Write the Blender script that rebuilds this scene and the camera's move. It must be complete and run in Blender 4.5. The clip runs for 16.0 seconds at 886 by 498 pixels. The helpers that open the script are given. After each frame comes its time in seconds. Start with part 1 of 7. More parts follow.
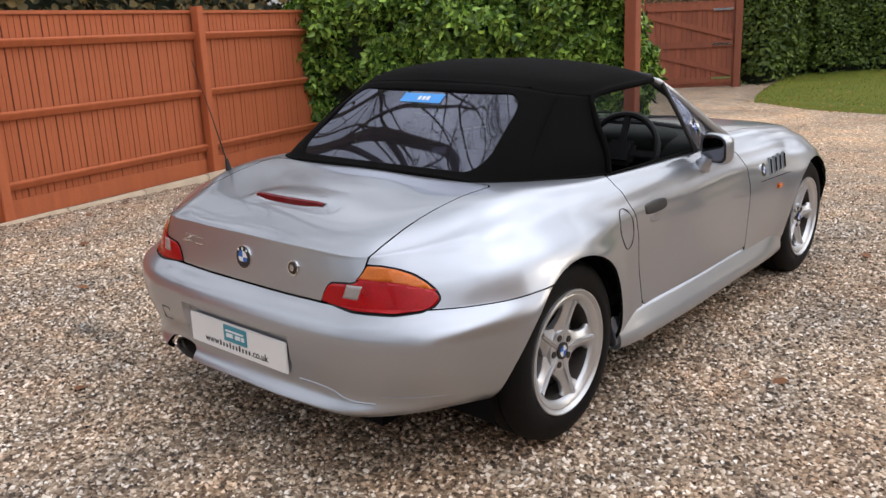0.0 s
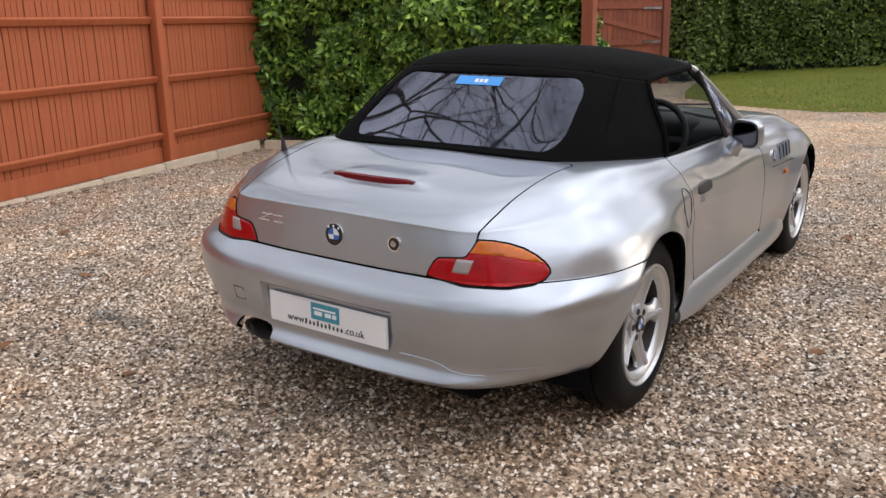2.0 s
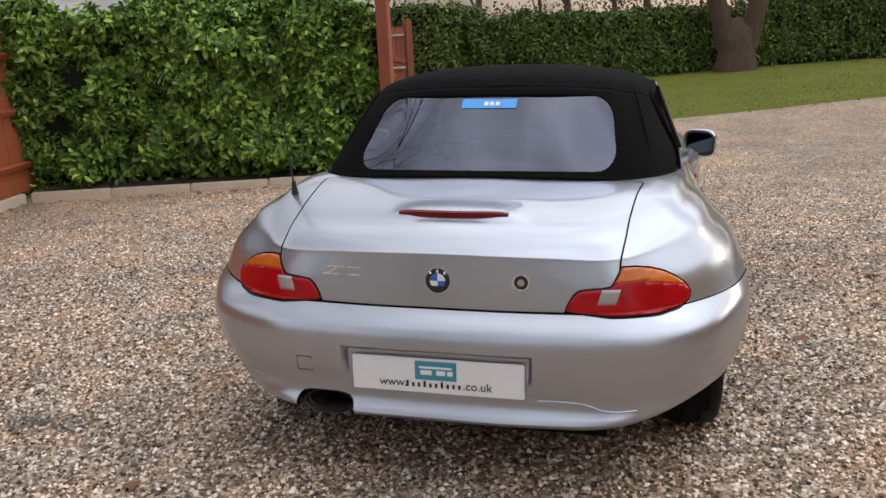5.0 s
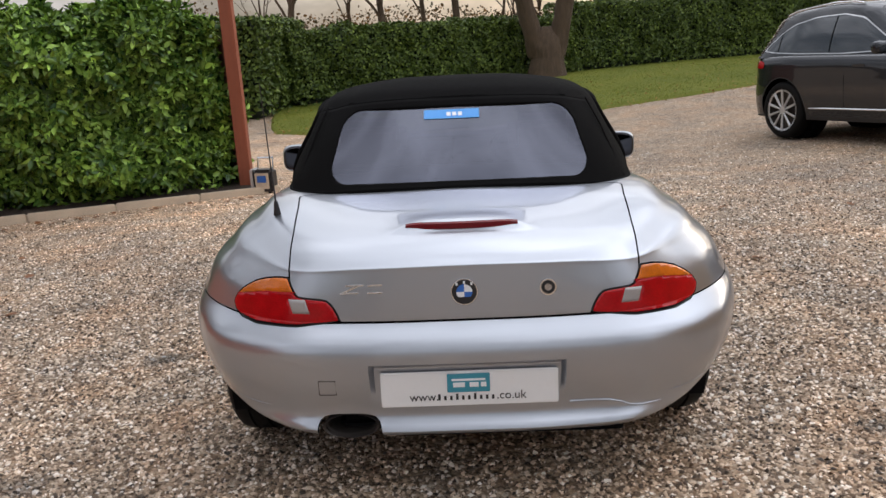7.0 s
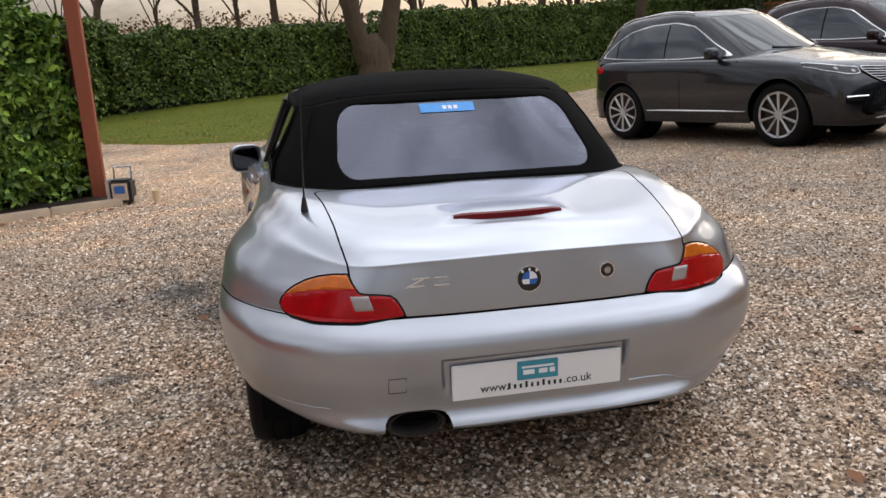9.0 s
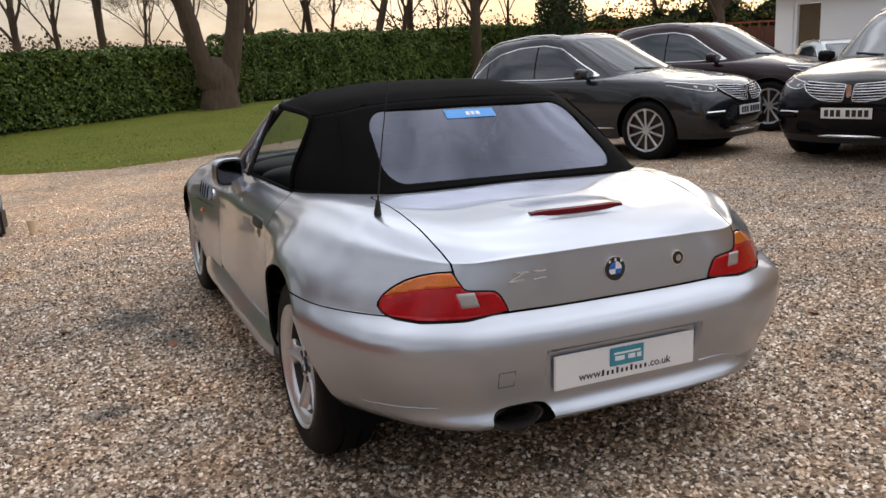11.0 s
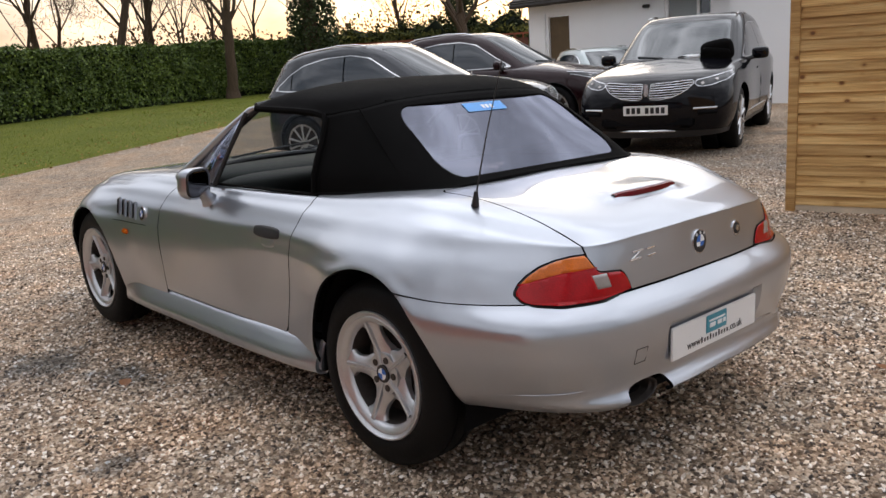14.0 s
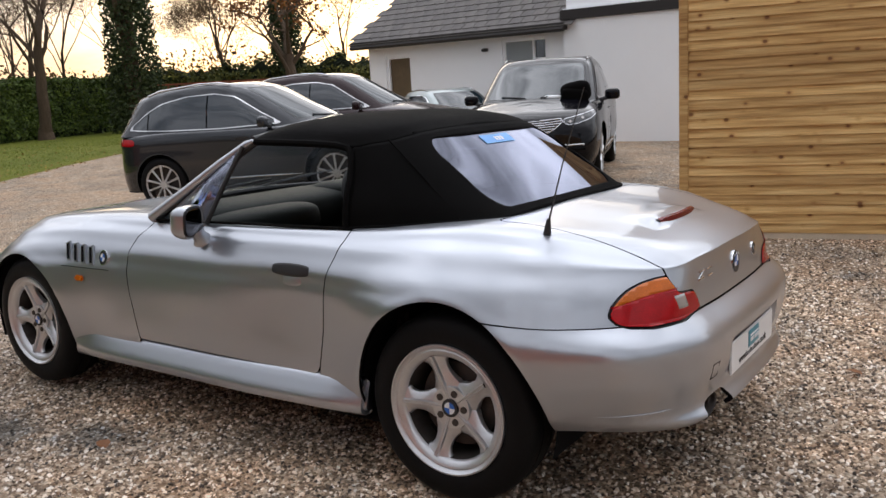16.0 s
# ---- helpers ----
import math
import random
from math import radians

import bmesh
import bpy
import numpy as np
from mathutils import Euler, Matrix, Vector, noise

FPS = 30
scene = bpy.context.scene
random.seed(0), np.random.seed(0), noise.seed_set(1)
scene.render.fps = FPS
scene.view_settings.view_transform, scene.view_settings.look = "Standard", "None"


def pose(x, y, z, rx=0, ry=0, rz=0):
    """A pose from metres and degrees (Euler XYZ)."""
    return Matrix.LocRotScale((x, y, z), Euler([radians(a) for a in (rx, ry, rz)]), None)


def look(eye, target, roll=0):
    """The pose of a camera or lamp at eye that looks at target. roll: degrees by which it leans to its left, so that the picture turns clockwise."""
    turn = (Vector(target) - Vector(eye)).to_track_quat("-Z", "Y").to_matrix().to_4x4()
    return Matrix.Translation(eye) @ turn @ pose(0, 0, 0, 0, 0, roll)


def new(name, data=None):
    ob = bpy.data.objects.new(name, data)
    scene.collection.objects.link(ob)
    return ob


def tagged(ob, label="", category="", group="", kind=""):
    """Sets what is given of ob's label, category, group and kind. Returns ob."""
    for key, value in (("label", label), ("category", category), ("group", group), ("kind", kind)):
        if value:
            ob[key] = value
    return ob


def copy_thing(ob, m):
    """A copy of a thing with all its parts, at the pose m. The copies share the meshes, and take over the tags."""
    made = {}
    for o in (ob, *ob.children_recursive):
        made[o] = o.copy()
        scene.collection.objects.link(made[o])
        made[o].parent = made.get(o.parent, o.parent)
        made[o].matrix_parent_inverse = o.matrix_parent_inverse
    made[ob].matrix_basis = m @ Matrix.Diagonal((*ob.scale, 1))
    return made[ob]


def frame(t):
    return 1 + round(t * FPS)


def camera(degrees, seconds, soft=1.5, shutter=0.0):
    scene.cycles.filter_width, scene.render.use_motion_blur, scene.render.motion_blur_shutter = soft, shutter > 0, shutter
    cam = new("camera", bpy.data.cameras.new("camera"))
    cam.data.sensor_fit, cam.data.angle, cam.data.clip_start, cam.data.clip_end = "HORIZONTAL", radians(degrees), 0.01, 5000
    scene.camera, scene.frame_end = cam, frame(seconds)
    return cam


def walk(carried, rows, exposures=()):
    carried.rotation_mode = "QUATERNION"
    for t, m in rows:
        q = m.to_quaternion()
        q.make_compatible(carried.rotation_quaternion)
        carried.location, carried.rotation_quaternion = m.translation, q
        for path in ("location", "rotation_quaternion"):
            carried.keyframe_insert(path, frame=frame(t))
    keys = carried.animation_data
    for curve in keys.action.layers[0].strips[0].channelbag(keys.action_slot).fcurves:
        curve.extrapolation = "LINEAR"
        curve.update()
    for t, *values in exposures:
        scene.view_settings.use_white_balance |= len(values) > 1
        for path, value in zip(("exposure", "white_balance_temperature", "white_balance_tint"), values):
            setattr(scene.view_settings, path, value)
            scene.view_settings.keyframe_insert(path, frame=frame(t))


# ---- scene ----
cam = camera(55.8, 16.0)
EXPOSURE = [(0.0, -0.03), (1.5, -0.04), (3.5, -0.12), (7.5, -0.22), (11.5, -0.29), (16.0, -0.17)]
PATH = [
    (0, (2.263, -2.248, 1.39), (0.995, -0.788, 0.881), -2.5),
    (0.5, (2.244, -2.435, 1.399), (1.026, -0.934, 0.888), -2.5),
    (1, (2.182, -2.532, 1.383), (0.986, -1.017, 0.856), -1.4),
    (1.5, (2.013, -2.599, 1.359), (0.843, -1.071, 0.812), -1.6),
    (2, (1.833, -2.665, 1.363), (0.736, -1.078, 0.837), -1.2),
    (2.5, (1.682, -2.774, 1.359), (0.727, -1.087, 0.87), -1.6),
    (3, (1.521, -2.874, 1.362), (0.693, -1.122, 0.868), -2.0),
    (3.5, (1.292, -2.858, 1.35), (0.548, -1.073, 0.842), -1.9),
    (4, (1.036, -2.868, 1.367), (0.353, -1.056, 0.868), -2.2),
    (4.2, (0.944, -2.912, 1.367), (0.305, -1.084, 0.868), -2.3),
    (6.3, (0.21, -2.957, 1.393), (-0.002, -1.023, 0.928), -3.6),
    (6.5, (0.149, -2.986, 1.403), (0.002, -1.048, 0.933), -3.7),
    (7, (0.022, -3.001, 1.402), (-0.03, -1.061, 0.92), -3.7),
    (7.5, (-0.131, -2.936, 1.392), (-0.115, -0.997, 0.902), -4.8),
    (8, (-0.311, -2.871, 1.393), (-0.222, -0.935, 0.9), -5.3),
    (8.5, (-0.51, -2.893, 1.386), (-0.275, -0.966, 0.905), -4.0),
    (9, (-0.709, -2.913, 1.384), (-0.313, -1.014, 0.896), -3.1),
    (9.2, (-0.77, -2.891, 1.373), (-0.343, -1.0, 0.882), -2.9),
    (11.3, (-1.58, -2.68, 1.34), (-0.709, -0.934, 0.902), -2.9),
    (11.5, (-1.649, -2.647, 1.328), (-0.723, -0.929, 0.892), -2.8),
    (12, (-1.862, -2.562, 1.336), (-0.836, -0.907, 0.881), -2.6),
    (12.5, (-2.095, -2.584, 1.337), (-1.009, -0.967, 0.883), -2.9),
    (13, (-2.197, -2.464, 1.319), (-1.017, -0.913, 0.868), -2.3),
    (13.5, (-2.247, -2.218, 1.341), (-1.006, -0.714, 0.896), -3.7),
    (14, (-2.372, -2.074, 1.329), (-1.071, -0.623, 0.88), -3.8),
    (14.5, (-2.554, -1.961, 1.339), (-1.161, -0.6, 0.884), -4.1),
    (15, (-2.632, -1.795, 1.32), (-1.173, -0.508, 0.858), -4.8),
    (15.5, (-2.727, -1.575, 1.334), (-1.215, -0.343, 0.89), -5.0),
    (16, (-2.881, -1.468, 1.34), (-1.277, -0.336, 0.959), -3.3),
]
walk(cam, [(t, look(eye, target, roll)) for t, eye, target, roll in PATH], EXPOSURE)


# ---- daylight: a low sun behind thin cloud, just before sunset ----
CLOUD = 2.25
SUN_AZ, SUN_EL = 43.0, 9.0  # degrees from +x, and above the horizon
world = bpy.data.worlds.new("dusk_sky")
scene.world = world
world.use_nodes = True
wn = world.node_tree.nodes
sky = wn.new("ShaderNodeTexSky")
sky.sky_type = "NISHITA"
sky.sun_disc = False
sky.sun_elevation = radians(SUN_EL)
sky.sun_rotation = radians(90 - SUN_AZ)
sky.air_density, sky.dust_density, sky.ozone_density = 1.0, 2.5, 1.0
wl = world.node_tree.links
clear_sky = wn["Background"]
clear_sky.inputs["Strength"].default_value = 0.07
wl.new(sky.outputs["Color"], clear_sky.inputs["Color"])
# thin high cloud over the clear sky
cloud = wn.new("ShaderNodeBackground")
cloud.inputs["Color"].default_value, cloud.inputs["Strength"].default_value = (0.915, 0.93, 1.0, 1), 1.0
wtc, wmap, wnz, wrng, wmix = (wn.new("ShaderNode" + k) for k in ("TexCoord", "Mapping", "TexNoise", "MapRange", "MixShader"))
wmap.inputs["Scale"].default_value = (1.0, 1.0, 2.6)
wnz.inputs["Scale"].default_value, wnz.inputs["Detail"].default_value = 2.2, 6
wrng.inputs["From Min"].default_value, wrng.inputs["From Max"].default_value = 0.3, 0.7
wrng.inputs["To Min"].default_value, wrng.inputs["To Max"].default_value = 0.45, 0.95
wl.new(wtc.outputs["Generated"], wmap.inputs["Vector"])
wl.new(wmap.outputs["Vector"], wnz.inputs["Vector"])
wl.new(wnz.outputs["Fac"], wrng.inputs["Value"])
wl.new(wrng.outputs["Result"], wmix.inputs["Fac"])
wl.new(clear_sky.outputs["Background"], wmix.inputs[1])
wl.new(cloud.outputs["Background"], wmix.inputs[2])
# an overcast sky is about three times as bright overhead as at the horizon
wsep, wup = wn.new("ShaderNodeSeparateXYZ"), wn.new("ShaderNodeMapRange")
wl.new(wtc.outputs["Generated"], wsep.inputs["Vector"])
wl.new(wsep.outputs["Z"], wup.inputs["Value"])
wup.inputs["To Min"].default_value, wup.inputs["To Max"].default_value = CLOUD * 0.305, CLOUD * 0.92
wlow, wside, wfac, whd, wcol = wn.new("ShaderNodeMapRange"), wn.new("ShaderNodeMapRange"), wn.new("ShaderNodeMath"), wn.new("ShaderNodeVectorMath"), wn.new("ShaderNodeMix")
whd.operation, wfac.operation, wcol.data_type = "DOT_PRODUCT", "MULTIPLY", "RGBA"
whd.inputs[1].default_value = Vector((math.cos(radians(SUN_AZ)), math.sin(radians(SUN_AZ)), 0))
wl.new(wtc.outputs["Generated"], whd.inputs[0])
wl.new(wsep.outputs["Z"], wlow.inputs["Value"])
wl.new(whd.outputs["Value"], wside.inputs["Value"])
wlow.inputs["From Max"].default_value, wlow.inputs["To Min"].default_value, wlow.inputs["To Max"].default_value = 0.30, 1.0, 0.0
wside.inputs["From Min"].default_value, wside.inputs["From Max"].default_value = 0.0, 0.9
wl.new(wlow.outputs["Result"], wfac.inputs[0])
wl.new(wside.outputs["Result"], wfac.inputs[1])
wl.new(wfac.outputs["Value"], wcol.inputs[0])
wcol.inputs[6].default_value, wcol.inputs[7].default_value = (0.915, 0.93, 1.0, 1), (1.16, 0.90, 0.63, 1)
wl.new(wcol.outputs[2], cloud.inputs["Color"])
wdot, wglow, wmul = wn.new("ShaderNodeVectorMath"), wn.new("ShaderNodeMapRange"), wn.new("ShaderNodeMath")
wdot.operation, wmul.operation = "DOT_PRODUCT", "MULTIPLY"
wdot.inputs[1].default_value = Vector((0.862, 0.402, 0.31))
wl.new(wtc.outputs["Generated"], wdot.inputs[0])
wl.new(wdot.outputs["Value"], wglow.inputs["Value"])
wglow.inputs["From Min"].default_value, wglow.inputs["From Max"].default_value = 0.0, 1.0
wglow.inputs["To Min"].default_value, wglow.inputs["To Max"].default_value = 0.95, 2.3
wl.new(wup.outputs["Result"], wmul.inputs[0])
wl.new(wglow.outputs["Result"], wmul.inputs[1])
# broken cloud: thicker and thinner patches
wpat, wpr, wpm = wn.new("ShaderNodeTexNoise"), wn.new("ShaderNodeMapRange"), wn.new("ShaderNodeMath")
wpat.inputs["Scale"].default_value, wpat.inputs["Detail"].default_value, wpat.inputs["Roughness"].default_value = 4.5, 5, 0.6
wl.new(wmap.outputs["Vector"], wpat.inputs["Vector"])
wl.new(wpat.outputs["Fac"], wpr.inputs["Value"])
wpr.inputs["From Min"].default_value, wpr.inputs["From Max"].default_value = 0.36, 0.64
wpr.inputs["To Min"].default_value, wpr.inputs["To Max"].default_value = 0.62, 1.38
wpm.operation = "MULTIPLY"
wl.new(wmul.outputs["Value"], wpm.inputs[0])
wl.new(wpr.outputs["Result"], wpm.inputs[1])
wl.new(wpm.outputs["Value"], cloud.inputs["Strength"])
wl.new(wmix.outputs["Shader"], wn["World Output"].inputs["Surface"])

lamp = bpy.data.lights.new("sun", "SUN")
lamp.energy, lamp.angle, lamp.color = 0.45, radians(25), (1.0, 0.88, 0.74)
sun = new("sun", lamp)
sd = Vector((math.cos(radians(SUN_AZ)), math.sin(radians(SUN_AZ)), math.tan(radians(SUN_EL))))
sun.matrix_world = look(sd * 40, (0, 0, 0))


# ---- materials ----
def node_mat(name):
    m = bpy.data.materials.new(name)
    m.use_nodes = True
    return m, m.node_tree.nodes, m.node_tree.links, m.node_tree.nodes["Principled BSDF"]


def mixer(n, l, fac, a, b, mode="MIX"):
    x = n.new("ShaderNodeMix")
    x.data_type, x.blend_type = "RGBA", mode
    for sock, v in ((x.inputs[0], fac), (x.inputs[6], a), (x.inputs[7], b)):
        if isinstance(v, (int, float)):
            sock.default_value = v
        elif isinstance(v, tuple):
            sock.default_value = (*v, 1)
        else:
            l.new(v, sock)
    return x.outputs[2]


def noise_tex(n, l, scale, detail=4, rough=0.55, stretch=None):
    tc = n.new("ShaderNodeTexCoord")
    t = n.new("ShaderNodeTexNoise")
    t.inputs["Scale"].default_value, t.inputs["Detail"].default_value, t.inputs["Roughness"].default_value = scale, detail, rough
    if stretch:
        mp = n.new("ShaderNodeMapping")
        mp.inputs["Scale"].default_value = stretch
        l.new(tc.outputs["Object"], mp.inputs["Vector"])
        l.new(mp.outputs["Vector"], t.inputs["Vector"])
    else:
        l.new(tc.outputs["Object"], t.inputs["Vector"])
    return t.outputs["Fac"]


def ramp(n, l, fac, stops):
    r = n.new("ShaderNodeValToRGB")
    e = r.color_ramp.elements
    while len(e) < len(stops):
        e.new(0.5)
    for el, (p, c) in zip(e, stops):
        el.position, el.color = p, (*c, 1)
    l.new(fac, r.inputs["Fac"])
    return r.outputs["Color"]


def shade(c, k):
    return tuple(min(1.0, v * k) for v in c)


def mat(name, col, rough=0.5, metal=0.0, var=0.18, scale=3.0, fine=60.0, bump=0.0, coat=0.0, col2=None, spread="", stretch=None, spec=0.5):
    """A surface whose colour varies at two scales, with fine relief. spread: 'object' or 'island' varies each piece."""
    m, n, l, p = node_mat(name)
    big = noise_tex(n, l, scale, stretch=stretch)
    small = noise_tex(n, l, fine, 3, stretch=stretch)
    c = ramp(n, l, big, ((0.25, shade(col, 1 - var)), (0.75, col2 or shade(col, 1 + var))))
    c = mixer(n, l, 0.35, c, ramp(n, l, small, ((0.3, shade(col, 1 - var * 1.3)), (0.7, shade(col, 1 + var * 1.3)))))
    if spread:
        src = n.new("ShaderNodeObjectInfo").outputs["Random"] if spread == "object" else n.new("ShaderNodeNewGeometry").outputs["Random Per Island"]
        hv = ramp(n, l, src, ((0.0, (0.62, 0.62, 0.64)), (0.5, (1.0, 1.0, 1.0)), (1.0, (1.3, 1.27, 1.2))))
        c = mixer(n, l, 0.4, c, hv, "MULTIPLY")
    l.new(c, p.inputs["Base Color"])
    rr = n.new("ShaderNodeMapRange")
    rr.inputs["To Min"].default_value, rr.inputs["To Max"].default_value = max(0.02, rough * 0.82), min(1, rough * 1.18)
    l.new(small, rr.inputs["Value"])
    l.new(rr.outputs["Result"], p.inputs["Roughness"])
    p.inputs["Metallic"].default_value = metal
    p.inputs["Coat Weight"].default_value = coat
    p.inputs["Coat Roughness"].default_value = 0.04
    p.inputs["Specular IOR Level"].default_value = spec
    if bump:
        b = n.new("ShaderNodeBump")
        b.inputs["Strength"].default_value, b.inputs["Distance"].default_value = 1.0, bump
        l.new(small, b.inputs["Height"])
        l.new(b.outputs["Normal"], p.inputs["Normal"])
    return m


def glass_mat(name, tint, see, rough=0.02, ripple=0.0, ior=1.5, haze=0.0):
    """Thin pane: what is behind shows tinted, with a mirror gloss that rises at a glancing look."""
    m, n, l, p = node_mat(name)
    n.remove(p)
    tr, gl, mx = n.new("ShaderNodeBsdfTransparent"), n.new("ShaderNodeBsdfGlossy"), n.new("ShaderNodeMixShader")
    tr.inputs["Color"].default_value = (*tint, 1)
    gl.inputs["Roughness"].default_value = rough
    gl.inputs["Color"].default_value = (0.78, 0.82, 1.0, 1)
    fr = n.new("ShaderNodeFresnel")
    fr.inputs["IOR"].default_value = ior
    mr = n.new("ShaderNodeMapRange")
    mr.inputs["To Min"].default_value, mr.inputs["To Max"].default_value = 1 - see, 1.0
    # both faces of the pane reflect: 2R / (1 + R)
    up, one, dv = n.new("ShaderNodeMath"), n.new("ShaderNodeMath"), n.new("ShaderNodeMath")
    up.operation, one.operation, dv.operation = "MULTIPLY", "ADD", "DIVIDE"
    up.inputs[1].default_value = 2.0
    one.inputs[1].default_value = 1.0
    l.new(fr.outputs["Fac"], up.inputs[0])
    l.new(fr.outputs["Fac"], one.inputs[0])
    l.new(up.outputs["Value"], dv.inputs[0])
    l.new(one.outputs["Value"], dv.inputs[1])
    l.new(dv.outputs["Value"], mr.inputs["Value"])
    l.new(mr.outputs["Result"], mx.inputs["Fac"])
    behind = tr.outputs["BSDF"]
    if haze:
        df, hz = n.new("ShaderNodeBsdfDiffuse"), n.new("ShaderNodeMixShader")
        df.inputs["Color"].default_value = (0.40, 0.40, 0.52, 1)
        hz.inputs["Fac"].default_value = haze
        l.new(tr.outputs["BSDF"], hz.inputs[1])
        l.new(df.outputs["BSDF"], hz.inputs[2])
        behind = hz.outputs["Shader"]
    l.new(behind, mx.inputs[1])
    l.new(gl.outputs["BSDF"], mx.inputs[2])
    l.new(mx.outputs["Shader"], n["Material Output"].inputs["Surface"])
    if ripple:
        b = n.new("ShaderNodeBump")
        b.inputs["Strength"].default_value, b.inputs["Distance"].default_value = 1.0, ripple
        l.new(noise_tex(n, l, 5.0, 2), b.inputs["Height"])
        l.new(b.outputs["Normal"], gl.inputs["Normal"])
        l.new(b.outputs["Normal"], fr.inputs["Normal"])
    return m


PALE_AREA = (-2.8, 8.6, 0.23, 0.20)  # a broad paler area of the drive, likewise
DARK_PATCHES = [(-1.67, -0.40, 4.2, 9.0), (-1.25, 2.10, 3.4, 3.0), (-1.05, 1.62, 5.0, 3.6), (-1.45, 0.75, 6.5, 8.0), (6.2, 2.6, 0.42, 0.36)]  # damp stains, and last a broad darker area: x, y, and one over the half-widths


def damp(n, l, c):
    """Grey damp stains with ragged edges: sparse ones all over, and the few dark ones beside the car. Also a broad
    half-strength darker area, and a broad paler one.
    """
    darkened = mixer(n, l, 1.0, c, (0.30, 0.36, 0.43), "MULTIPLY")
    c = mixer(n, l, ramp(n, l, noise_tex(n, l, 0.95, 6, 0.65), ((0.60, (0, 0, 0)), (0.70, (0.6, 0.6, 0.6)))), c, darkened)
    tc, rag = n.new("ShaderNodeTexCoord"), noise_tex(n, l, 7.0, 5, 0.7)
    for x, y, sx, sy in DARK_PATCHES:
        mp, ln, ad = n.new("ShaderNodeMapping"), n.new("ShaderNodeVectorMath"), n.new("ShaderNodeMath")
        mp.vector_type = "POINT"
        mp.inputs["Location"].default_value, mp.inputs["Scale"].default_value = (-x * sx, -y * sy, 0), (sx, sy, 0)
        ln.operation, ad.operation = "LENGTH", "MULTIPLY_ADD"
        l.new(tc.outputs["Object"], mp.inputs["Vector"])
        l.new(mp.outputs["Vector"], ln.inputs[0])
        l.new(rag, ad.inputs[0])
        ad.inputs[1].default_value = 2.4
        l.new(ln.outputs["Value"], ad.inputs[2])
        c = mixer(n, l, patch_fade(n, l, ad.outputs["Value"], 0.85 if sx > 1 else 0.5), c, darkened)
    # one broad ellipse of paler gravel with a soft, uneven edge
    x, y, sx, sy = PALE_AREA
    mp, ln, ad, mr = n.new("ShaderNodeMapping"), n.new("ShaderNodeVectorMath"), n.new("ShaderNodeMath"), n.new("ShaderNodeMapRange")
    mp.inputs["Location"].default_value, mp.inputs["Scale"].default_value = (-x * sx, -y * sy, 0), (sx, sy, 0)
    ln.operation, ad.operation = "LENGTH", "MULTIPLY_ADD"
    l.new(tc.outputs["Object"], mp.inputs["Vector"])
    l.new(mp.outputs["Vector"], ln.inputs[0])
    l.new(noise_tex(n, l, 1.1, 5, 0.6), ad.inputs[0])
    ad.inputs[1].default_value = 0.9
    l.new(ln.outputs["Value"], ad.inputs[2])
    l.new(ad.outputs["Value"], mr.inputs["Value"])
    mr.inputs["From Min"].default_value, mr.inputs["From Max"].default_value = 0.75, 1.55
    mr.inputs["To Min"].default_value, mr.inputs["To Max"].default_value = 1.0, 0.0
    return mixer(n, l, mr.outputs["Result"], c, mixer(n, l, 1.0, c, (1.62, 1.52, 1.42), "MULTIPLY"))


def patch_fade(n, l, v, most):
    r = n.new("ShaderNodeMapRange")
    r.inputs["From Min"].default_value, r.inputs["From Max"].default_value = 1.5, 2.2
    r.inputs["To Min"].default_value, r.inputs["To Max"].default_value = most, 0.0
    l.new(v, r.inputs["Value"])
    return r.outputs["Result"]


def gravel_mat():
    m, n, l, p = node_mat("gravel_bed")
    tc = n.new("ShaderNodeTexCoord")
    heights, cols = [], []
    for sc in (46.0, 95.0):
        v = n.new("ShaderNodeTexVoronoi")
        v.inputs["Scale"].default_value = sc
        l.new(tc.outputs["Object"], v.inputs["Vector"])
        sep = n.new("ShaderNodeSeparateColor")
        l.new(v.outputs["Color"], sep.inputs["Color"])
        cols.append(ramp(n, l, sep.outputs["Red"], ((0.0, (0.08, 0.055, 0.038)), (0.3, (0.22, 0.155, 0.105)), (0.6, (0.40, 0.305, 0.215)), (0.85, (0.56, 0.46, 0.36)), (1.0, (0.72, 0.66, 0.58)))))
        heights.append(v.outputs["Distance"])
    c = mixer(n, l, 0.4, cols[0], cols[1])
    patch = noise_tex(n, l, 0.7, 5)
    c = mixer(n, l, 0.55, c, ramp(n, l, patch, ((0.3, (0.62, 0.58, 0.56)), (0.62, (1.15, 1.08, 1.0)))), "MULTIPLY")
    c = mixer(n, l, 0.8, c, ramp(n, l, noise_tex(n, l, 2.1, 6), ((0.36, (0.80, 0.83, 0.86)), (0.5, (1.0, 0.98, 0.95)), (0.64, (1.12, 0.99, 0.87)))), "MULTIPLY")
    c = mixer(n, l, 1.0, c, (0.98, 0.96, 0.93), "MULTIPLY")
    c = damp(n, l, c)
    l.new(c, p.inputs["Base Color"])
    p.inputs["Roughness"].default_value = 0.85
    b = n.new("ShaderNodeBump")
    b.invert = True
    b.inputs["Strength"].default_value, b.inputs["Distance"].default_value = 1.0, 0.012
    l.new(heights[0], b.inputs["Height"])
    l.new(b.outputs["Normal"], p.inputs["Normal"])
    return m


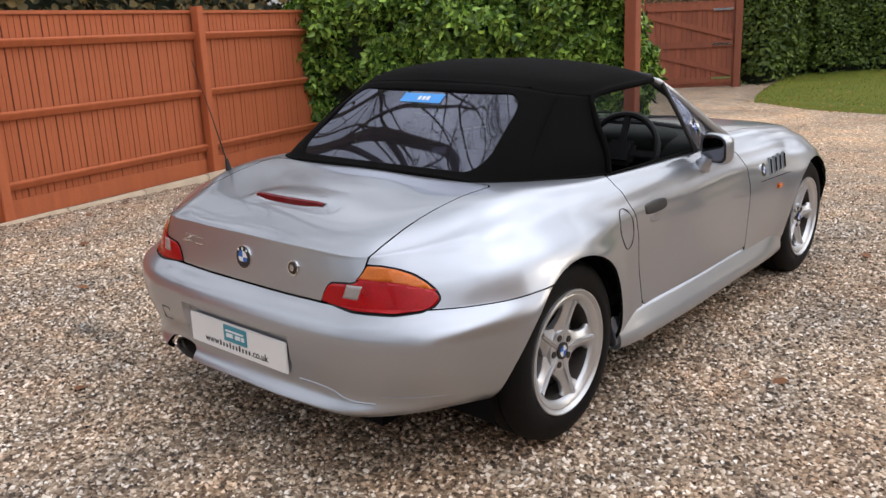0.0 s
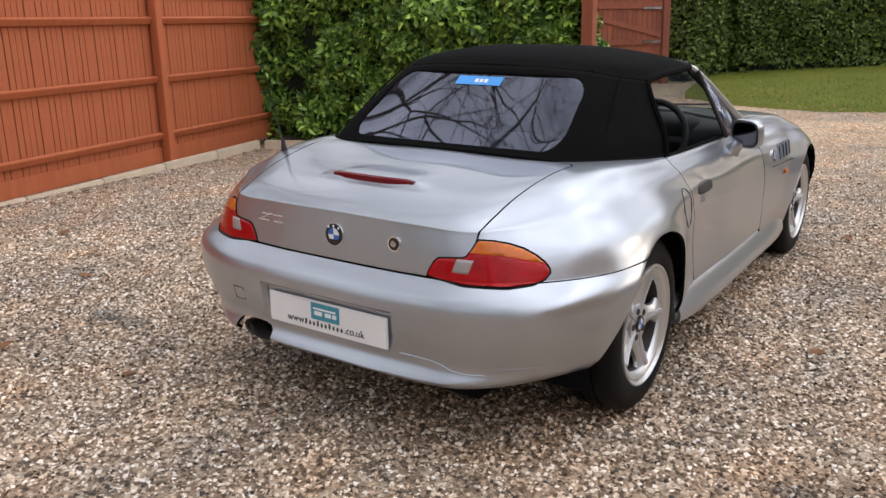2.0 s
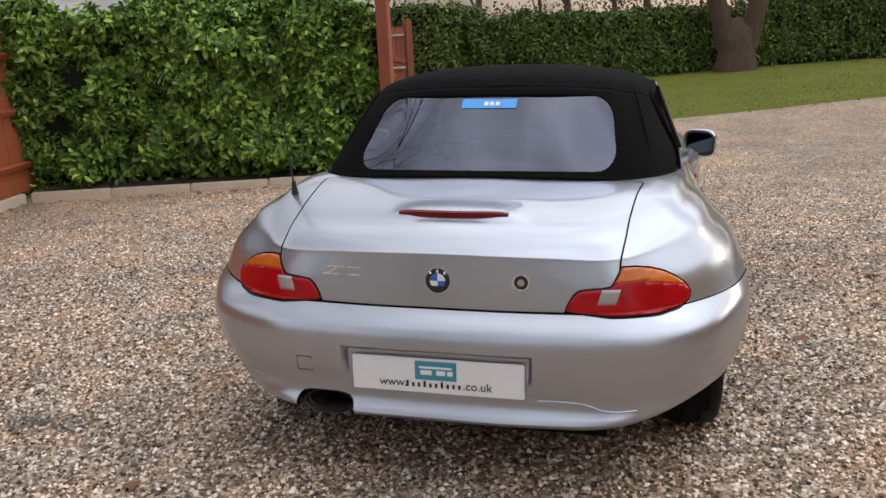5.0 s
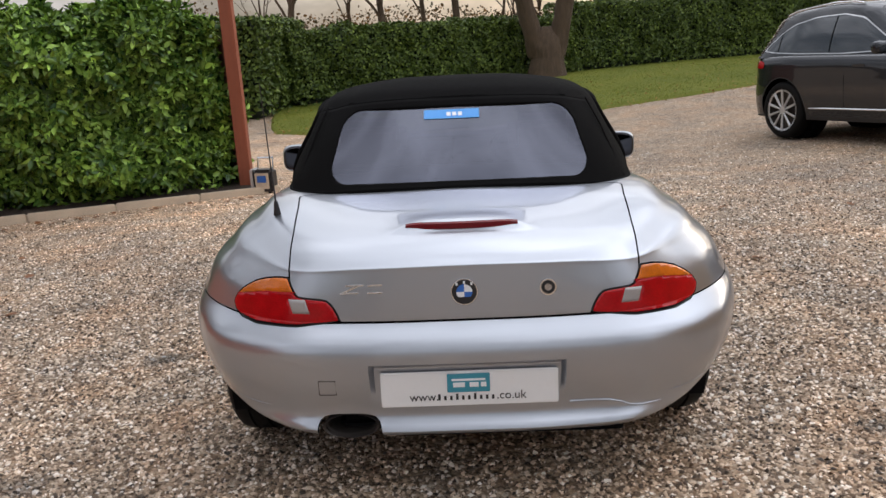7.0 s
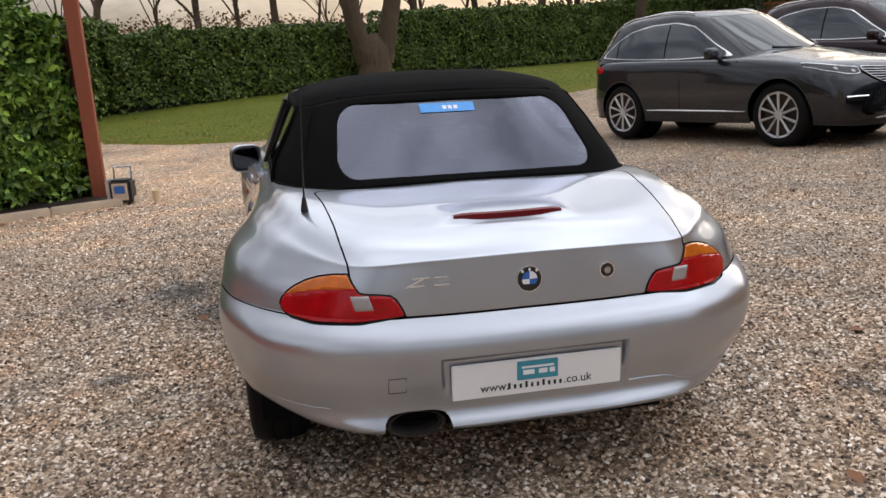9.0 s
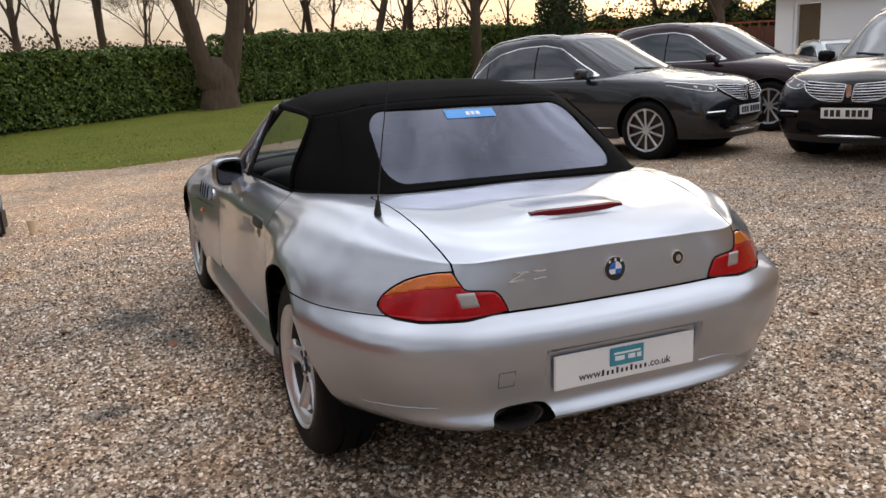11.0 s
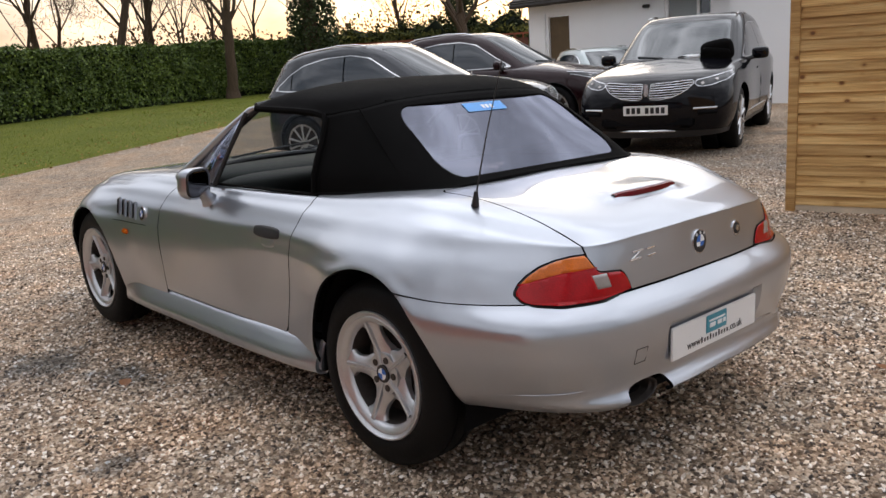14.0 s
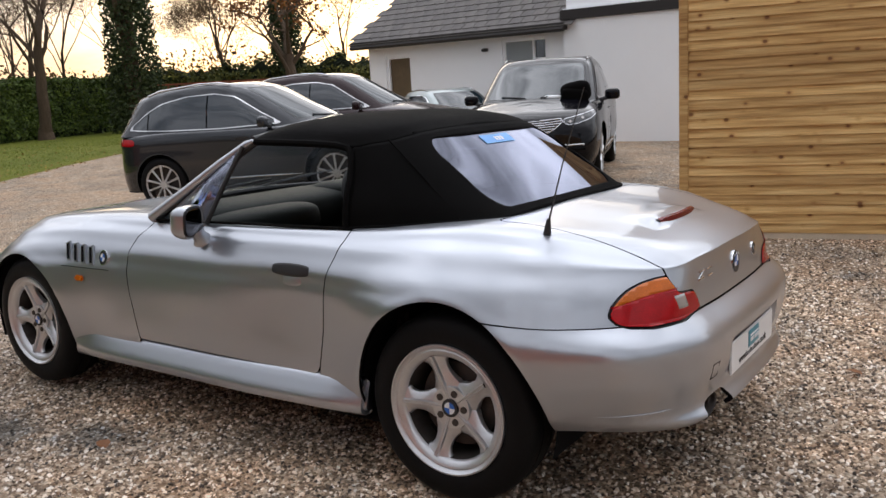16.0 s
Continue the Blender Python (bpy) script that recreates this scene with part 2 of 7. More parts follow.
def pebble_mat():
    m, n, l, p = node_mat("pebble_stone")
    r = n.new("ShaderNodeNewGeometry").outputs["Random Per Island"]
    c = ramp(n, l, r, ((0.0, (0.035, 0.028, 0.023)), (0.25, (0.16, 0.115, 0.08)), (0.5, (0.42, 0.32, 0.23)), (0.78, (0.70, 0.59, 0.465)), (1.0, (0.92, 0.89, 0.84))))
    patch = noise_tex(n, l, 0.7, 5)
    c = mixer(n, l, 0.55, c, ramp(n, l, patch, ((0.3, (0.62, 0.58, 0.56)), (0.62, (1.15, 1.08, 1.0)))), "MULTIPLY")
    c = mixer(n, l, 0.4, c, ramp(n, l, noise_tex(n, l, 300, 2), ((0.3, (0.6, 0.6, 0.6)), (0.7, (1.2, 1.2, 1.2)))), "MULTIPLY")
    c = mixer(n, l, 0.8, c, ramp(n, l, noise_tex(n, l, 2.1, 6), ((0.36, (0.80, 0.83, 0.86)), (0.5, (1.0, 0.98, 0.95)), (0.64, (1.12, 0.99, 0.87)))), "MULTIPLY")
    c = mixer(n, l, 1.0, c, (1.19, 1.17, 1.17), "MULTIPLY")
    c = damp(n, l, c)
    l.new(c, p.inputs["Base Color"])
    p.inputs["Roughness"].default_value = 0.7
    return m


def leaf_mat(name, dark, light, rough=0.35):
    m, n, l, p = node_mat(name)
    r = n.new("ShaderNodeNewGeometry").outputs["Random Per Island"]
    c = ramp(n, l, r, ((0.0, dark), (0.6, tuple((a + b) / 2 for a, b in zip(dark, light))), (0.93, light), (1.0, shade(light, 1.6))))
    c = mixer(n, l, 0.6, c, ramp(n, l, noise_tex(n, l, 1.3, 3), ((0.3, (0.7, 0.75, 0.7)), (0.7, (1.25, 1.2, 1.1)))), "MULTIPLY")
    l.new(c, p.inputs["Base Color"])
    p.inputs["Roughness"].default_value = rough
    p.inputs["Specular IOR Level"].default_value = 0.3
    return m


def softwood_mat():
    """Sawn boards: long grain, pale and orange streaks, scattered dark knots; each board its own."""
    m, n, l, p = node_mat("new_softwood")
    tc, inf, off, add = n.new("ShaderNodeTexCoord"), n.new("ShaderNodeObjectInfo"), n.new("ShaderNodeVectorMath"), n.new("ShaderNodeVectorMath")
    off.operation = "SCALE"
    off.inputs[0].default_value = (31.0, 17.0, 23.0)
    l.new(inf.outputs["Random"], off.inputs["Scale"])
    l.new(tc.outputs["Object"], add.inputs[0])
    l.new(off.outputs["Vector"], add.inputs[1])

    def tex(kind, stretch, scale):
        mp, t = n.new("ShaderNodeMapping"), n.new(kind)
        mp.inputs["Scale"].default_value = stretch
        t.inputs["Scale"].default_value = scale
        l.new(add.outputs["Vector"], mp.inputs["Vector"])
        l.new(mp.outputs["Vector"], t.inputs["Vector"])
        return t

    streak, grain, knot = tex("ShaderNodeTexNoise", (0.5, 4, 9), 3.0), tex("ShaderNodeTexNoise", (0.7, 8, 22), 9.0), tex("ShaderNodeTexVoronoi", (0.8, 1, 1), 8.0)
    grain.inputs["Detail"].default_value = 5
    c = ramp(n, l, streak.outputs["Fac"], ((0.3, (0.40, 0.215, 0.070)), (0.5, (0.62, 0.385, 0.145)), (0.7, (0.76, 0.53, 0.24))))
    c = mixer(n, l, 0.6, c, ramp(n, l, grain.outputs["Fac"], ((0.3, (0.66, 0.58, 0.50)), (0.6, (1.12, 1.10, 1.06)))), "MULTIPLY")
    c = mixer(n, l, 0.75, c, ramp(n, l, inf.outputs["Random"], ((0.0, (0.66, 0.60, 0.54)), (0.5, (1.0, 1.0, 1.0)), (1.0, (1.2, 1.2, 1.2)))), "MULTIPLY")
    c = mixer(n, l, 1.0, c, ramp(n, l, knot.outputs["Distance"], ((0.0, (0.22, 0.13, 0.08)), (0.09, (0.34, 0.22, 0.14)), (0.14, (0.82, 0.74, 0.64)), (0.24, (1.0, 1.0, 1.0)))), "MULTIPLY")
    l.new(c, p.inputs["Base Color"])
    p.inputs["Roughness"].default_value = 0.7
    b = n.new("ShaderNodeBump")
    b.inputs["Strength"].default_value, b.inputs["Distance"].default_value = 1.0, 0.003
    l.new(grain.outputs["Fac"], b.inputs["Height"])
    l.new(b.outputs["Normal"], p.inputs["Normal"])
    return m


PAINT = mat("silver_paint", (0.425, 0.449, 0.495), 0.31, 0.84, 0.03, 1.5, 900, coat=0.9)
BLACK_TRIM = mat("black_plastic", (0.018, 0.018, 0.02), 0.45, 0, 0.25, 6, 200, 0.0006)
VOID = mat("matt_black", (0.005, 0.005, 0.006), 0.9, 0, 0.2, 4, 90, spec=0.1)
FABRIC = mat("black_canvas", (0.0032, 0.003, 0.003), 0.9, 0, 0.4, 2.5, 700, 0.0008, spec=0.06)
LEATHER = mat("black_leather", (0.014, 0.014, 0.016), 0.55, 0, 0.25, 5, 160, 0.001, spec=0.25)
DASH = mat("dark_dash", (0.010, 0.0125, 0.012), 0.6, 0, 0.25, 5, 160, 0.001, spec=0.14)
RUBBER = mat("tyre_rubber", (0.005, 0.005, 0.0055), 0.6, 0, 0.3, 5, 80, 0.0008, spec=0.15)
ALLOY = mat("alloy", (0.60, 0.61, 0.63), 0.36, 0.8, 0.08, 9, 150, coat=0.0)
IRON = mat("brake_iron", (0.07, 0.06, 0.055), 0.6, 0.7, 0.3, 9, 60)
CHROME = mat("chrome", (0.75, 0.75, 0.76), 0.12, 1.0, 0.04, 8, 60)
RED_LENS = mat("red_lens", (0.38, 0.002, 0.006), 0.12, 0, 0.35, 14, 220, 0.0006, coat=0.3, spec=0.2)
AMBER_LENS = mat("amber_lens", (0.58, 0.135, 0.008), 0.12, 0, 0.3, 14, 220, 0.0006, coat=0.6, spec=0.2)
CLEAR_LENS = mat("clear_lens", (0.34, 0.31, 0.30), 0.15, 0.1, 0.1, 20, 220, 0.0006, coat=1)
WHITE_PLASTIC = mat("white_plate", (0.80, 0.80, 0.80), 0.3, 0, 0.02, 6, 90)
TEAL = mat("teal_print", (0.045, 0.27, 0.36), 0.35, 0, 0.05, 6, 90)
INK = mat("black_print", (0.012, 0.012, 0.014), 0.4, 0, 0.05, 6, 90)
BLUE = mat("blue_print", (0.03, 0.14, 0.5), 0.35, 0, 0.05, 6, 90)
SKYBLUE = mat("light_blue_film", (0.06, 0.33, 0.80), 0.3, 0, 0.05, 6, 90)
PRINT_WHITE = mat("white_print", (0.8, 0.82, 0.84), 0.35, 0, 0.03, 6, 90)
REAR_PANE = glass_mat("plastic_window", (0.06, 0.065, 0.10), 0.99, 0.02, 0.0, 1.43, 0.022)
SCREEN = glass_mat("clear_glass", (0.80, 0.84, 0.82), 0.95, 0.0)
MIRROR = mat("mirror_glass", (0.10, 0.10, 0.11), 0.02, 1.0, 0.01, 4, 20)
WINDSCREEN = mat("windscreen_glass", (0.014, 0.024, 0.030), 0.03, 0, 0.1, 3, 30, coat=0.0, spec=0.60)
PRIVACY = mat("dark_glass", (0.014, 0.024, 0.036), 0.03, 0, 0.1, 3, 30, coat=0.4, spec=0.9)

GRAVEL, PEBBLE = gravel_mat(), pebble_mat()
KERB = mat("concrete", (0.58, 0.48, 0.36), 0.85, 0, 0.25, 4, 120, 0.002)
RED_TIMBER = mat("red_brown_timber", (0.42, 0.112, 0.040), 0.7, 0, 0.18, 2, 40, 0.002, stretch=(6, 6, 0.6))
POST_TIMBER = mat("post_timber", (0.25, 0.070, 0.034), 0.7, 0, 0.22, 2, 40, 0.002, spread="object", stretch=(6, 6, 0.6))
DARK_TIMBER = mat("dark_red_timber", (0.11, 0.035, 0.02), 0.7, 0, 0.25, 2, 40, 0.002, spread="object", stretch=(6, 6, 0.6))
LARCH = softwood_mat()
LAUREL = leaf_mat("laurel_leaf", (0.018, 0.060, 0.010), (0.31, 0.48, 0.085), 0.26)
HEDGE_LEAF = leaf_mat("hedge_leaf", (0.040, 0.072, 0.013), (0.145, 0.200, 0.036), 0.5)
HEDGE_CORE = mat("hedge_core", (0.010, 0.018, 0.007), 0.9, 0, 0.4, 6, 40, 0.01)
GRASS = mat("lawn_turf", (0.105, 0.132, 0.012), 0.9, 0, 0.25, 0.7, 70, 0.01, col2=(0.165, 0.160, 0.020), spec=0.2)
BLADE = leaf_mat("grass_blade", (0.085, 0.125, 0.009), (0.21, 0.235, 0.025), 0.7)
BARK = mat("bark", (0.095, 0.062, 0.038), 0.9, 0, 0.45, 4, 30, 0.02, stretch=(3, 3, 0.5))
IVY = leaf_mat("ivy_leaf", (0.022, 0.036, 0.014), (0.070, 0.090, 0.032), 0.6)
LITTER = leaf_mat("leaf_litter", (0.20, 0.10, 0.03), (0.42, 0.24, 0.08), 0.7)
AUTUMN = leaf_mat("autumn_leaf", (0.14, 0.055, 0.015), (0.28, 0.12, 0.03), 0.7)
TWIGS = leaf_mat("winter_twig", (0.11, 0.075, 0.045), (0.26, 0.17, 0.095), 0.8)
WHITE_WALL = mat("white_render", (0.93, 0.94, 0.96), 0.8, 0, 0.02, 1.5, 60, 0.002)
ROOF_TILE = mat("grey_tile", (0.115, 0.105, 0.10), 0.8, 0, 0.25, 3, 50, 0.004, spread="object")
FASCIA = mat("dark_fascia", (0.022, 0.018, 0.017), 0.6, 0, 0.2, 4, 60)
GREY_PAINT = mat("graphite_paint", (0.024, 0.027, 0.033), 0.22, 0.5, 0.06, 2, 700, coat=0.8, spec=0.3)
MAROON_PAINT = mat("dark_maroon_paint", (0.020, 0.006, 0.008), 0.2, 0.2, 0.06, 2, 700, coat=0.4, spec=0.3)
DULL_CHROME = mat("dull_chrome", (0.52, 0.52, 0.54), 0.22, 1.0, 0.06, 8, 60)
HEADLAMP = mat("headlamp_glass", (0.03, 0.032, 0.036), 0.08, 0.2, 0.8, 14, 60, coat=0.15, spec=0.3)
BLACK_PAINT = mat("black_paint", (0.004, 0.004, 0.006), 0.10, 0.0, 0.06, 2, 700, coat=0.0, spec=0.22)
PALE_PAINT = mat("pale_green_paint", (0.26, 0.31, 0.31), 0.3, 0.5, 0.06, 2, 700, coat=1)


# ---- mesh helpers ----
def finish(name, me, material, parent=None, label="", angle=38):
    for mt in material if isinstance(material, (list, tuple)) else [material]:
        me.materials.append(mt)
    me.polygons.foreach_set("use_smooth", [True] * len(me.polygons))
    me.set_sharp_from_angle(angle=radians(angle))
    ob = new(name, me)
    if parent:
        ob.parent = parent
    if label:
        ob["label"] = label
    return ob


def part(name, bm, material, parent=None, label="", angle=38):
    me = bpy.data.meshes.new(name)
    bm.to_mesh(me)
    bm.free()
    return finish(name, me, material, parent, label, angle)


def sheet(name, m, material, parent=None, label="", thick=0.0, angle=38, rim=None):
    """A (vertices, faces) pair as one mesh object, welded, with the given thickness inwards."""
    v, f = m
    bm = bmesh.new()
    vs = [bm.verts.new(p[:3]) for p in v]
    for q in f:
        if len(set(q)) > 2:
            try:
                bm.faces.new([vs[i] for i in q])
            except ValueError:
                pass
    bmesh.ops.remove_doubles(bm, verts=bm.verts, dist=0.0004)
    loose = [x for x in bm.verts if not x.link_faces]
    bmesh.ops.delete(bm, geom=loose, context="VERTS")
    if rim:
        bm.normal_update()
        nrm = {x: x.normal.copy() for x in bm.verts}
        edge = [e for e in bm.edges if e.is_boundary]
        made = bmesh.ops.extrude_edge_only(bm, edges=edge)["geom"]
        near = {tuple(round(c, 6) for c in x.co): n for x, n in nrm.items()}
        for x in [g for g in made if isinstance(g, bmesh.types.BMVert)]:
            x.co -= near[tuple(round(c, 6) for c in x.co)] * thick
        for g in made:
            if isinstance(g, bmesh.types.BMFace):
                g.material_index = 1
        return part(name, bm, [material, rim], parent, label, angle)
    ob = part(name, bm, material, parent, label, angle)
    if thick:
        md = ob.modifiers.new("thickness", "SOLIDIFY")
        md.thickness, md.offset = thick, -1
    return ob


def thing(name, label, category, m=None, group="", kind=""):
    ob = new(name)
    ob.empty_display_size = 0.1
    if m is not None:
        ob.matrix_world = m
    return tagged(ob, label, category, group, kind)


def box(bm, size, at=(0, 0, 0), rot=None, bevel=0.0):
    r = bmesh.ops.create_cube(bm, size=1)
    vs = r["verts"]
    bmesh.ops.scale(bm, vec=size, verts=vs)
    if bevel:
        es = list({e for v in vs for e in v.link_edges})
        vs = list({v for f in bmesh.ops.bevel(bm, geom=es, offset=bevel, segments=2 if bevel < 0.03 else 5, affect="EDGES")["faces"] for v in f.verts} | {v for v in vs if v.is_valid})
    m = Matrix.Translation(at) @ (rot or Matrix.Identity(4))
    bmesh.ops.transform(bm, matrix=m, verts=vs)
    return bm


def bx(size, at=(0, 0, 0), rot=None, bevel=0.0):
    return box(bmesh.new(), size, at, rot, bevel)


def cyl(bm, r1, r2, a, b, seg=16, caps=True):
    a, b = Vector(a), Vector(b)
    m = Matrix.Translation((a + b) / 2) @ (b - a).to_track_quat("Z", "Y").to_matrix().to_4x4()
    bmesh.ops.create_cone(bm, cap_ends=caps, segments=seg, radius1=r1, radius2=r2, depth=(b - a).length, matrix=m)
    return bm


def lathe(profile, seg=48, axis="X", arc=2 * math.pi):
    """Turns (offset along the axis, radius) points about the x axis. Returns vertices and faces."""
    n = len(profile)
    v, f = [], []
    for i in range(seg):
        a = arc * i / seg
        for o, r in profile:
            v.append((o, r * math.cos(a), r * math.sin(a)))
    for i in range(seg):
        j = (i + 1) % seg
        for k in range(n - 1):
            f.append((i * n + k, i * n + k + 1, j * n + k + 1, j * n + k))
    return np.array(v), f


def tube(points, radius, seg=8):
    """A round bar along points, as a bmesh."""
    bm = bmesh.new()
    ps = [Vector(p) for p in points]
    rings = []
    for i, p in enumerate(ps):
        d = (ps[min(i + 1, len(ps) - 1)] - ps[max(i - 1, 0)]).normalized()
        q = d.to_track_quat("Z", "Y")
        r = radius[i] if isinstance(radius, (list, tuple)) else radius
        rings.append([bm.verts.new(p + q @ Vector((r * math.cos(t), r * math.sin(t), 0))) for t in (2 * math.pi * k / seg for k in range(seg))])
    for a, b in zip(rings, rings[1:]):
        for k in range(seg):
            bm.faces.new((a[k], a[(k + 1) % seg], b[(k + 1) % seg], b[k]))
    bm.faces.new(rings[0][::-1])
    bm.faces.new(rings[-1])
    return bm


def spline(p, counts, ends=(None, None)):
    """Centripetal curve through the rows of p, with counts[i] steps in span i. ends: 'mirror' reflects in x at that end."""
    p = np.asarray(p, float)
    first = p[1] * (-1, 1, 1) if ends[0] == "mirror" else 2 * p[0] - p[1]
    last = p[-2] * (-1, 1, 1) if ends[1] == "mirror" else 2 * p[-1] - p[-2]
    q = np.vstack([first, p, last])
    out = []
    for i in range(len(p) - 1):
        p0, p1, p2, p3 = q[i : i + 4]
        k = [0.0]
        for a, b in ((p0, p1), (p1, p2), (p2, p3)):
            k.append(k[-1] + max(np.linalg.norm(b - a), 1e-5) ** 0.5)
        for s in range(counts[i] + (i == len(p) - 2)):
            t = k[1] + (k[2] - k[1]) * s / counts[i]
            a1 = p0 * (k[1] - t) / (k[1] - k[0]) + p1 * (t - k[0]) / (k[1] - k[0])
            a2 = p1 * (k[2] - t) / (k[2] - k[1]) + p2 * (t - k[1]) / (k[2] - k[1])
            a3 = p2 * (k[3] - t) / (k[3] - k[2]) + p3 * (t - k[2]) / (k[3] - k[2])
            b1 = a1 * (k[2] - t) / (k[2] - k[0]) + a2 * (t - k[0]) / (k[2] - k[0])
            b2 = a2 * (k[3] - t) / (k[3] - k[1]) + a3 * (t - k[1]) / (k[3] - k[1])
            out.append(b1 * (k[2] - t) / (k[2] - k[1]) + b2 * (t - k[1]) / (k[2] - k[1]))
    return np.array(out)


def loft(curves, along, across, ends=("mirror", "mirror"), top="mirror"):
    """A sheet over feature curves (all with as many points). Rows of the result: x, y, z, u (station), v (curve)."""
    c = np.array([spline(k, along, ends) for k in curves])
    g = np.array([spline(c[:, i], across, (None, top)) for i in range(c.shape[1])])
    u = np.concatenate([np.linspace(i, i + 1, a, endpoint=False) for i, a in enumerate(along)] + [[len(along)]])
    v = np.concatenate([np.linspace(i, i + 1, a, endpoint=False) for i, a in enumerate(across)] + [[len(across)]])
    nu, nv = g.shape[:2]
    uv = np.stack(np.meshgrid(u, v, indexing="ij"), -1)
    verts = np.concatenate([g, uv], -1).reshape(-1, 5)
    faces = [(i * nv + j, (i + 1) * nv + j, (i + 1) * nv + j + 1, i * nv + j + 1) for i in range(nu - 1) for j in range(nv - 1)]
    return verts, faces


def clip(m, fn):
    """Keeps the part of the sheet where fn(vertices) is positive, cutting faces along the border."""
    v, f = m
    d = np.asarray(fn(v), float)
    d = np.where(np.abs(d) < 1e-7, 1e-7, d)
    rows, out, seen = list(v), [], {}
    pos = d > 0
    for q in f:
        k = sum(1 for i in q if pos[i])
        if k == len(q):
            out.append(q)
        elif k:
            poly = []
            for a, b in zip(q, q[1:] + q[:1]):
                if pos[a]:
                    poly.append(a)
                if pos[a] != pos[b]:
                    key = (min(a, b), max(a, b))
                    if key not in seen:
                        s = d[a] / (d[a] - d[b])
                        seen[key] = len(rows)
                        rows.append(v[a] + (v[b] - v[a]) * s)
                    poly.append(seen[key])
            if len(poly) > 2:
                out.append(tuple(poly))
    used = sorted({i for q in out for i in q})
    if not used:
        return np.zeros((0, v.shape[1])), []
    back = {o: i for i, o in enumerate(used)}
    return np.array([rows[i] for i in used]), [tuple(back[i] for i in q) for q in out]


def flip(m):
    """The mirror image in x."""
    v, f = m
    w = v.copy()
    w[:, 0] *= -1
    return w, [q[::-1] for q in f]


def both(m):
    v, f = m
    w, g = flip(m)
    return np.vstack([v, w]), list(f) + [tuple(i + len(v) for i in q) for q in g]


def push(m, d):
    """Moves the sheet along its vertex normals."""
    v, f = m
    nrm = np.zeros((len(v), 3))
    for q in f:
        p = v[list(q)][:, :3]
        c = np.cross(p[2] - p[0], p[-1] - p[1]) if len(q) > 3 else np.cross(p[1] - p[0], p[2] - p[0])
        for i in q:
            nrm[i] += c
    nrm /= np.maximum(np.linalg.norm(nrm, axis=1, keepdims=True), 1e-9)
    w = v.copy()
    w[:, :3] += nrm * d
    return w, f


def inside(poly, a, b):
    """Signed distance to a closed outline, positive within."""
    a, b = np.asarray(a, float), np.asarray(b, float)
    best, odd = np.full(a.shape, 1e9), np.zeros(a.shape, bool)
    for (x0, y0), (x1, y1) in zip(poly, poly[1:] + poly[:1]):
        dx, dy = x1 - x0, y1 - y0
        t = np.clip(((a - x0) * dx + (b - y0) * dy) / max(dx * dx + dy * dy, 1e-12), 0, 1)
        best = np.minimum(best, np.hypot(a - x0 - t * dx, b - y0 - t * dy))
        cross = ((y0 > b) != (y1 > b)) & (a < dx * (b - y0) / (dy if abs(dy) > 1e-12 else 1e-12) + x0)
        odd ^= cross
    return np.where(odd, best, -best)


def table(x, pts):
    return np.interp(x, [p[0] for p in pts], [p[1] for p in pts])


def pebble(size, at, flat_y=None, rot=None, power=0.55):
    """A rounded block; flat_y cuts its back at that share of its depth."""
    bm = bmesh.new()
    bmesh.ops.create_icosphere(bm, subdivisions=4, radius=1)
    for q in bm.verts:
        p = q.co.copy()
        x, z = (math.copysign(abs(t) ** power, t) for t in (p.x, p.z))
        y = p.y if flat_y is None else max(p.y, flat_y)
        q.co = (x * size[0], y * size[1], z * size[2])
    bmesh.ops.transform(bm, matrix=Matrix.Translation(at) @ (rot or Matrix.Identity(4)), verts=bm.verts)
    return bm


# ---- ground: gravel yard, gently domed under the car ----
def gz(x, y):
    r = math.hypot(x, y - 0.3)
    if r < 1.8:
        return 0.0
    dip = 0.21 * (1 - min(1.0, max(0.0, (x / r - 0.38) / 0.45)))
    if r < 9.0:
        return -dip * math.sin(math.pi / 2 * (r - 1.8) / 7.2) ** 2
    # the lawn climbs gently towards the far hedge
    side = min(1.0, max(0.0, (x / r + 0.25) / 0.5)) * min(1.0, max(0.0, (y / r - 0.6) / 0.25))
    k = min(1.0, (r - 9) / 12)
    rise = 0.28 * side * k * k * (3 - 2 * k)
    return rise - (dip * math.cos(math.pi / 2 * (r - 9) / 13) ** 2 if r < 22 else 0.0)


def polar_ground():
    bm = bmesh.new()
    radii = [0.0] + [0.6 * 1.09 ** i for i in range(80)]
    radii = [r for r in radii if r < 600] + [600.0, 2500.0]
    seg, rings = 96, []
    for r in radii[1:]:
        rings.append([bm.verts.new((r * math.cos(a), 0.3 + r * math.sin(a), gz(r * math.cos(a), 0.3 + r * math.sin(a)))) for a in (2 * math.pi * k / seg for k in range(seg))])
    c = bm.verts.new((0, 0.3, 0))
    for k in range(seg):
        bm.faces.new((c, rings[0][k], rings[0][(k + 1) % seg]))
    for a, b in zip(rings, rings[1:]):
        for k in range(seg):
            bm.faces.new((a[k], b[k], b[(k + 1) % seg], a[(k + 1) % seg]))
    return bm


ground = tagged(part("ground", polar_ground(), GRAVEL, angle=80), "beige and brown gravel yard and driveway", "ground", kind="structure")


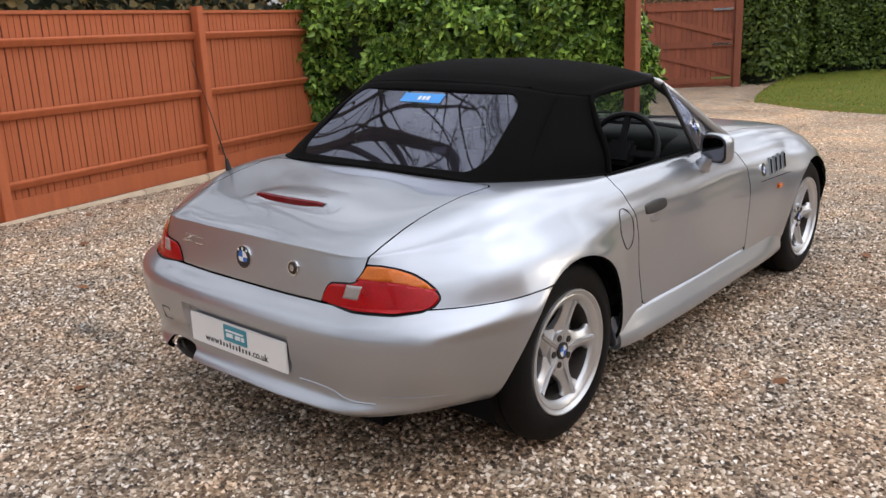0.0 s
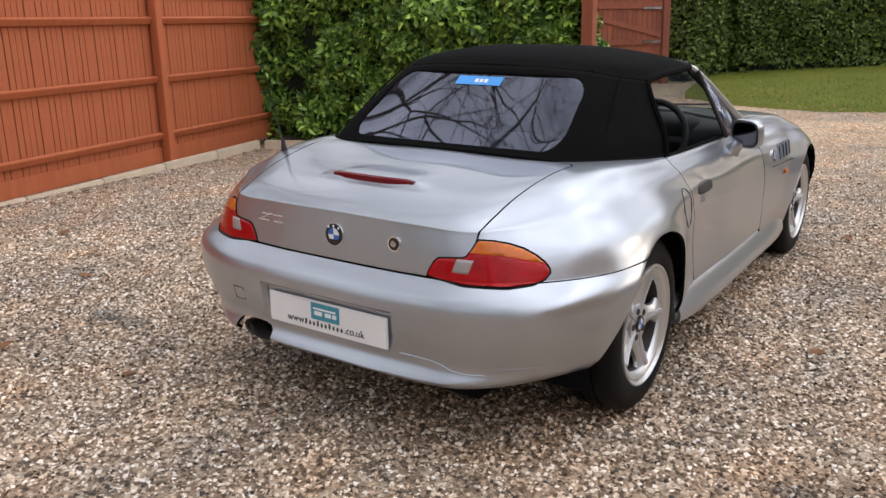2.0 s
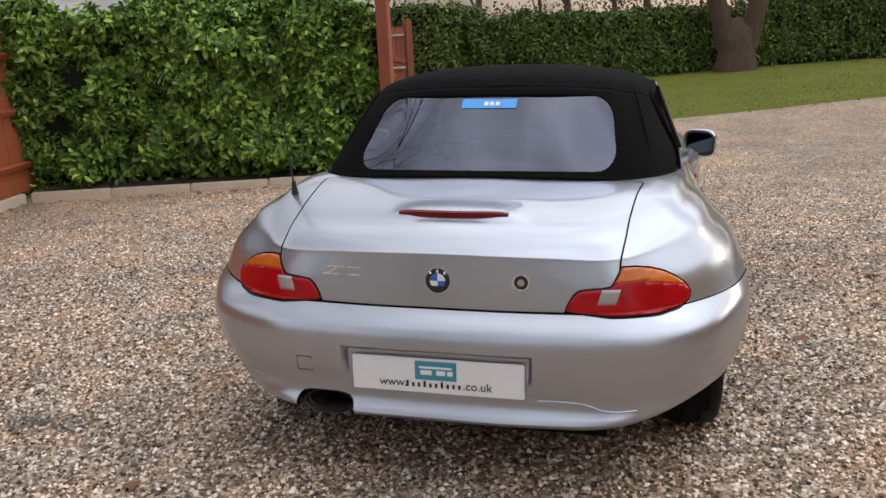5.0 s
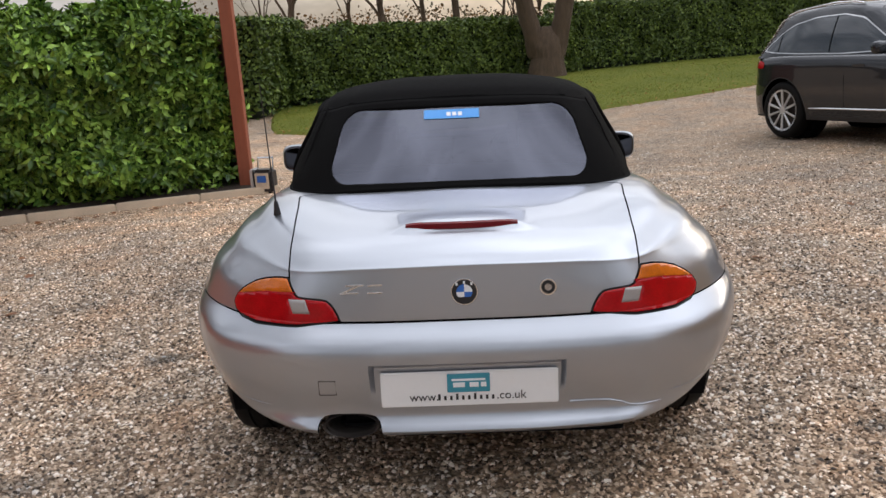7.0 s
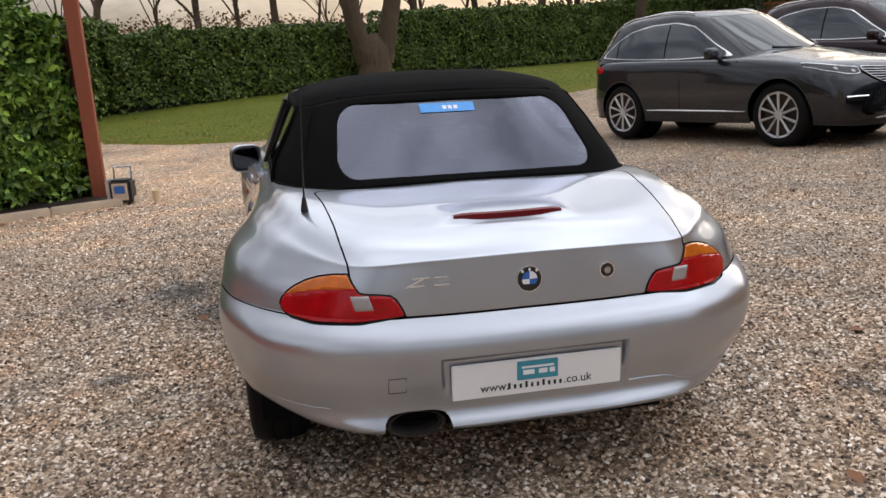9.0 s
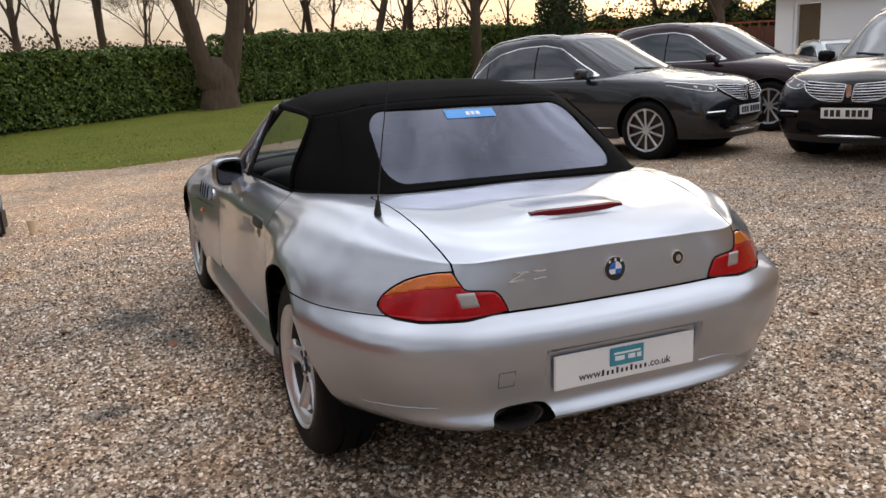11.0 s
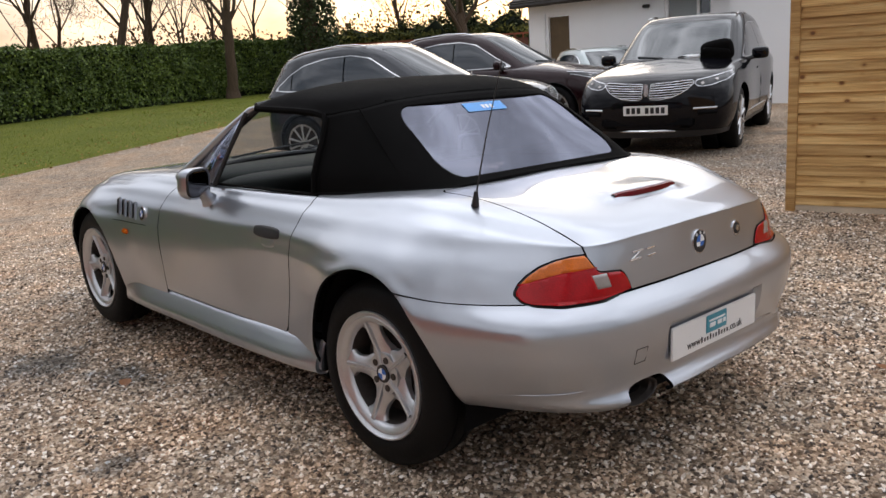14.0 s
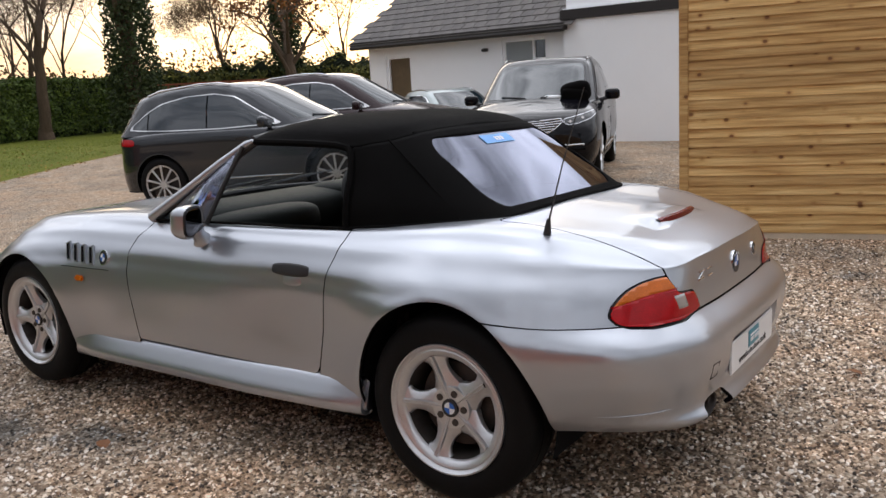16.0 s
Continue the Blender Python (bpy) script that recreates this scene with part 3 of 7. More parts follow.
def scatter_mesh(name, base_v, base_f, mats, material, parent=None, label=""):
    """Many small copies of one shape in one mesh; mats: (n, 4, 4) array."""
    bv = np.c_[np.array(base_v, float), np.ones(len(base_v))]
    v = np.einsum("nij,kj->nki", mats, bv)[..., :3].reshape(-1, 3)
    k = len(base_v)
    sizes = [len(f) for f in base_f]
    flat = np.concatenate([np.array(f) for f in base_f])
    n = len(mats)
    loops = (flat[None, :] + (np.arange(n) * k)[:, None]).reshape(-1)
    tot = np.tile(sizes, n)
    start = np.concatenate([[0], np.cumsum(tot)[:-1]])
    me = bpy.data.meshes.new(name)
    me.vertices.add(len(v))
    me.vertices.foreach_set("co", v.reshape(-1))
    me.loops.add(len(loops))
    me.loops.foreach_set("vertex_index", loops.astype(np.int32))
    me.polygons.add(len(tot))
    me.polygons.foreach_set("loop_start", start.astype(np.int32))
    me.polygons.foreach_set("loop_total", tot.astype(np.int32))
    me.update(calc_edges=True)
    me.materials.append(material)
    ob = new(name, me)
    if parent:
        ob.parent = parent
    if label:
        ob["label"] = label
    return ob


def rand_mats(rng, pos, size, flat=1.0, normals=None, jitter=1.0):
    """Random turns; where normals are given, local z leans to them."""
    n = len(pos)
    if normals is None:
        q = rng.normal(size=(n, 4))
        q /= np.linalg.norm(q, axis=1, keepdims=True)
        w, x, y, z = q.T
        r = np.stack([1 - 2 * (y * y + z * z), 2 * (x * y - z * w), 2 * (x * z + y * w), 2 * (x * y + z * w), 1 - 2 * (x * x + z * z), 2 * (y * z - x * w), 2 * (x * z - y * w), 2 * (y * z + x * w), 1 - 2 * (x * x + y * y)], -1).reshape(n, 3, 3)
    else:
        z = normals + rng.normal(size=(n, 3)) * jitter
        z /= np.linalg.norm(z, axis=1, keepdims=True)
        x = rng.normal(size=(n, 3))
        x -= (x * z).sum(1, keepdims=True) * z
        x /= np.linalg.norm(x, axis=1, keepdims=True)
        r = np.stack([x, np.cross(z, x), z], -1)
    m = np.zeros((n, 4, 4))
    m[:, :3, :3] = r * size[:, None, None]
    m[:, 2, :3] *= flat
    m[:, :3, 3] = pos
    m[:, 3, 3] = 1
    return m


# loose stones lying on the bed, thickest round the car
rng = np.random.default_rng(4)
OCT = [(1, 0.1, 0), (-0.9, 0, 0.1), (0, 0.8, 0), (0.1, -0.75, 0), (0.15, 0.05, 0.65)]
OCT_F = [(0, 2, 4), (2, 1, 4), (1, 3, 4), (3, 0, 4)]
STONES = 330000
rad = np.minimum(0.2 + rng.gamma(2.0, 2.1, STONES), 15 + rng.random(STONES))
ang = rng.random(STONES) * 2 * math.pi
px, py = rad * np.cos(ang), 0.0 + rad * np.sin(ang)
pz = np.array([gz(a, b) for a, b in zip(px, py)])
size = 0.0055 + 0.0095 * rng.random(STONES) ** 1.6
stones = scatter_mesh("gravel_stones", OCT, OCT_F, rand_mats(rng, np.c_[px, py, pz + size * 0.1], size, 1.0, np.tile((0.0, 0.0, 1.0), (STONES, 1)), 0.5), PEBBLE)
tagged(stones, "loose beige, brown and grey gravel stones", "gravel", kind="stuff")


# ---- lawn ----
EDGE = [(-14, 33.0), (-5.2, 30), (-4.5, 18.5), (-3.95, 14.6), (-3.5, 13.2), (-2.2, 12.3), (-0.8, 11.9), (0.5, 12.2), (1.3, 12.6), (2.6, 13.2), (5.0, 14.3), (6.0, 14.8), (8.7, 15.9), (14, 18), (22, 21)]


def lawn_bm():
    bm = bmesh.new()
    cols = []
    for i in range(121):
        x = -14 + 36 * i / 120
        y0 = table(x, EDGE) + 0.08 * noise.noise((x * 1.7, 0, 3))
        col = []
        for j in range(26):
            y = y0 + (34 - y0) * (j / 25) ** 1.5
            col.append(bm.verts.new((x, y, gz(x, y) + (-0.02 if j == 0 else 0.045 + 0.02 * noise.noise((x, y, 0))))))
        cols.append(col)
    for a, b in zip(cols, cols[1:]):
        for j in range(25):
            bm.faces.new((a[j], b[j], b[j + 1], a[j + 1]))
    return bm


lawn = tagged(part("lawn", lawn_bm(), GRASS, angle=80), "mown green lawn scattered with fallen leaves", "lawn", kind="structure")
nb = 60000
bxs = -6 + 28 * rng.random(nb)
bys = np.array([table(x, EDGE) for x in bxs]) + 0.02 + rng.gamma(1.3, 3.2, nb)
bzs = np.array([gz(a, b) + 0.045 for a, b in zip(bxs, bys)])
blades = scatter_mesh("grass_blades", [(-0.12, 0, 0), (0.12, 0, 0), (0.05, 0.3, 1)], [(0, 1, 2)], rand_mats(rng, np.c_[bxs, bys, bzs], 0.016 + 0.028 * rng.random(nb), 1, np.tile([[0, 0, 1.0]], (nb, 1)), 0.3), BLADE)
tagged(blades, "tufts of green lawn grass", "grass", kind="stuff")
LEAF = [(0, 0, 0), (0.32, 0.22, 0.06), (0.36, 0.62, 0.05), (0, 1.0, -0.05), (-0.36, 0.62, 0.05), (-0.32, 0.22, 0.06), (0, 0.45, -0.02)]
LEAF_F = [(0, 1, 6), (1, 2, 6), (2, 3, 6), (3, 4, 6), (4, 5, 6), (5, 0, 6)]
nl = 1100
lx = -5 + 15 * rng.random(nl)
ly = np.array([table(x, EDGE) for x in lx]) - 0.35 + 7 * rng.random(nl) ** 3.6
lz = np.array([gz(a, b) + 0.06 for a, b in zip(lx, ly)])
tagged(scatter_mesh("lawn_leaves", LEAF, LEAF_F, rand_mats(rng, np.c_[lx, ly, lz], 0.022 + 0.036 * rng.random(nl), 1, np.tile([[0, 0, 1.0]], (nl, 1)), 0.35), LITTER), "brown leaves fallen on the lawn edge", "leaves", kind="stuff")


# ---- hedges ----
HALF = [(0, 0, 0), (0.28, 0.3, 0.07), (0.3, 0.62, 0.07), (0, 1.0, -0.12), (-0.3, 0.62, 0.07), (-0.28, 0.3, 0.07)]
HALF_F = [(0, 1, 2, 3), (0, 3, 4, 5)]


def hedge(name, label, a, b, depth, height, leaf, per_m2, material, seed, lump=0.14):
    """A clipped hedge whose front runs from a to b; depth lies to the left of that way."""
    a, b = Vector((*a, 0)), Vector((*b, 0))
    along, length = (b - a).normalized(), (b - a).length
    side = Vector((-along.y, along.x, 0))
    z0 = min(gz(a.x, a.y), gz(b.x, b.y)) - 0.02
    root = thing(name, label, "hedge", Matrix.Translation((a.x, a.y, z0)))
    r = np.random.default_rng(seed)

    def bulge(s, t, h):
        return lump * (noise.fractal((s * 1.1, t * 1.1 + seed, h * 1.1), 1.0, 2.0, 3) + 0.55 * noise.noise((s * 3.3, t * 3.3 + seed, h * 3.3)))

    # solid core, coloured near-black to stand in for the shade behind the leaves
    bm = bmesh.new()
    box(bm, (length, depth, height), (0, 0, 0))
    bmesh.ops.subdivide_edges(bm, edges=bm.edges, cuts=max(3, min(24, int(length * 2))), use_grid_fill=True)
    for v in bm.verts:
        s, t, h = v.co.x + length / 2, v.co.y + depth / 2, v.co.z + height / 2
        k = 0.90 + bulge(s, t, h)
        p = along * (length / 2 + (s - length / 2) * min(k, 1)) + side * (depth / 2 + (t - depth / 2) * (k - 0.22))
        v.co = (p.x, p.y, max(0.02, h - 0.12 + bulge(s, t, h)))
    part("core", bm, HEDGE_CORE, root, "near-black core painted as the shaded inside", 80)
    faces = [(length, height, 0), (depth, height, 1), (length, depth, 2), (depth, height, 3)]
    pos, nrm = [], []
    for w, h, side_id in faces:
        n = int(w * h * per_m2)
        u, q = r.random(n) * w, r.random(n) * h
        for i in range(n):
            inset = (r.random() ** 1.5) * 0.12 - 0.03
            if side_id == 0:
                s, t, hh, nn = u[i], inset, q[i], -side
            elif side_id == 1:
                s, t, hh, nn = length - inset, u[i], q[i], along
            elif side_id == 2:
                s, t, hh, nn = u[i], q[i], height - inset, Vector((0, 0, 1))
            else:
                s, t, hh, nn = inset, u[i], q[i], -along
            d = bulge(s, t, hh) * 0.95
            p = along * s + side * t + nn * d
            z = max(0.03, p.z + hh)
            if hh < 0.25 and r.random() < 0.75:
                continue
            pos.append((p.x, p.y, z))
            nrm.append((nn.x, nn.y, nn.z + 0.45))
    pos, nrm = np.array(pos), np.array(nrm)
    sz = leaf * (0.65 + 0.7 * r.random(len(pos)))
    ob = scatter_mesh("foliage", HALF if material != LAUREL else [(x * 0.72, y, z) for x, y, z in HALF], HALF_F, rand_mats(r, pos, sz, 1, nrm, 0.75 if material != LAUREL else 1.1), material, root)
    ob["kind"] = "stuff"
    return root


hedge("laurel_hedge", "glossy green laurel hedge behind a concrete kerb", (-6.55, 5.2), (-2.62, 6.64), 1.5, 2.05, 0.098, 2500, LAUREL, 11, 0.46)
hedge("clipped_hedge", "tall clipped evergreen hedge beside the gate", (-4.3, 16.2), (-4.0, 20.6), 1.4, 2.25, 0.10, 520, HEDGE_LEAF, 12)
hedge("boundary_hedge", "clipped evergreen hedge along the lawn, up to the forked tree", (-4.0, 18.3), (3.6, 22.4), 1.4, 1.9, 0.085, 850, HEDGE_LEAF, 13, 0.17)
hedge("boundary_hedge", "long clipped evergreen hedge along the lawn", (3.4, 22.28), (13.1, 26.5), 1.4, 2.02, 0.085, 800, HEDGE_LEAF, 14, 0.17)
hedge("boundary_hedge", "far end of the clipped hedge, behind a slim tree", (12.9, 26.4), (18.3, 28.3), 1.4, 2.1, 0.095, 600, HEDGE_LEAF, 15, 0.17)


# ---- red-brown featheredge fence ----
def fence_x(y):
    return -6.02 - 0.235 * (y - 3.2)


FDIR = Vector((-0.235, 1, 0)).normalized()
FROT = FDIR.to_track_quat("X", "Z").to_matrix().to_4x4()
fence = thing("timber_fence", "red-brown stained featheredge timber fence with rails", "fence", Matrix.Translation((fence_x(-4.2), -4.2, -0.12)) @ Matrix.Rotation(math.atan2(FDIR.y, FDIR.x), 4, "Z"))
FLEN = 9.9


def board_mesh(w, t0, t1, h):
    bm = bmesh.new()
    vs = [bm.verts.new(p) for p in ((-w / 2, 0, 0), (w / 2, 0, 0), (w / 2, t1, 0), (-w / 2, t0, 0), (-w / 2, 0, h), (w / 2, 0, h), (w / 2, t1, h), (-w / 2, t0, h))]
    for f in ((0, 1, 2, 3), (7, 6, 5, 4), (0, 4, 5, 1), (1, 5, 6, 2), (2, 6, 7, 3), (3, 7, 4, 0)):
        bm.faces.new([vs[i] for i in f])
    bmesh.ops.recalc_face_normals(bm, faces=bm.faces)
    return bm


first = part("board", board_mesh(0.055, -0.006, -0.012, 1.74), RED_TIMBER, fence)
first.location = (0.05, 0.0, 0.05)
for i in range(1, int(FLEN / 0.068)):
    o = new("board", first.data)
    o.parent, o.location = fence, (0.05 + i * 0.068 + 0.003 * math.sin(i * 4.3), 0.002 * (i % 2), 0.05 + 0.006 * math.sin(i * 7.1))
# Added dark sheet: its colour stands in for shadow lines at the board overlaps.
part("backing", bx((FLEN, 0.008, 1.72), (FLEN / 2, 0.007, 0.92), None, 0.002), mat("shaded_timber", (0.09, 0.026, 0.012), 0.9, 0, 0.2, 3, 40), fence, "dark sheet painted as the shadow lines between boards")
for h in (0.32, 0.93, 1.55):
    part("rail", bx((FLEN, 0.045, 0.07), (FLEN / 2, -0.05, h), Matrix.Rotation(radians(30), 4, "X"), 0.006), RED_TIMBER, fence)
for y in (-1.9, 0.68, 3.25):
    part("post", bx((0.1, 0.1, 1.86), ((y + 4.2) / FDIR.y, -0.085, 0.93), None, 0.006), RED_TIMBER, fence)
part("base_board", bx((FLEN, 0.022, 0.17), (FLEN / 2, -0.024, 0.105), None, 0.004), RED_TIMBER, fence, "damp stained board along the foot")
part("top_rail", bx((FLEN, 0.06, 0.035), (FLEN / 2, -0.005, 1.805), None, 0.004), RED_TIMBER, fence)


def kerb_run(a, b, z, name="kerb"):
    a, b = Vector(a), Vector(b)
    d, n = (b - a).normalized(), max(1, round((b - a).length / 0.915))
    step = (b - a).length / n
    root = thing(name, "pale concrete edging kerb in short lengths", "kerb", Matrix.Translation((a.x, a.y, z)) @ Matrix.Rotation(math.atan2(d.y, d.x), 4, "Z"), kind="structure")
    one = part("edging", bx((step - 0.006, 0.065, 0.2), (0, 0, -0.1), None, 0.012), KERB, root)
    one.location = (step / 2, 0, 0)
    for i in range(1, n):
        o = new("edging", one.data)
        o.parent, o.location, o.rotation_euler = root, ((i + 0.5) * step, 0, 0.004 * math.sin(i * 5)), (0, 0, 0.006 * math.sin(i * 3))
    return root


kerb_run((fence_x(-4.2) + 0.16, -4.2), (fence_x(4.9) + 0.16, 4.9), -0.078)
kerb_run((-6.2, 4.95), (-2.05, 6.42), -0.078)

bed = bmesh.new()
for i in range(40):
    for j in range(6):
        u, w = i / 39, j / 5
        x, y = -6.15 + 4.05 * u - 0.25 * w, 4.99 + 1.42 * u + 0.75 * w
        bed.verts.new((x, y, -0.105 + 0.05 * w + 0.02 * noise.noise((x * 5, y * 5, 0))))
bed.verts.ensure_lookup_table()
for i in range(39):
    for j in range(5):
        bed.faces.new([bed.verts[k] for k in (i * 6 + j, i * 6 + 6 + j, i * 6 + 7 + j, i * 6 + 1 + j)])
tagged(part("planting_bed", bed, mat("dark_soil", (0.035, 0.022, 0.014), 0.95, 0, 0.4, 6, 90, 0.01), angle=80), "dark bare soil under the laurel hedge", "soil", kind="structure")

# ---- gate and its posts ----
post = thing("gate_post", "red-brown square timber gate post at the hedge end", "post", Matrix.Translation((-2.48, 6.68, -0.13)))
part("shaft", bx((0.14, 0.14, 2.35), (0, 0, 1.175), None, 0.008), POST_TIMBER, post)
part("cap", bx((0.15, 0.15, 0.03), (0, 0, 2.365), None, 0.006), POST_TIMBER, post)
panel = thing("fence_panel", "dark red-brown board fence behind the hedge", "fence", Matrix.Translation((-2.56, 6.76, -0.13)) @ Matrix.Rotation(radians(118), 4, "Z"))
for i in range(12):
    part("board", bx((0.1, 0.02, 1.7), (0.06 + 0.105 * i, 0.004 * (i % 2), 0.86), None, 0.003), DARK_TIMBER, panel)
part("rail", bx((1.3, 0.04, 0.08), (0.65, -0.03, 0.45), None, 0.004), DARK_TIMBER, panel)
part("rail", bx((1.3, 0.04, 0.08), (0.65, -0.03, 1.4), None, 0.004), DARK_TIMBER, panel)

GA, GB = Vector((-6.3, 14.4, 0)), Vector((-4.95, 15.75, 0))
gd = (GB - GA).normalized()
gate = thing("timber_gate", "closed red-brown boarded gate with pale strap hinges", "gate", Matrix.Translation((GA.x, GA.y, -0.12)) @ Matrix.Rotation(math.atan2(gd.y, gd.x), 4, "Z"))
GW = (GB - GA).length
for i in range(17):
    part("board", bx((GW / 17 - 0.006, 0.022, 1.78), (GW / 17 * (i + 0.5), 0, 0.95), None, 0.003), POST_TIMBER, gate)
for z in (0.2, 0.95, 1.72):
    part("ledge", bx((GW, 0.035, 0.13), (GW / 2, -0.03, z), None, 0.005), POST_TIMBER, gate)
for z0 in (0.27, 1.02):
    part("brace", bx((GW * 1.02, 0.03, 0.11), (GW / 2, -0.03, z0 + 0.31), Matrix.Rotation(-math.atan2(-0.5, GW), 4, "Y"), 0.005), POST_TIMBER, gate)
for z in (0.24, 0.95, 1.66):
    part("hinge", bx((0.42, 0.012, 0.045), (GW - 0.24, -0.056, z), None, 0.004), CHROME, gate, "galvanised strap hinge")
for x in (-0.1, GW + 0.1):
    part("post", bx((0.16, 0.16, 2.0), (x, 0, 1.0), None, 0.008), POST_TIMBER, gate)

# ---- new softwood boarded wall ----
WA, WB = Vector((3.85, 0.82)), Vector((5.03, -4.3))
wd = (WB - WA).normalized()
wwall = thing("boarded_fence", "new golden softwood fence of overlapping horizontal boards", "fence", Matrix.Translation((WA.x, WA.y, -0.05)) @ Matrix.Rotation(math.atan2(wd.y, wd.x), 4, "Z"))
WL = (WB - WA).length
part("gravel_board", bx((WL, 0.05, 0.16), (WL / 2, 0.0, 0.02), None, 0.005), KERB, wwall, "concrete gravel board")
lap = board_mesh(WL - 0.06, 0, 0, 0.15)
bmesh.ops.delete(lap, geom=lap.verts[:], context="VERTS")
vs = [lap.verts.new(p) for p in ((0.03, -0.03, 0), (WL, -0.03, 0), (WL, -0.012, 0), (0.03, -0.012, 0), (0.03, -0.012, 0.095), (WL, -0.012, 0.095), (WL, -0.004, 0.095), (0.03, -0.004, 0.095))]
for f in ((0, 1, 5, 4), (0, 3, 2, 1), (4, 5, 6, 7), (2, 3, 7, 6), (0, 4, 7, 3), (1, 2, 6, 5)):
    lap.faces.new([vs[i] for i in f])
first = part("board", lap, LARCH, wwall)
first.location = (0, 0, 0.1)
for i in range(1, 32):
    o = new("board", first.data)
    o.parent, o.location = wwall, (0, 0.002 * math.sin(i * 3.3), 0.1 + 0.0765 * i + 0.003 * math.sin(i * 5.7))
part("post", bx((0.07, 0.09, 2.5), (-0.005, 0.0, 1.3), None, 0.004), LARCH, wwall)
for k in (1.83, 3.66):
    part("batten", bx((0.05, 0.03, 2.4), (k, 0.03, 1.3), None, 0.003), LARCH, wwall)


# ---- the silver roadster: x across, y forwards from the rear axle ----
AX = 2.446  # wheelbase
ROADSTER = pose(0, 0, 0.003, 0, 1.1, 0)
car = thing("roadster", "silver two-seat roadster with black canvas hood raised", "car", ROADSTER)

# feature curves from the middle of the tail, round the right side, to the middle of the nose
SILL = [(0, -0.712, 0.262), (0.28, -0.706, 0.262), (0.50, -0.675, 0.266), (0.665, -0.553, 0.28), (0.775, -0.36, 0.295), (0.80, 0, 0.25), (0.80, 0.40, 0.25), (0.80, 0.95, 0.245), (0.80, 1.65, 0.24), (0.79, 2.15, 0.25), (0.78, 2.6, 0.25), (0.60, 3.02, 0.22), (0, 3.20, 0.20)]
LIP = [(0, -0.738, 0.284), (0.285, -0.731, 0.284), (0.515, -0.694, 0.289), (0.69, -0.562, 0.305), (0.798, -0.366, 0.32), (0.825, 0, 0.29), (0.82, 0.40, 0.285), (0.815, 0.95, 0.28), (0.81, 1.65, 0.275), (0.805, 2.15, 0.29), (0.80, 2.6, 0.29), (0.63, 3.04, 0.27), (0, 3.23, 0.26)]
LOW = [(0, -0.711, 0.322), (0.29, -0.704, 0.322), (0.525, -0.676, 0.325), (0.708, -0.562, 0.335), (0.815, -0.37, 0.345), (0.84, 0, 0.33), (0.832, 0.40, 0.32), (0.825, 0.95, 0.31), (0.82, 1.65, 0.31), (0.815, 2.15, 0.33), (0.81, 2.6, 0.33), (0.66, 3.06, 0.32), (0, 3.25, 0.32)]
WIDE = [(0, -0.738, 0.44), (0.30, -0.731, 0.44), (0.545, -0.702, 0.445), (0.757, -0.585, 0.455), (0.862, -0.37, 0.465), (0.872, 0, 0.48), (0.846, 0.40, 0.47), (0.832, 0.95, 0.46), (0.826, 1.65, 0.46), (0.838, 2.15, 0.46), (0.832, 2.6, 0.46), (0.68, 3.08, 0.44), (0, 3.27, 0.42)]
EDGE_B = [(0, -0.735, 0.545), (0.30, -0.728, 0.545), (0.548, -0.70, 0.550), (0.760, -0.582, 0.558), (0.868, -0.37, 0.568), (0.882, 0, 0.58), (0.85, 0.40, 0.57), (0.832, 0.95, 0.56), (0.822, 1.65, 0.56), (0.838, 2.15, 0.56), (0.832, 2.6, 0.55), (0.67, 3.07, 0.53), (0, 3.25, 0.50)]
SHELF = [(0, -0.668, 0.602), (0.30, -0.661, 0.602), (0.535, -0.636, 0.606), (0.712, -0.525, 0.612), (0.842, -0.35, 0.620), (0.875, 0, 0.638), (0.846, 0.40, 0.635), (0.826, 0.95, 0.625), (0.81, 1.65, 0.62), (0.832, 2.15, 0.625), (0.82, 2.6, 0.61), (0.64, 3.03, 0.58), (0, 3.2, 0.56)]
MID = [(0, -0.660, 0.68), (0.30, -0.652, 0.68), (0.525, -0.622, 0.685), (0.685, -0.505, 0.69), (0.812, -0.33, 0.705), (0.848, 0, 0.715), (0.828, 0.40, 0.71), (0.805, 0.95, 0.705), (0.785, 1.65, 0.70), (0.806, 2.15, 0.70), (0.785, 2.6, 0.675), (0.58, 2.95, 0.62), (0, 3.1, 0.61)]
CREST = [(0, -0.650, 0.764), (0.30, -0.640, 0.760), (0.505, -0.602, 0.754), (0.625, -0.475, 0.768), (0.735, -0.30, 0.795), (0.772, 0, 0.806), (0.772, 0.40, 0.792), (0.757, 0.95, 0.784), (0.735, 1.65, 0.772), (0.75, 2.15, 0.775), (0.72, 2.6, 0.735), (0.45, 2.83, 0.68), (0, 2.95, 0.68)]
DECK = [(0, -0.595, 0.792), (0.30, -0.583, 0.789), (0.455, -0.535, 0.798), (0.535, -0.41, 0.825), (0.625, -0.24, 0.858), (0.675, 0, 0.872), (0.70, 0.40, 0.850), (0.70, 0.95, 0.836), (0.67, 1.65, 0.835), (0.66, 2.15, 0.828), (0.60, 2.6, 0.79), (0.32, 2.7, 0.765), (0, 2.78, 0.75)]
INNER = [(0, -0.45, 0.836), (0.16, -0.43, 0.837), (0.25, -0.38, 0.843), (0.29, -0.30, 0.853), (0.31, -0.15, 0.872), (0.33, 0, 0.888), (0.33, 0.40, 0.90), (0.32, 0.95, 0.87), (0.32, 1.65, 0.868), (0.32, 2.15, 0.845), (0.24, 2.5, 0.82), (0.12, 2.58, 0.805), (0, 2.62, 0.80)]
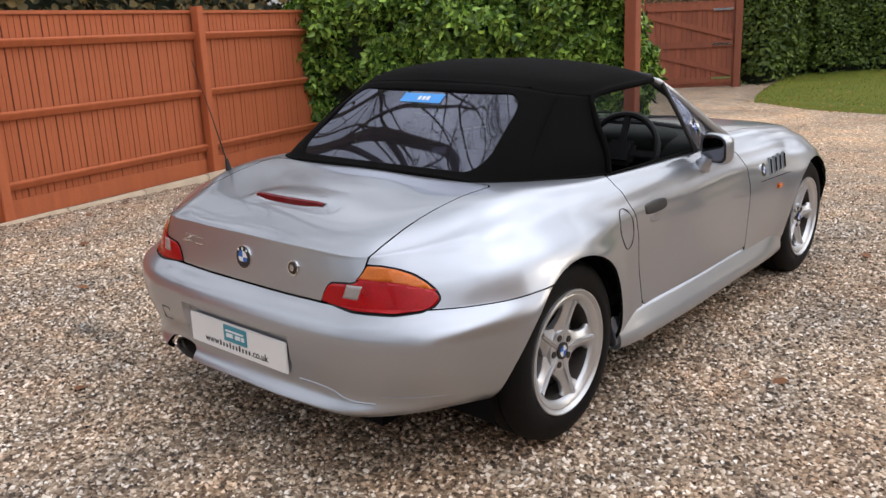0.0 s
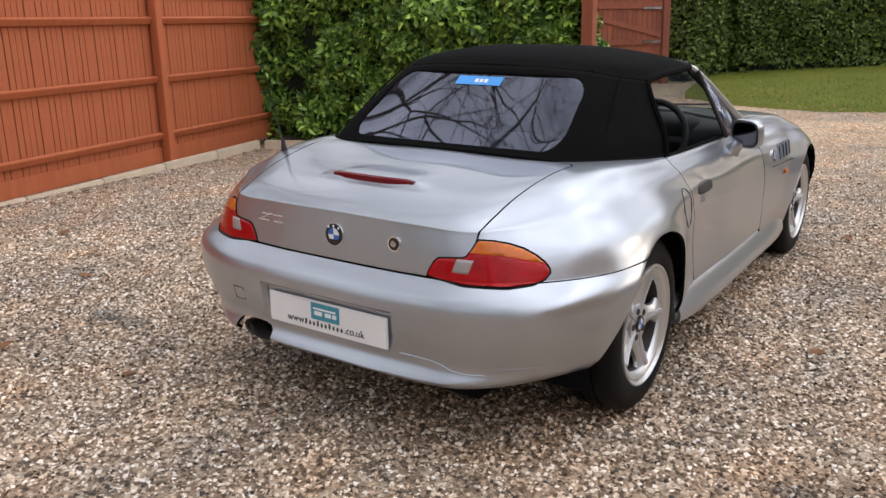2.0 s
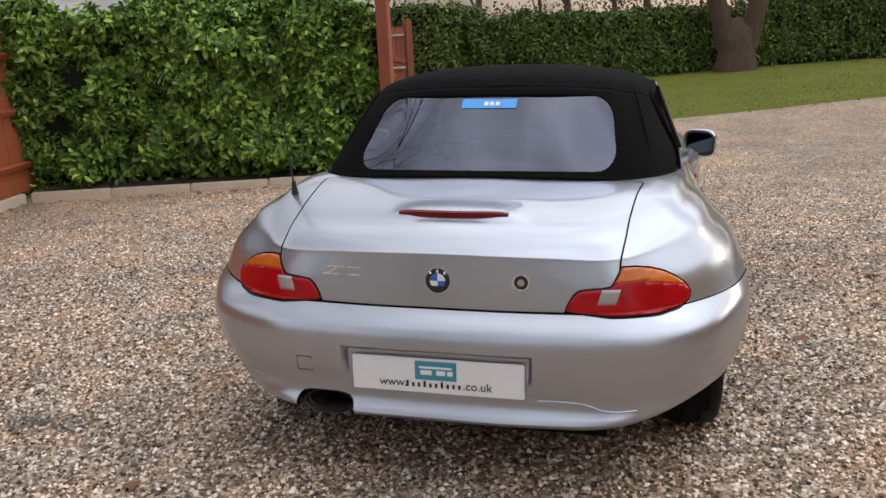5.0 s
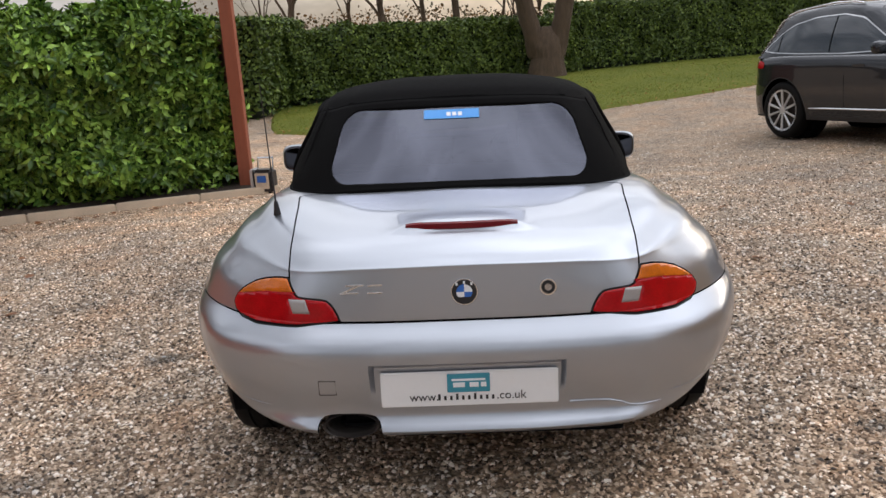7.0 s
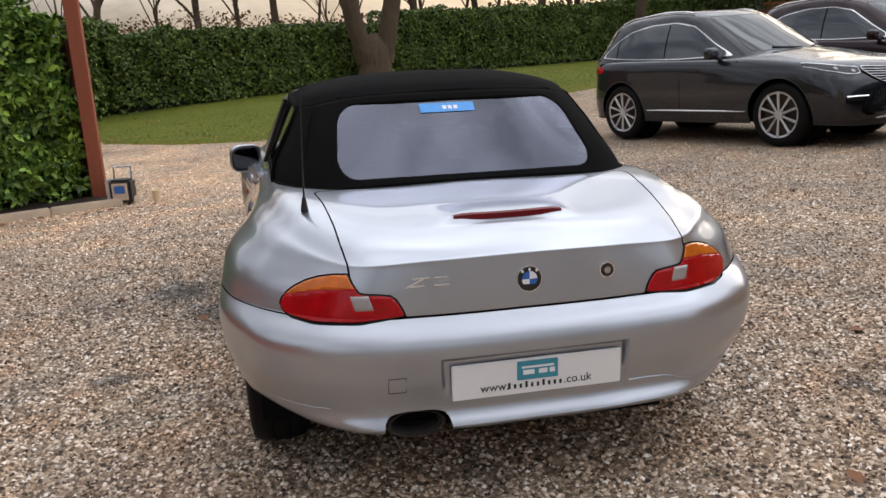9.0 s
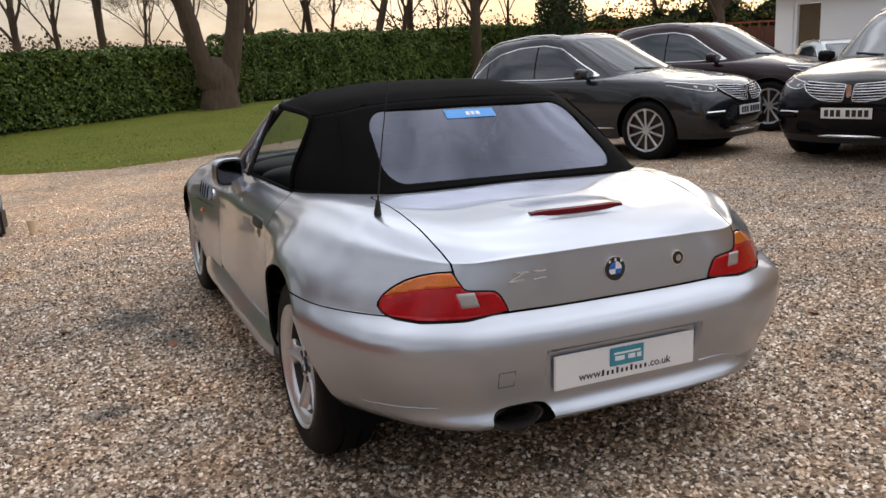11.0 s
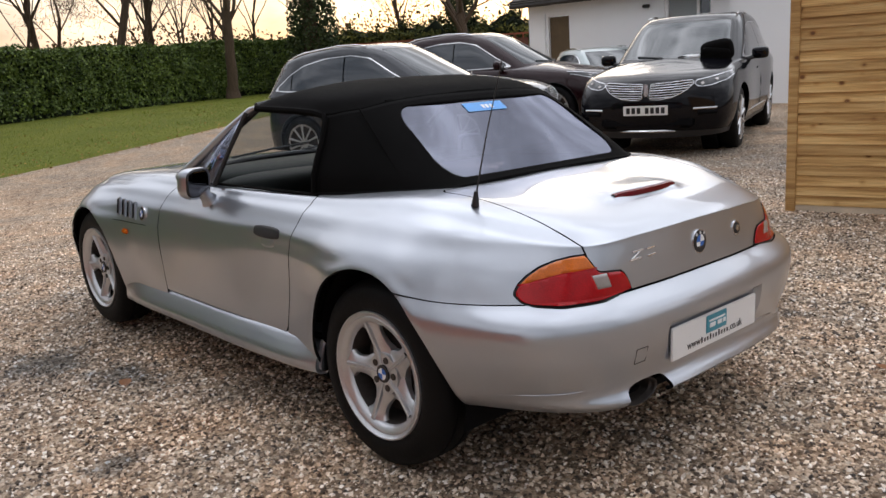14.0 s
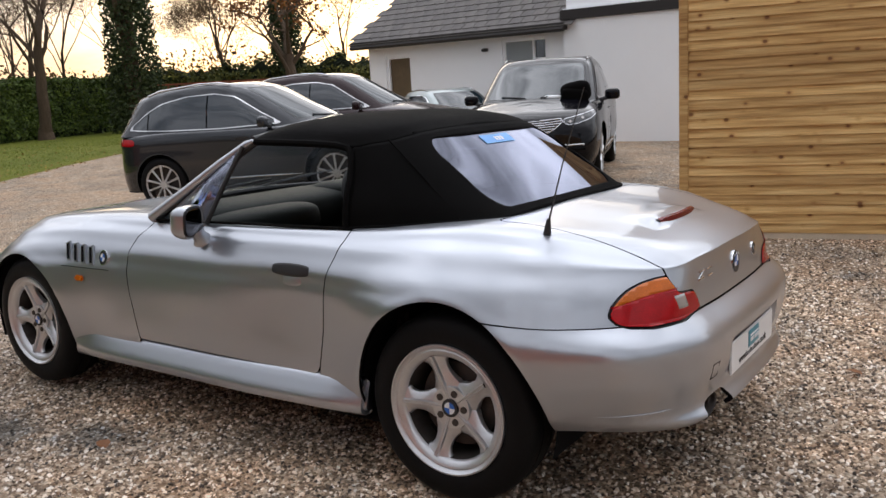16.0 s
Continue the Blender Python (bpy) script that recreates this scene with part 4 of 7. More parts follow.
SPINE = [(0, -0.40, 0.848), (0, -0.37, 0.851), (0, -0.33, 0.856), (0, -0.27, 0.864), (0, -0.14, 0.880), (0, 0, 0.893), (0, 0.40, 0.91), (0, 0.95, 0.88), (0, 1.65, 0.885), (0, 2.15, 0.858), (0, 2.42, 0.83), (0, 2.5, 0.815), (0, 2.55, 0.81)]


def toward(a, b, ks):
    return [tuple(p + (q - p) * k for p, q in zip(u, w)) for u, w, k in zip(a, b, ks)]


tight = [0.10] * 3 + [0.2, 0.4] + [0.45] * 8
NET = [SILL, LIP, LOW, WIDE, EDGE_B, SHELF, toward(SHELF, MID, [0.12] * 5 + [0.4] * 8), MID, toward(CREST, MID, tight), CREST, toward(CREST, DECK, tight), DECK, INNER, SPINE]
ALONG = [22, 22, 26, 26, 24, 24, 14, 14, 14, 14, 10, 10]
ACROSS = [4, 4, 8, 6, 6, 3, 7, 6, 4, 4, 6, 10, 6]
V_SEAM, V_CREST = 5.0, 9.0
half = loft(NET, ALONG, ACROSS)

# the number plate stands in a shallow recess; the deck carries the raised brake lamp
PLATE_T = 0.30
v = half[0]
# the deck between the crests is one fair, gently crowned surface
fair = (v[:, 4] > 10.4) & (v[:, 1] < 0.02) & (v[:, 0] < 0.62)
crown = lambda q: np.stack([q[:, 0] ** a * (q[:, 1] + 0.3) ** b for a in (0, 2, 4, 6) for b in range(5)], 1)
coef = np.linalg.lstsq(crown(v[fair]), v[fair, 2], rcond=None)[0]
ease = np.clip((v[:, 4] - 10.4) / 0.9, 0, 1) * np.clip((0.02 - v[:, 1]) / 0.06, 0, 1) * fair
v[:, 2] += ease * (crown(v) @ coef - v[:, 2])
rec = (v[:, 1] < -0.6) & (np.abs(v[:, 0]) < 0.282) & (v[:, 2] > 0.338) & (v[:, 2] < 0.478)
v[rec, 1] = np.maximum(v[rec, 1], -0.712 + 0.03 * (v[rec, 2] - 0.40))
rise = np.clip(1 - (np.abs(v[:, 0]) - 0.14) / 0.11, 0, 1) * np.clip((v[:, 1] + 0.475) / 0.02, 0, 1) * np.clip((-0.30 - v[:, 1]) / 0.15, 0, 1) * (v[:, 4] > V_CREST)
v[:, 2] += 0.016 * rise * rise * (3 - 2 * rise)

# swelling haunches over the wheels, a waist behind the door, and rolled arch lips
out = np.clip((v[:, 0] - 0.55) / 0.15, 0, 1)
swell = 0.006 * np.exp(-(((v[:, 1] + 0.02) / 0.30) ** 2) - ((v[:, 2] - 0.63) / 0.15) ** 2)
swell += 0.008 * np.exp(-(((v[:, 1] - AX) / 0.34) ** 2) - ((v[:, 2] - 0.60) / 0.15) ** 2)
swell -= 0.034 * np.exp(-(((v[:, 1] - 0.72) / 0.36) ** 2) - ((v[:, 2] - 0.56) / 0.20) ** 2)
swell -= 0.022 * np.exp(-(((v[:, 1] - 1.55) / 0.36) ** 2) - ((v[:, 2] - 0.54) / 0.20) ** 2)
for cy, cz, cr in ((-0.008, 0.318, 0.362), (AX, 0.315, 0.345)):
    ring_d = np.hypot(v[:, 1] - cy, v[:, 2] - cz)
    fall = np.clip(1 - (ring_d - cr) / 0.17, 0, 1)
    swell += (0.017 * fall * fall * (3 - 2 * fall) + 0.005 * np.exp(-(((ring_d - cr) / 0.022) ** 2))) * (v[:, 2] > 0.24)
v[:, 0] += swell * out

GAP = 0.0026


def tail_seam(y):
    return table(y, [(-0.66, 0.512), (-0.60, 0.520), (-0.5, 0.530), (-0.4, 0.536), (-0.2, 0.553), (0.0, 0.580), (0.1, 0.60)])


def door_rear(z):
    return table(z, [(0.2, 0.59), (0.36, 0.553), (0.5, 0.53), (0.6, 0.52), (0.68, 0.512), (0.77, 0.484), (0.84, 0.468), (0.9, 0.46)])


def door_front(z):
    return table(z, [(0.2, 1.59), (0.34, 1.61), (0.42, 1.635), (0.52, 1.665), (0.62, 1.685), (0.70, 1.682), (0.76, 1.66), (0.81, 1.61), (0.86, 1.545), (0.95, 1.50)])


LAMP = [(0.368, 0.6065), (0.376, 0.6297), (0.392, 0.658), (0.408, 0.6712), (0.435, 0.6754), (0.485, 0.6795), (0.498, 0.6845), (0.512, 0.7102), (0.521, 0.7343), (0.56, 0.7318), (0.6, 0.7235), (0.64, 0.7094), (0.675, 0.6903), (0.7, 0.6704), (0.716, 0.6505), (0.72, 0.6364), (0.712, 0.6179), (0.69, 0.6048), (0.63, 0.5961), (0.5, 0.595)]


def lamp_field(p):
    return np.where((p[:, 1] < -0.3) & (p[:, 4] > 4.2), inside(LAMP, np.abs(p[:, 0]), p[:, 2]), -1.0)


def arch_field(p, r=0.362):
    rear = np.hypot(p[:, 1] + 0.008, p[:, 2] - 0.318) - r + 0.006
    front = np.hypot(p[:, 1] - AX, p[:, 2] - 0.315) - (r - 0.022)
    return np.where(np.abs(p[:, 0]) > 0.5, np.minimum(rear, front), 1.0)


def cockpit(p):
    """Positive within the opening for the seats."""
    x = np.abs(p[:, 0])
    screen = 1.60 + 0.20 * np.clip(1 - (x / 0.68) ** 2, 0, 1)
    return np.minimum(np.minimum(0.692 - x, p[:, 1] - 0.40), screen - p[:, 1])


def bonnet_x(y):
    return table(y, [(1.5, 0.60), (2.0, 0.625), (2.5, 0.60), (2.8, 0.5)])


def flank(y, z):
    """How far out the right side of the body stands at (y, z)."""
    q = half[0]
    ok = (q[:, 0] > 0.5) & (q[:, 4] < 10.5)
    d = np.where(ok, np.hypot(q[:, 1] - y, q[:, 2] - z), 9)
    near = np.argsort(d)[:4]
    return float(np.average(q[near, 0], weights=1 / (d[near] + 1e-4)))


def tail(x, z):
    """How far back the tail stands at (x, z)."""
    q = half[0]
    d = np.where((q[:, 1] < -0.3) & (q[:, 4] < 9.2), np.hypot(q[:, 0] - abs(x), q[:, 2] - z), 9)
    near = np.argsort(d)[:4]
    return float(np.average(q[near, 1], weights=1 / (d[near] + 1e-4)))


skin = clip(half, lambda p: np.minimum(arch_field(p), -cockpit(p)))
lower = lambda p: V_SEAM - p[:, 4]
trunk = lambda p: np.minimum(tail_seam(p[:, 1]) - p[:, 0], -0.052 - p[:, 1])

bumper = clip(clip(skin, lambda p: np.minimum(lower(p) - 0.06, -p[:, 1])), lambda p: -lamp_field(p) - 0.001)
bumper_l = clip(flip(bumper), lambda p: np.maximum(((p[:, 0] + 0.356) / 0.099) ** 4 + (np.maximum(p[:, 2] - 0.25, 0) / 0.082) ** 4 - 1, p[:, 1] * 10 + 5))
bv, bf = bumper
wv, wf = bumper_l
whole = np.vstack([bv, wv]), bf + [tuple(i + len(bv) for i in q) for q in wf]
bump = sheet("rear_bumper", whole, PAINT, car, "silver painted wrap-round rear bumper", 0.012, rim=VOID)
lid = clip(clip(skin, lambda p: np.minimum(trunk(p) - GAP, p[:, 4] - V_SEAM - 0.40)), lambda p: -lamp_field(p) - 0.001)
boot = sheet("boot_lid", both(lid), PAINT, car, "silver boot lid", 0.012, rim=VOID)
wing = clip(skin, lambda p: np.minimum(np.maximum(p[:, 4] - V_SEAM - 0.10, p[:, 1] * 20), np.minimum(-trunk(p) - GAP, door_rear(p[:, 2]) - GAP - p[:, 1])))
wing = clip(wing, lambda p: -lamp_field(p) - 0.001)
door = clip(skin, lambda p: np.minimum(np.minimum(p[:, 1] - door_rear(p[:, 2]) - GAP, door_front(p[:, 2]) - GAP - p[:, 1]), p[:, 2] - 0.335))
fender = clip(skin, lambda p: np.minimum(p[:, 1] - door_front(p[:, 2]) - GAP, np.maximum(p[:, 0] - bonnet_x(p[:, 1]) - GAP, 0.60 - p[:, 2])))
fender = clip(fender, lambda p: np.maximum(p[:, 4] - 4.6, 2.75 - p[:, 1]))
nose = clip(skin, lambda p: np.minimum(4.55 - p[:, 4], p[:, 1] - 2.755))
bonnet = clip(skin, lambda p: np.minimum(np.minimum(p[:, 1] - door_front(p[:, 2]), bonnet_x(p[:, 1]) - p[:, 0]), p[:, 2] - 0.60))
sheet("bonnet", both(bonnet), PAINT, car, "silver bonnet", 0.012, rim=VOID)
sheet("front_bumper", both(nose), PAINT, car, "silver front bumper", 0.012, rim=VOID)
for s in (1, -1):
    turn = (lambda m: m) if s > 0 else flip
    sheet("rear_wing", turn(wing), PAINT, car, "silver rear wing", 0.012, rim=VOID)
    dr = sheet("door", turn(door), PAINT, car, "silver door with the window wound down", 0.012, rim=VOID)
    sheet("front_wing", turn(fender), PAINT, car, "silver front wing", 0.012, rim=VOID)
    # door handle with a scooped recess plate
    hy, hz = 0.688, 0.704
    hx = (flank(hy, hz) - 0.004) * s
    hd = part("handle", pebble((0.012, 0.094, 0.024), (hx + 0.006 * s, hy, hz), None, Matrix.Rotation(radians(-14 * s), 4, "Y"), 0.45), BLACK_TRIM, dr, "black pull handle")
    part("handle_cup", pebble((0.010, 0.050, 0.024), (hx + 0.006 * s, hy - 0.005, hz - 0.036), None, Matrix.Rotation(radians(-12 * s), 4, "Y"), 0.6), PAINT, dr)
    part("belt_seal", tube([(0.700 * s, 0.47 + 0.1 * k, 0.849 - 0.0012 * k) for k in range(12)], 0.006, 6), FABRIC, dr, "black rubber window seal")

under = push(clip(half, lambda p: np.minimum(arch_field(p, 0.375), -cockpit(p) + 0.01)), -0.016)
under = clip(under, lambda p: np.where((p[:, 1] < -0.5) & (p[:, 2] < 0.335), -1.0, 1.0))
sheet("inner_shell", both(under), VOID, car, "dark inner body shell")
fl = part("underfloor", bx((1.50, 3.0, 0.05), (0, 1.35, 0.19), None, 0.01), VOID, car, "dark underside")
part("rear_underside", bx((0.86, 0.46, 0.05), (0.03, -0.40, 0.262), None, 0.02), VOID, car)
part("silencer_box", bx((0.80, 0.34, 0.11), (0.14, -0.42, 0.228), None, 0.05), VOID, car, "dark silencer under the tail")
for s in (1, -1):
    # sill skirt below the door
    prof = [(0.79, 0.200), (0.832, 0.204), (0.853, 0.214), (0.861, 0.232), (0.857, 0.250), (0.846, 0.270), (0.834, 0.292), (0.823, 0.312), (0.813, 0.326), (0.80, 0.331)]
    ys = np.linspace(0.352, 2.085, 26)
    rows = []
    for y in ys:
        e = 0.010 * math.cos((y - 0.335) / 1.65 * math.pi)
        lift = table(y, [(0.3, 0.022), (0.9, 0.006), (1.98, 0.0)])
        out = table(y, [(0.35, 0.62), (0.42, 0.85), (0.52, 1.0), (1.80, 1.0), (1.95, 0.8), (2.09, 0.35)])
        rows += [((0.815 + (px + e - 0.815) * out) * s, y, pz2 + lift) for px, pz2 in prof]
    k = len(prof)
    fc = [(i * k + j, (i + 1) * k + j, (i + 1) * k + j + 1, i * k + j + 1) for i in range(len(ys) - 1) for j in range(k - 1)]
    fc += [tuple(range(k))[::-1], tuple(range((len(ys) - 1) * k, len(ys) * k))]
    if s < 0:
        fc = [q[::-1] for q in fc]
    sheet("sill", (np.array(rows), fc), PAINT, car, "silver flared sill", 0.02)
    for y, z, r in ((0, 0.318, 0.372), (AX, 0.315, 0.350)):
        pv, pf = lathe([(0.80 * s, r), (0.45 * s, r), (0.45 * s, 0.02)], 40)
        pv[:, 1] += y
        pv[:, 2] += z
        pv, pf = clip((np.c_[pv, np.zeros((len(pv), 2))], pf), lambda p: p[:, 2] - 0.20)
        sheet("arch_liner", (pv, pf), VOID, car, "black wheel arch liner")


# ---- wheels ----
SPOKE = radians(72)


def wheel(name, at, s):
    hub = new(name)
    hub.parent, hub.location = car, at
    hub["label"] = "five-spoke alloy wheel with a road tyre"
    w = 0.1
    prof = [(-w, 0.225), (-w - 0.006, 0.245), (-w + 0.004, 0.285), (-w + 0.02, 0.305), (-0.05, 0.314), (-0.034, 0.315), (-0.032, 0.308), (-0.026, 0.308), (-0.024, 0.315), (0.024, 0.315), (0.026, 0.308), (0.032, 0.308), (0.034, 0.315), (0.05, 0.314), (w - 0.02, 0.306), (w - 0.004, 0.288), (w + 0.002, 0.262), (w + 0.004, 0.240), (w - 0.002, 0.219), (w - 0.012, 0.210)]
    pv, pf = lathe([(o * s, r) for o, r in prof], 56)
    if s < 0:
        pf = [q[::-1] for q in pf]
    sheet("tyre", (pv, pf), RUBBER, hub, "black road tyre", angle=50)
    prof = [(w - 0.004, 0.2175), (w + 0.004, 0.216), (w + 0.005, 0.211), (w - 0.003, 0.205), (w - 0.006, 0.200), (w - 0.004, 0.196), (w - 0.010, 0.180), (w - 0.020, 0.173), (w - 0.026, 0.171)]
    pv, pf = lathe([(o * s, r) for o, r in prof], 56)
    if s < 0:
        pf = [q[::-1] for q in pf]
    sheet("rim", (pv, pf), ALLOY, hub, "silver alloy rim")
    pv, pf = lathe([(o * s, r) for o, r in ((w - 0.026, 0.171), (w - 0.04, 0.168), (-w, 0.170))], 56)
    if s < 0:
        pf = [q[::-1] for q in pf]
    sheet("barrel", (pv, pf), IRON, hub, "dark brake-dusted barrel")
    # spokes: wide at the hub, waisted, flaring to the rim
    for k in range(5):
        a = 2 * math.pi * k / 5 + SPOKE
        bm = bmesh.new()
        rows = []
        for r, hw, o, d in ((0.030, 0.046, 0.068, 0.05), (0.062, 0.052, 0.070, 0.045), (0.078, 0.047, 0.072, 0.042), (0.095, 0.037, 0.074, 0.038), (0.115, 0.031, 0.077, 0.035), (0.138, 0.030, 0.081, 0.032), (0.154, 0.037, 0.084, 0.03), (0.166, 0.052, 0.087, 0.028), (0.176, 0.076, 0.089, 0.026)):
            c = o * s
            pts = [(-hw, c - d * s), (-hw, c - 0.018 * s), (-hw * 0.8, c - 0.012 * s), (-0.0085, c - 0.005 * s), (-0.0060, c + 0.004 * s), (-0.0015, c + 0.004 * s), (0, c + 0.001 * s), (0.0015, c + 0.004 * s), (0.0060, c + 0.004 * s), (0.0085, c - 0.005 * s), (hw * 0.8, c - 0.012 * s), (hw, c - 0.018 * s), (hw, c - d * s)]
            rows.append([bm.verts.new((x, t * -math.sin(a) + r * math.cos(a), t * math.cos(a) + r * math.sin(a))) for t, x in pts])
        for p, q in zip(rows, rows[1:]):
            for j in range(len(p) - 1):
                bm.faces.new((p[j], p[j + 1], q[j + 1], q[j]))
        bmesh.ops.recalc_face_normals(bm, faces=bm.faces)
        part("spoke", bm, ALLOY, hub, angle=42)
    bm = cyl(bmesh.new(), 0.080, 0.070, (0.02 * s, 0, 0), (0.070 * s, 0, 0), 40)
    part("hub_centre", bm, ALLOY, hub)
    for k in range(5):
        a = 2 * math.pi * (k + 0.5) / 5 + SPOKE
        c = (0.0, 0.050 * math.cos(a), 0.050 * math.sin(a))
        part("bolt", cyl(bmesh.new(), 0.0115, 0.0115, (0.05 * s, c[1], c[2]), (0.0735 * s, c[1], c[2]), 12), IRON, hub, "dark wheel bolt")
    cap = part("centre_cap", cyl(bmesh.new(), 0.032, 0.030, (0.06 * s, 0, 0), (0.0765 * s, 0, 0), 32), INK, hub, "dark round centre cap")
    quarter_disc(cap, 0.0775 * s, (0, 0), 0.020, s)
    part("brake_disc", cyl(bmesh.new(), 0.14, 0.14, (0.0, 0, 0), (0.02 * s, 0, 0), 40), IRON, hub, "dark brake disc")
    part("back_plate", cyl(bmesh.new(), 0.182, 0.182, (-0.06 * s, 0, 0), (-0.05 * s, 0, 0), 40), VOID, hub)
    return hub


def quarter_disc(parent, x, yz, r, s):
    """A small disc of two white and two blue quarters, facing sideways."""
    for k in range(4):
        bm = bmesh.new()
        arc = [(0, 0)] + [(r * math.cos(t), r * math.sin(t)) for t in (math.pi / 2 * (k + j / 8) for j in range(9))]
        vs = [bm.verts.new((x, yz[0] + a, yz[1] + b)) for a, b in arc]
        bm.faces.new(vs if s > 0 else vs[::-1])
        part("badge_quarter", bm, BLUE if k % 2 else PRINT_WHITE, parent, "blue quarter" if k % 2 else "white quarter")


TRACK_R, TRACK_F = 0.745, 0.722
for s in (1, -1):
    wheel("rear_wheel", (TRACK_R * s, 0.0, 0.322 + 0.013 * s), s)
    wheel("front_wheel", (TRACK_F * s, AX, 0.318), s)


# ---- tail lamps ----
lens_base = clip(half, lambda p: lamp_field(p) - 0.001)
for s in (1, -1):
    turn = (lambda m: m) if s > 0 else flip
    lamp_root = sheet("tail_lamp", turn(push(lens_base, -0.006)), BLACK_TRIM, car, "wrap-round tail lamp with amber top and clear square")
    body = push(clip(lens_base, lambda p: lamp_field(p) - 0.0045), 0.004)
    step = lambda p: p[:, 2] - table(p[:, 0], [(0.36, 0.690), (0.50, 0.694), (0.60, 0.688), (0.72, 0.662)])
    sides = (lambda p: p[:, 0] - 0.456 - (p[:, 2] - 0.62) * 0.3, lambda p: 0.508 + (p[:, 2] - 0.62) * 0.3 - p[:, 0], lambda p: p[:, 2] - 0.632, lambda p: 0.674 - p[:, 2])
    square, frame_pieces = clip(body, lambda p: -step(p) - 0.0004), []
    for edge in sides:
        frame_pieces.append(clip(square, lambda p: -edge(p)))
        square = clip(square, edge)
    count, red_v, red_f = 0, [], []
    for fv, ff in frame_pieces:
        red_v.append(fv)
        red_f += [tuple(i + count for i in q) for q in ff]
        count += len(fv)
    sheet("amber_lens", turn(clip(body, lambda p: step(p) - 0.0004)), AMBER_LENS, lamp_root, "amber indicator lens", 0.001)
    sheet("red_lens", turn((np.vstack(red_v), red_f)), RED_LENS, lamp_root, "ribbed red lens", 0.001)
    sheet("reversing_lens", turn(square), CLEAR_LENS, lamp_root, "frosted clear lens", 0.001)

for s, root_l in ((1, "tail_lamp"), (-1, "tail_lamp.001")):
    pts = []
    for x in np.linspace(0.502, 0.706, 14):
        z = table(x, [(0.36, 0.690), (0.50, 0.694), (0.60, 0.688), (0.72, 0.662)])
        pts.append((x * s, tail(x, z) - 0.0035, z))
    part("divider", tube(pts, 0.0022, 6), RED_LENS, bpy.data.objects[root_l], "thin joint between the lenses")

# ---- canvas hood ----
BASE = [(0, -0.048, 0.890), (0.30, -0.046, 0.888), (0.508, -0.03, 0.882), (0.602, 0.05, 0.879), (0.661, 0.25, 0.864), (0.692, 0.50, 0.846)]
H1 = [(0, 0.010, 0.925), (0.295, 0.012, 0.925), (0.492, 0.025, 0.925), (0.586, 0.10, 0.928), (0.648, 0.28, 0.925), (0.682, 0.505, 0.915)]
H2 = [(0, 0.19, 1.065), (0.275, 0.192, 1.065), (0.456, 0.21, 1.062), (0.537, 0.27, 1.055), (0.597, 0.38, 1.04), (0.630, 0.515, 1.015)]
BOW = [(0, 0.345, 1.180), (0.26, 0.348, 1.178), (0.425, 0.37, 1.165), (0.507, 0.42, 1.146), (0.549, 0.48, 1.137), (0.574, 0.545, 1.128)]
RAIL = BOW + [(0.584, 0.70, 1.145), (0.588, 0.88, 1.151), (0.578, 1.075, 1.155), (0.36, 1.125, 1.192), (0, 1.14, 1.205)]
SHOULD = [(0, 0.425, 1.214), (0.24, 0.43, 1.212), (0.40, 0.45, 1.20), (0.475, 0.50, 1.19), (0.508, 0.56, 1.187), (0.525, 0.62, 1.185), (0.528, 0.74, 1.19), (0.525, 0.9, 1.195), (0.50, 1.04, 1.19), (0.33, 1.07, 1.213), (0, 1.085, 1.225)]
CROWN = [(0, 0.58, 1.243), (0.16, 0.585, 1.242), (0.25, 0.60, 1.239), (0.28, 0.63, 1.238), (0.29, 0.67, 1.238), (0.30, 0.71, 1.239), (0.30, 0.78, 1.24), (0.29, 0.88, 1.238), (0.25, 0.96, 1.232), (0.15, 1.0, 1.234), (0, 1.01, 1.236)]
RIDGE = [(0, 0.64 + 0.033 * k, 1.249 - 0.0006 * abs(k - 3)) for k in range(11)]
rear_h = loft([BASE, H1, H2, BOW], [10, 12, 10, 10, 10], [6, 12, 10], ("mirror", None), None)
roof_h = loft([RAIL, SHOULD, CROWN, RIDGE], [10, 12, 10, 10, 10, 8, 8, 10, 8, 10], [8, 8, 4])


def pane_field(p):
    z = p[:, 2]
    hw = 0.482 - (z - 0.91) * 0.18
    r = 0.075
    qx, qz = np.abs(p[:, 0]) - hw + r, np.abs(z - 1.029) - 0.1205 + r
    return r - np.hypot(np.maximum(qx, 0), np.maximum(qz, 0)) - np.minimum(np.maximum(qx, qz), 0)


def taut(m):
    """The plastic window: one smooth sheet stretched across its opening."""
    q, f = m
    w = np.array(q, float)
    bow = lambda p: np.stack([np.ones(len(p)), p[:, 2], p[:, 0] ** 2, p[:, 0] ** 2 * p[:, 2], p[:, 0] ** 4, p[:, 0] ** 4 * p[:, 2], p[:, 0] ** 6], 1)
    edge = np.abs(pane_field(w)) < 0.012
    w[:, 1] = bow(w) @ np.linalg.lstsq(bow(w[edge]), w[edge, 1], rcond=None)[0]
    return w, f


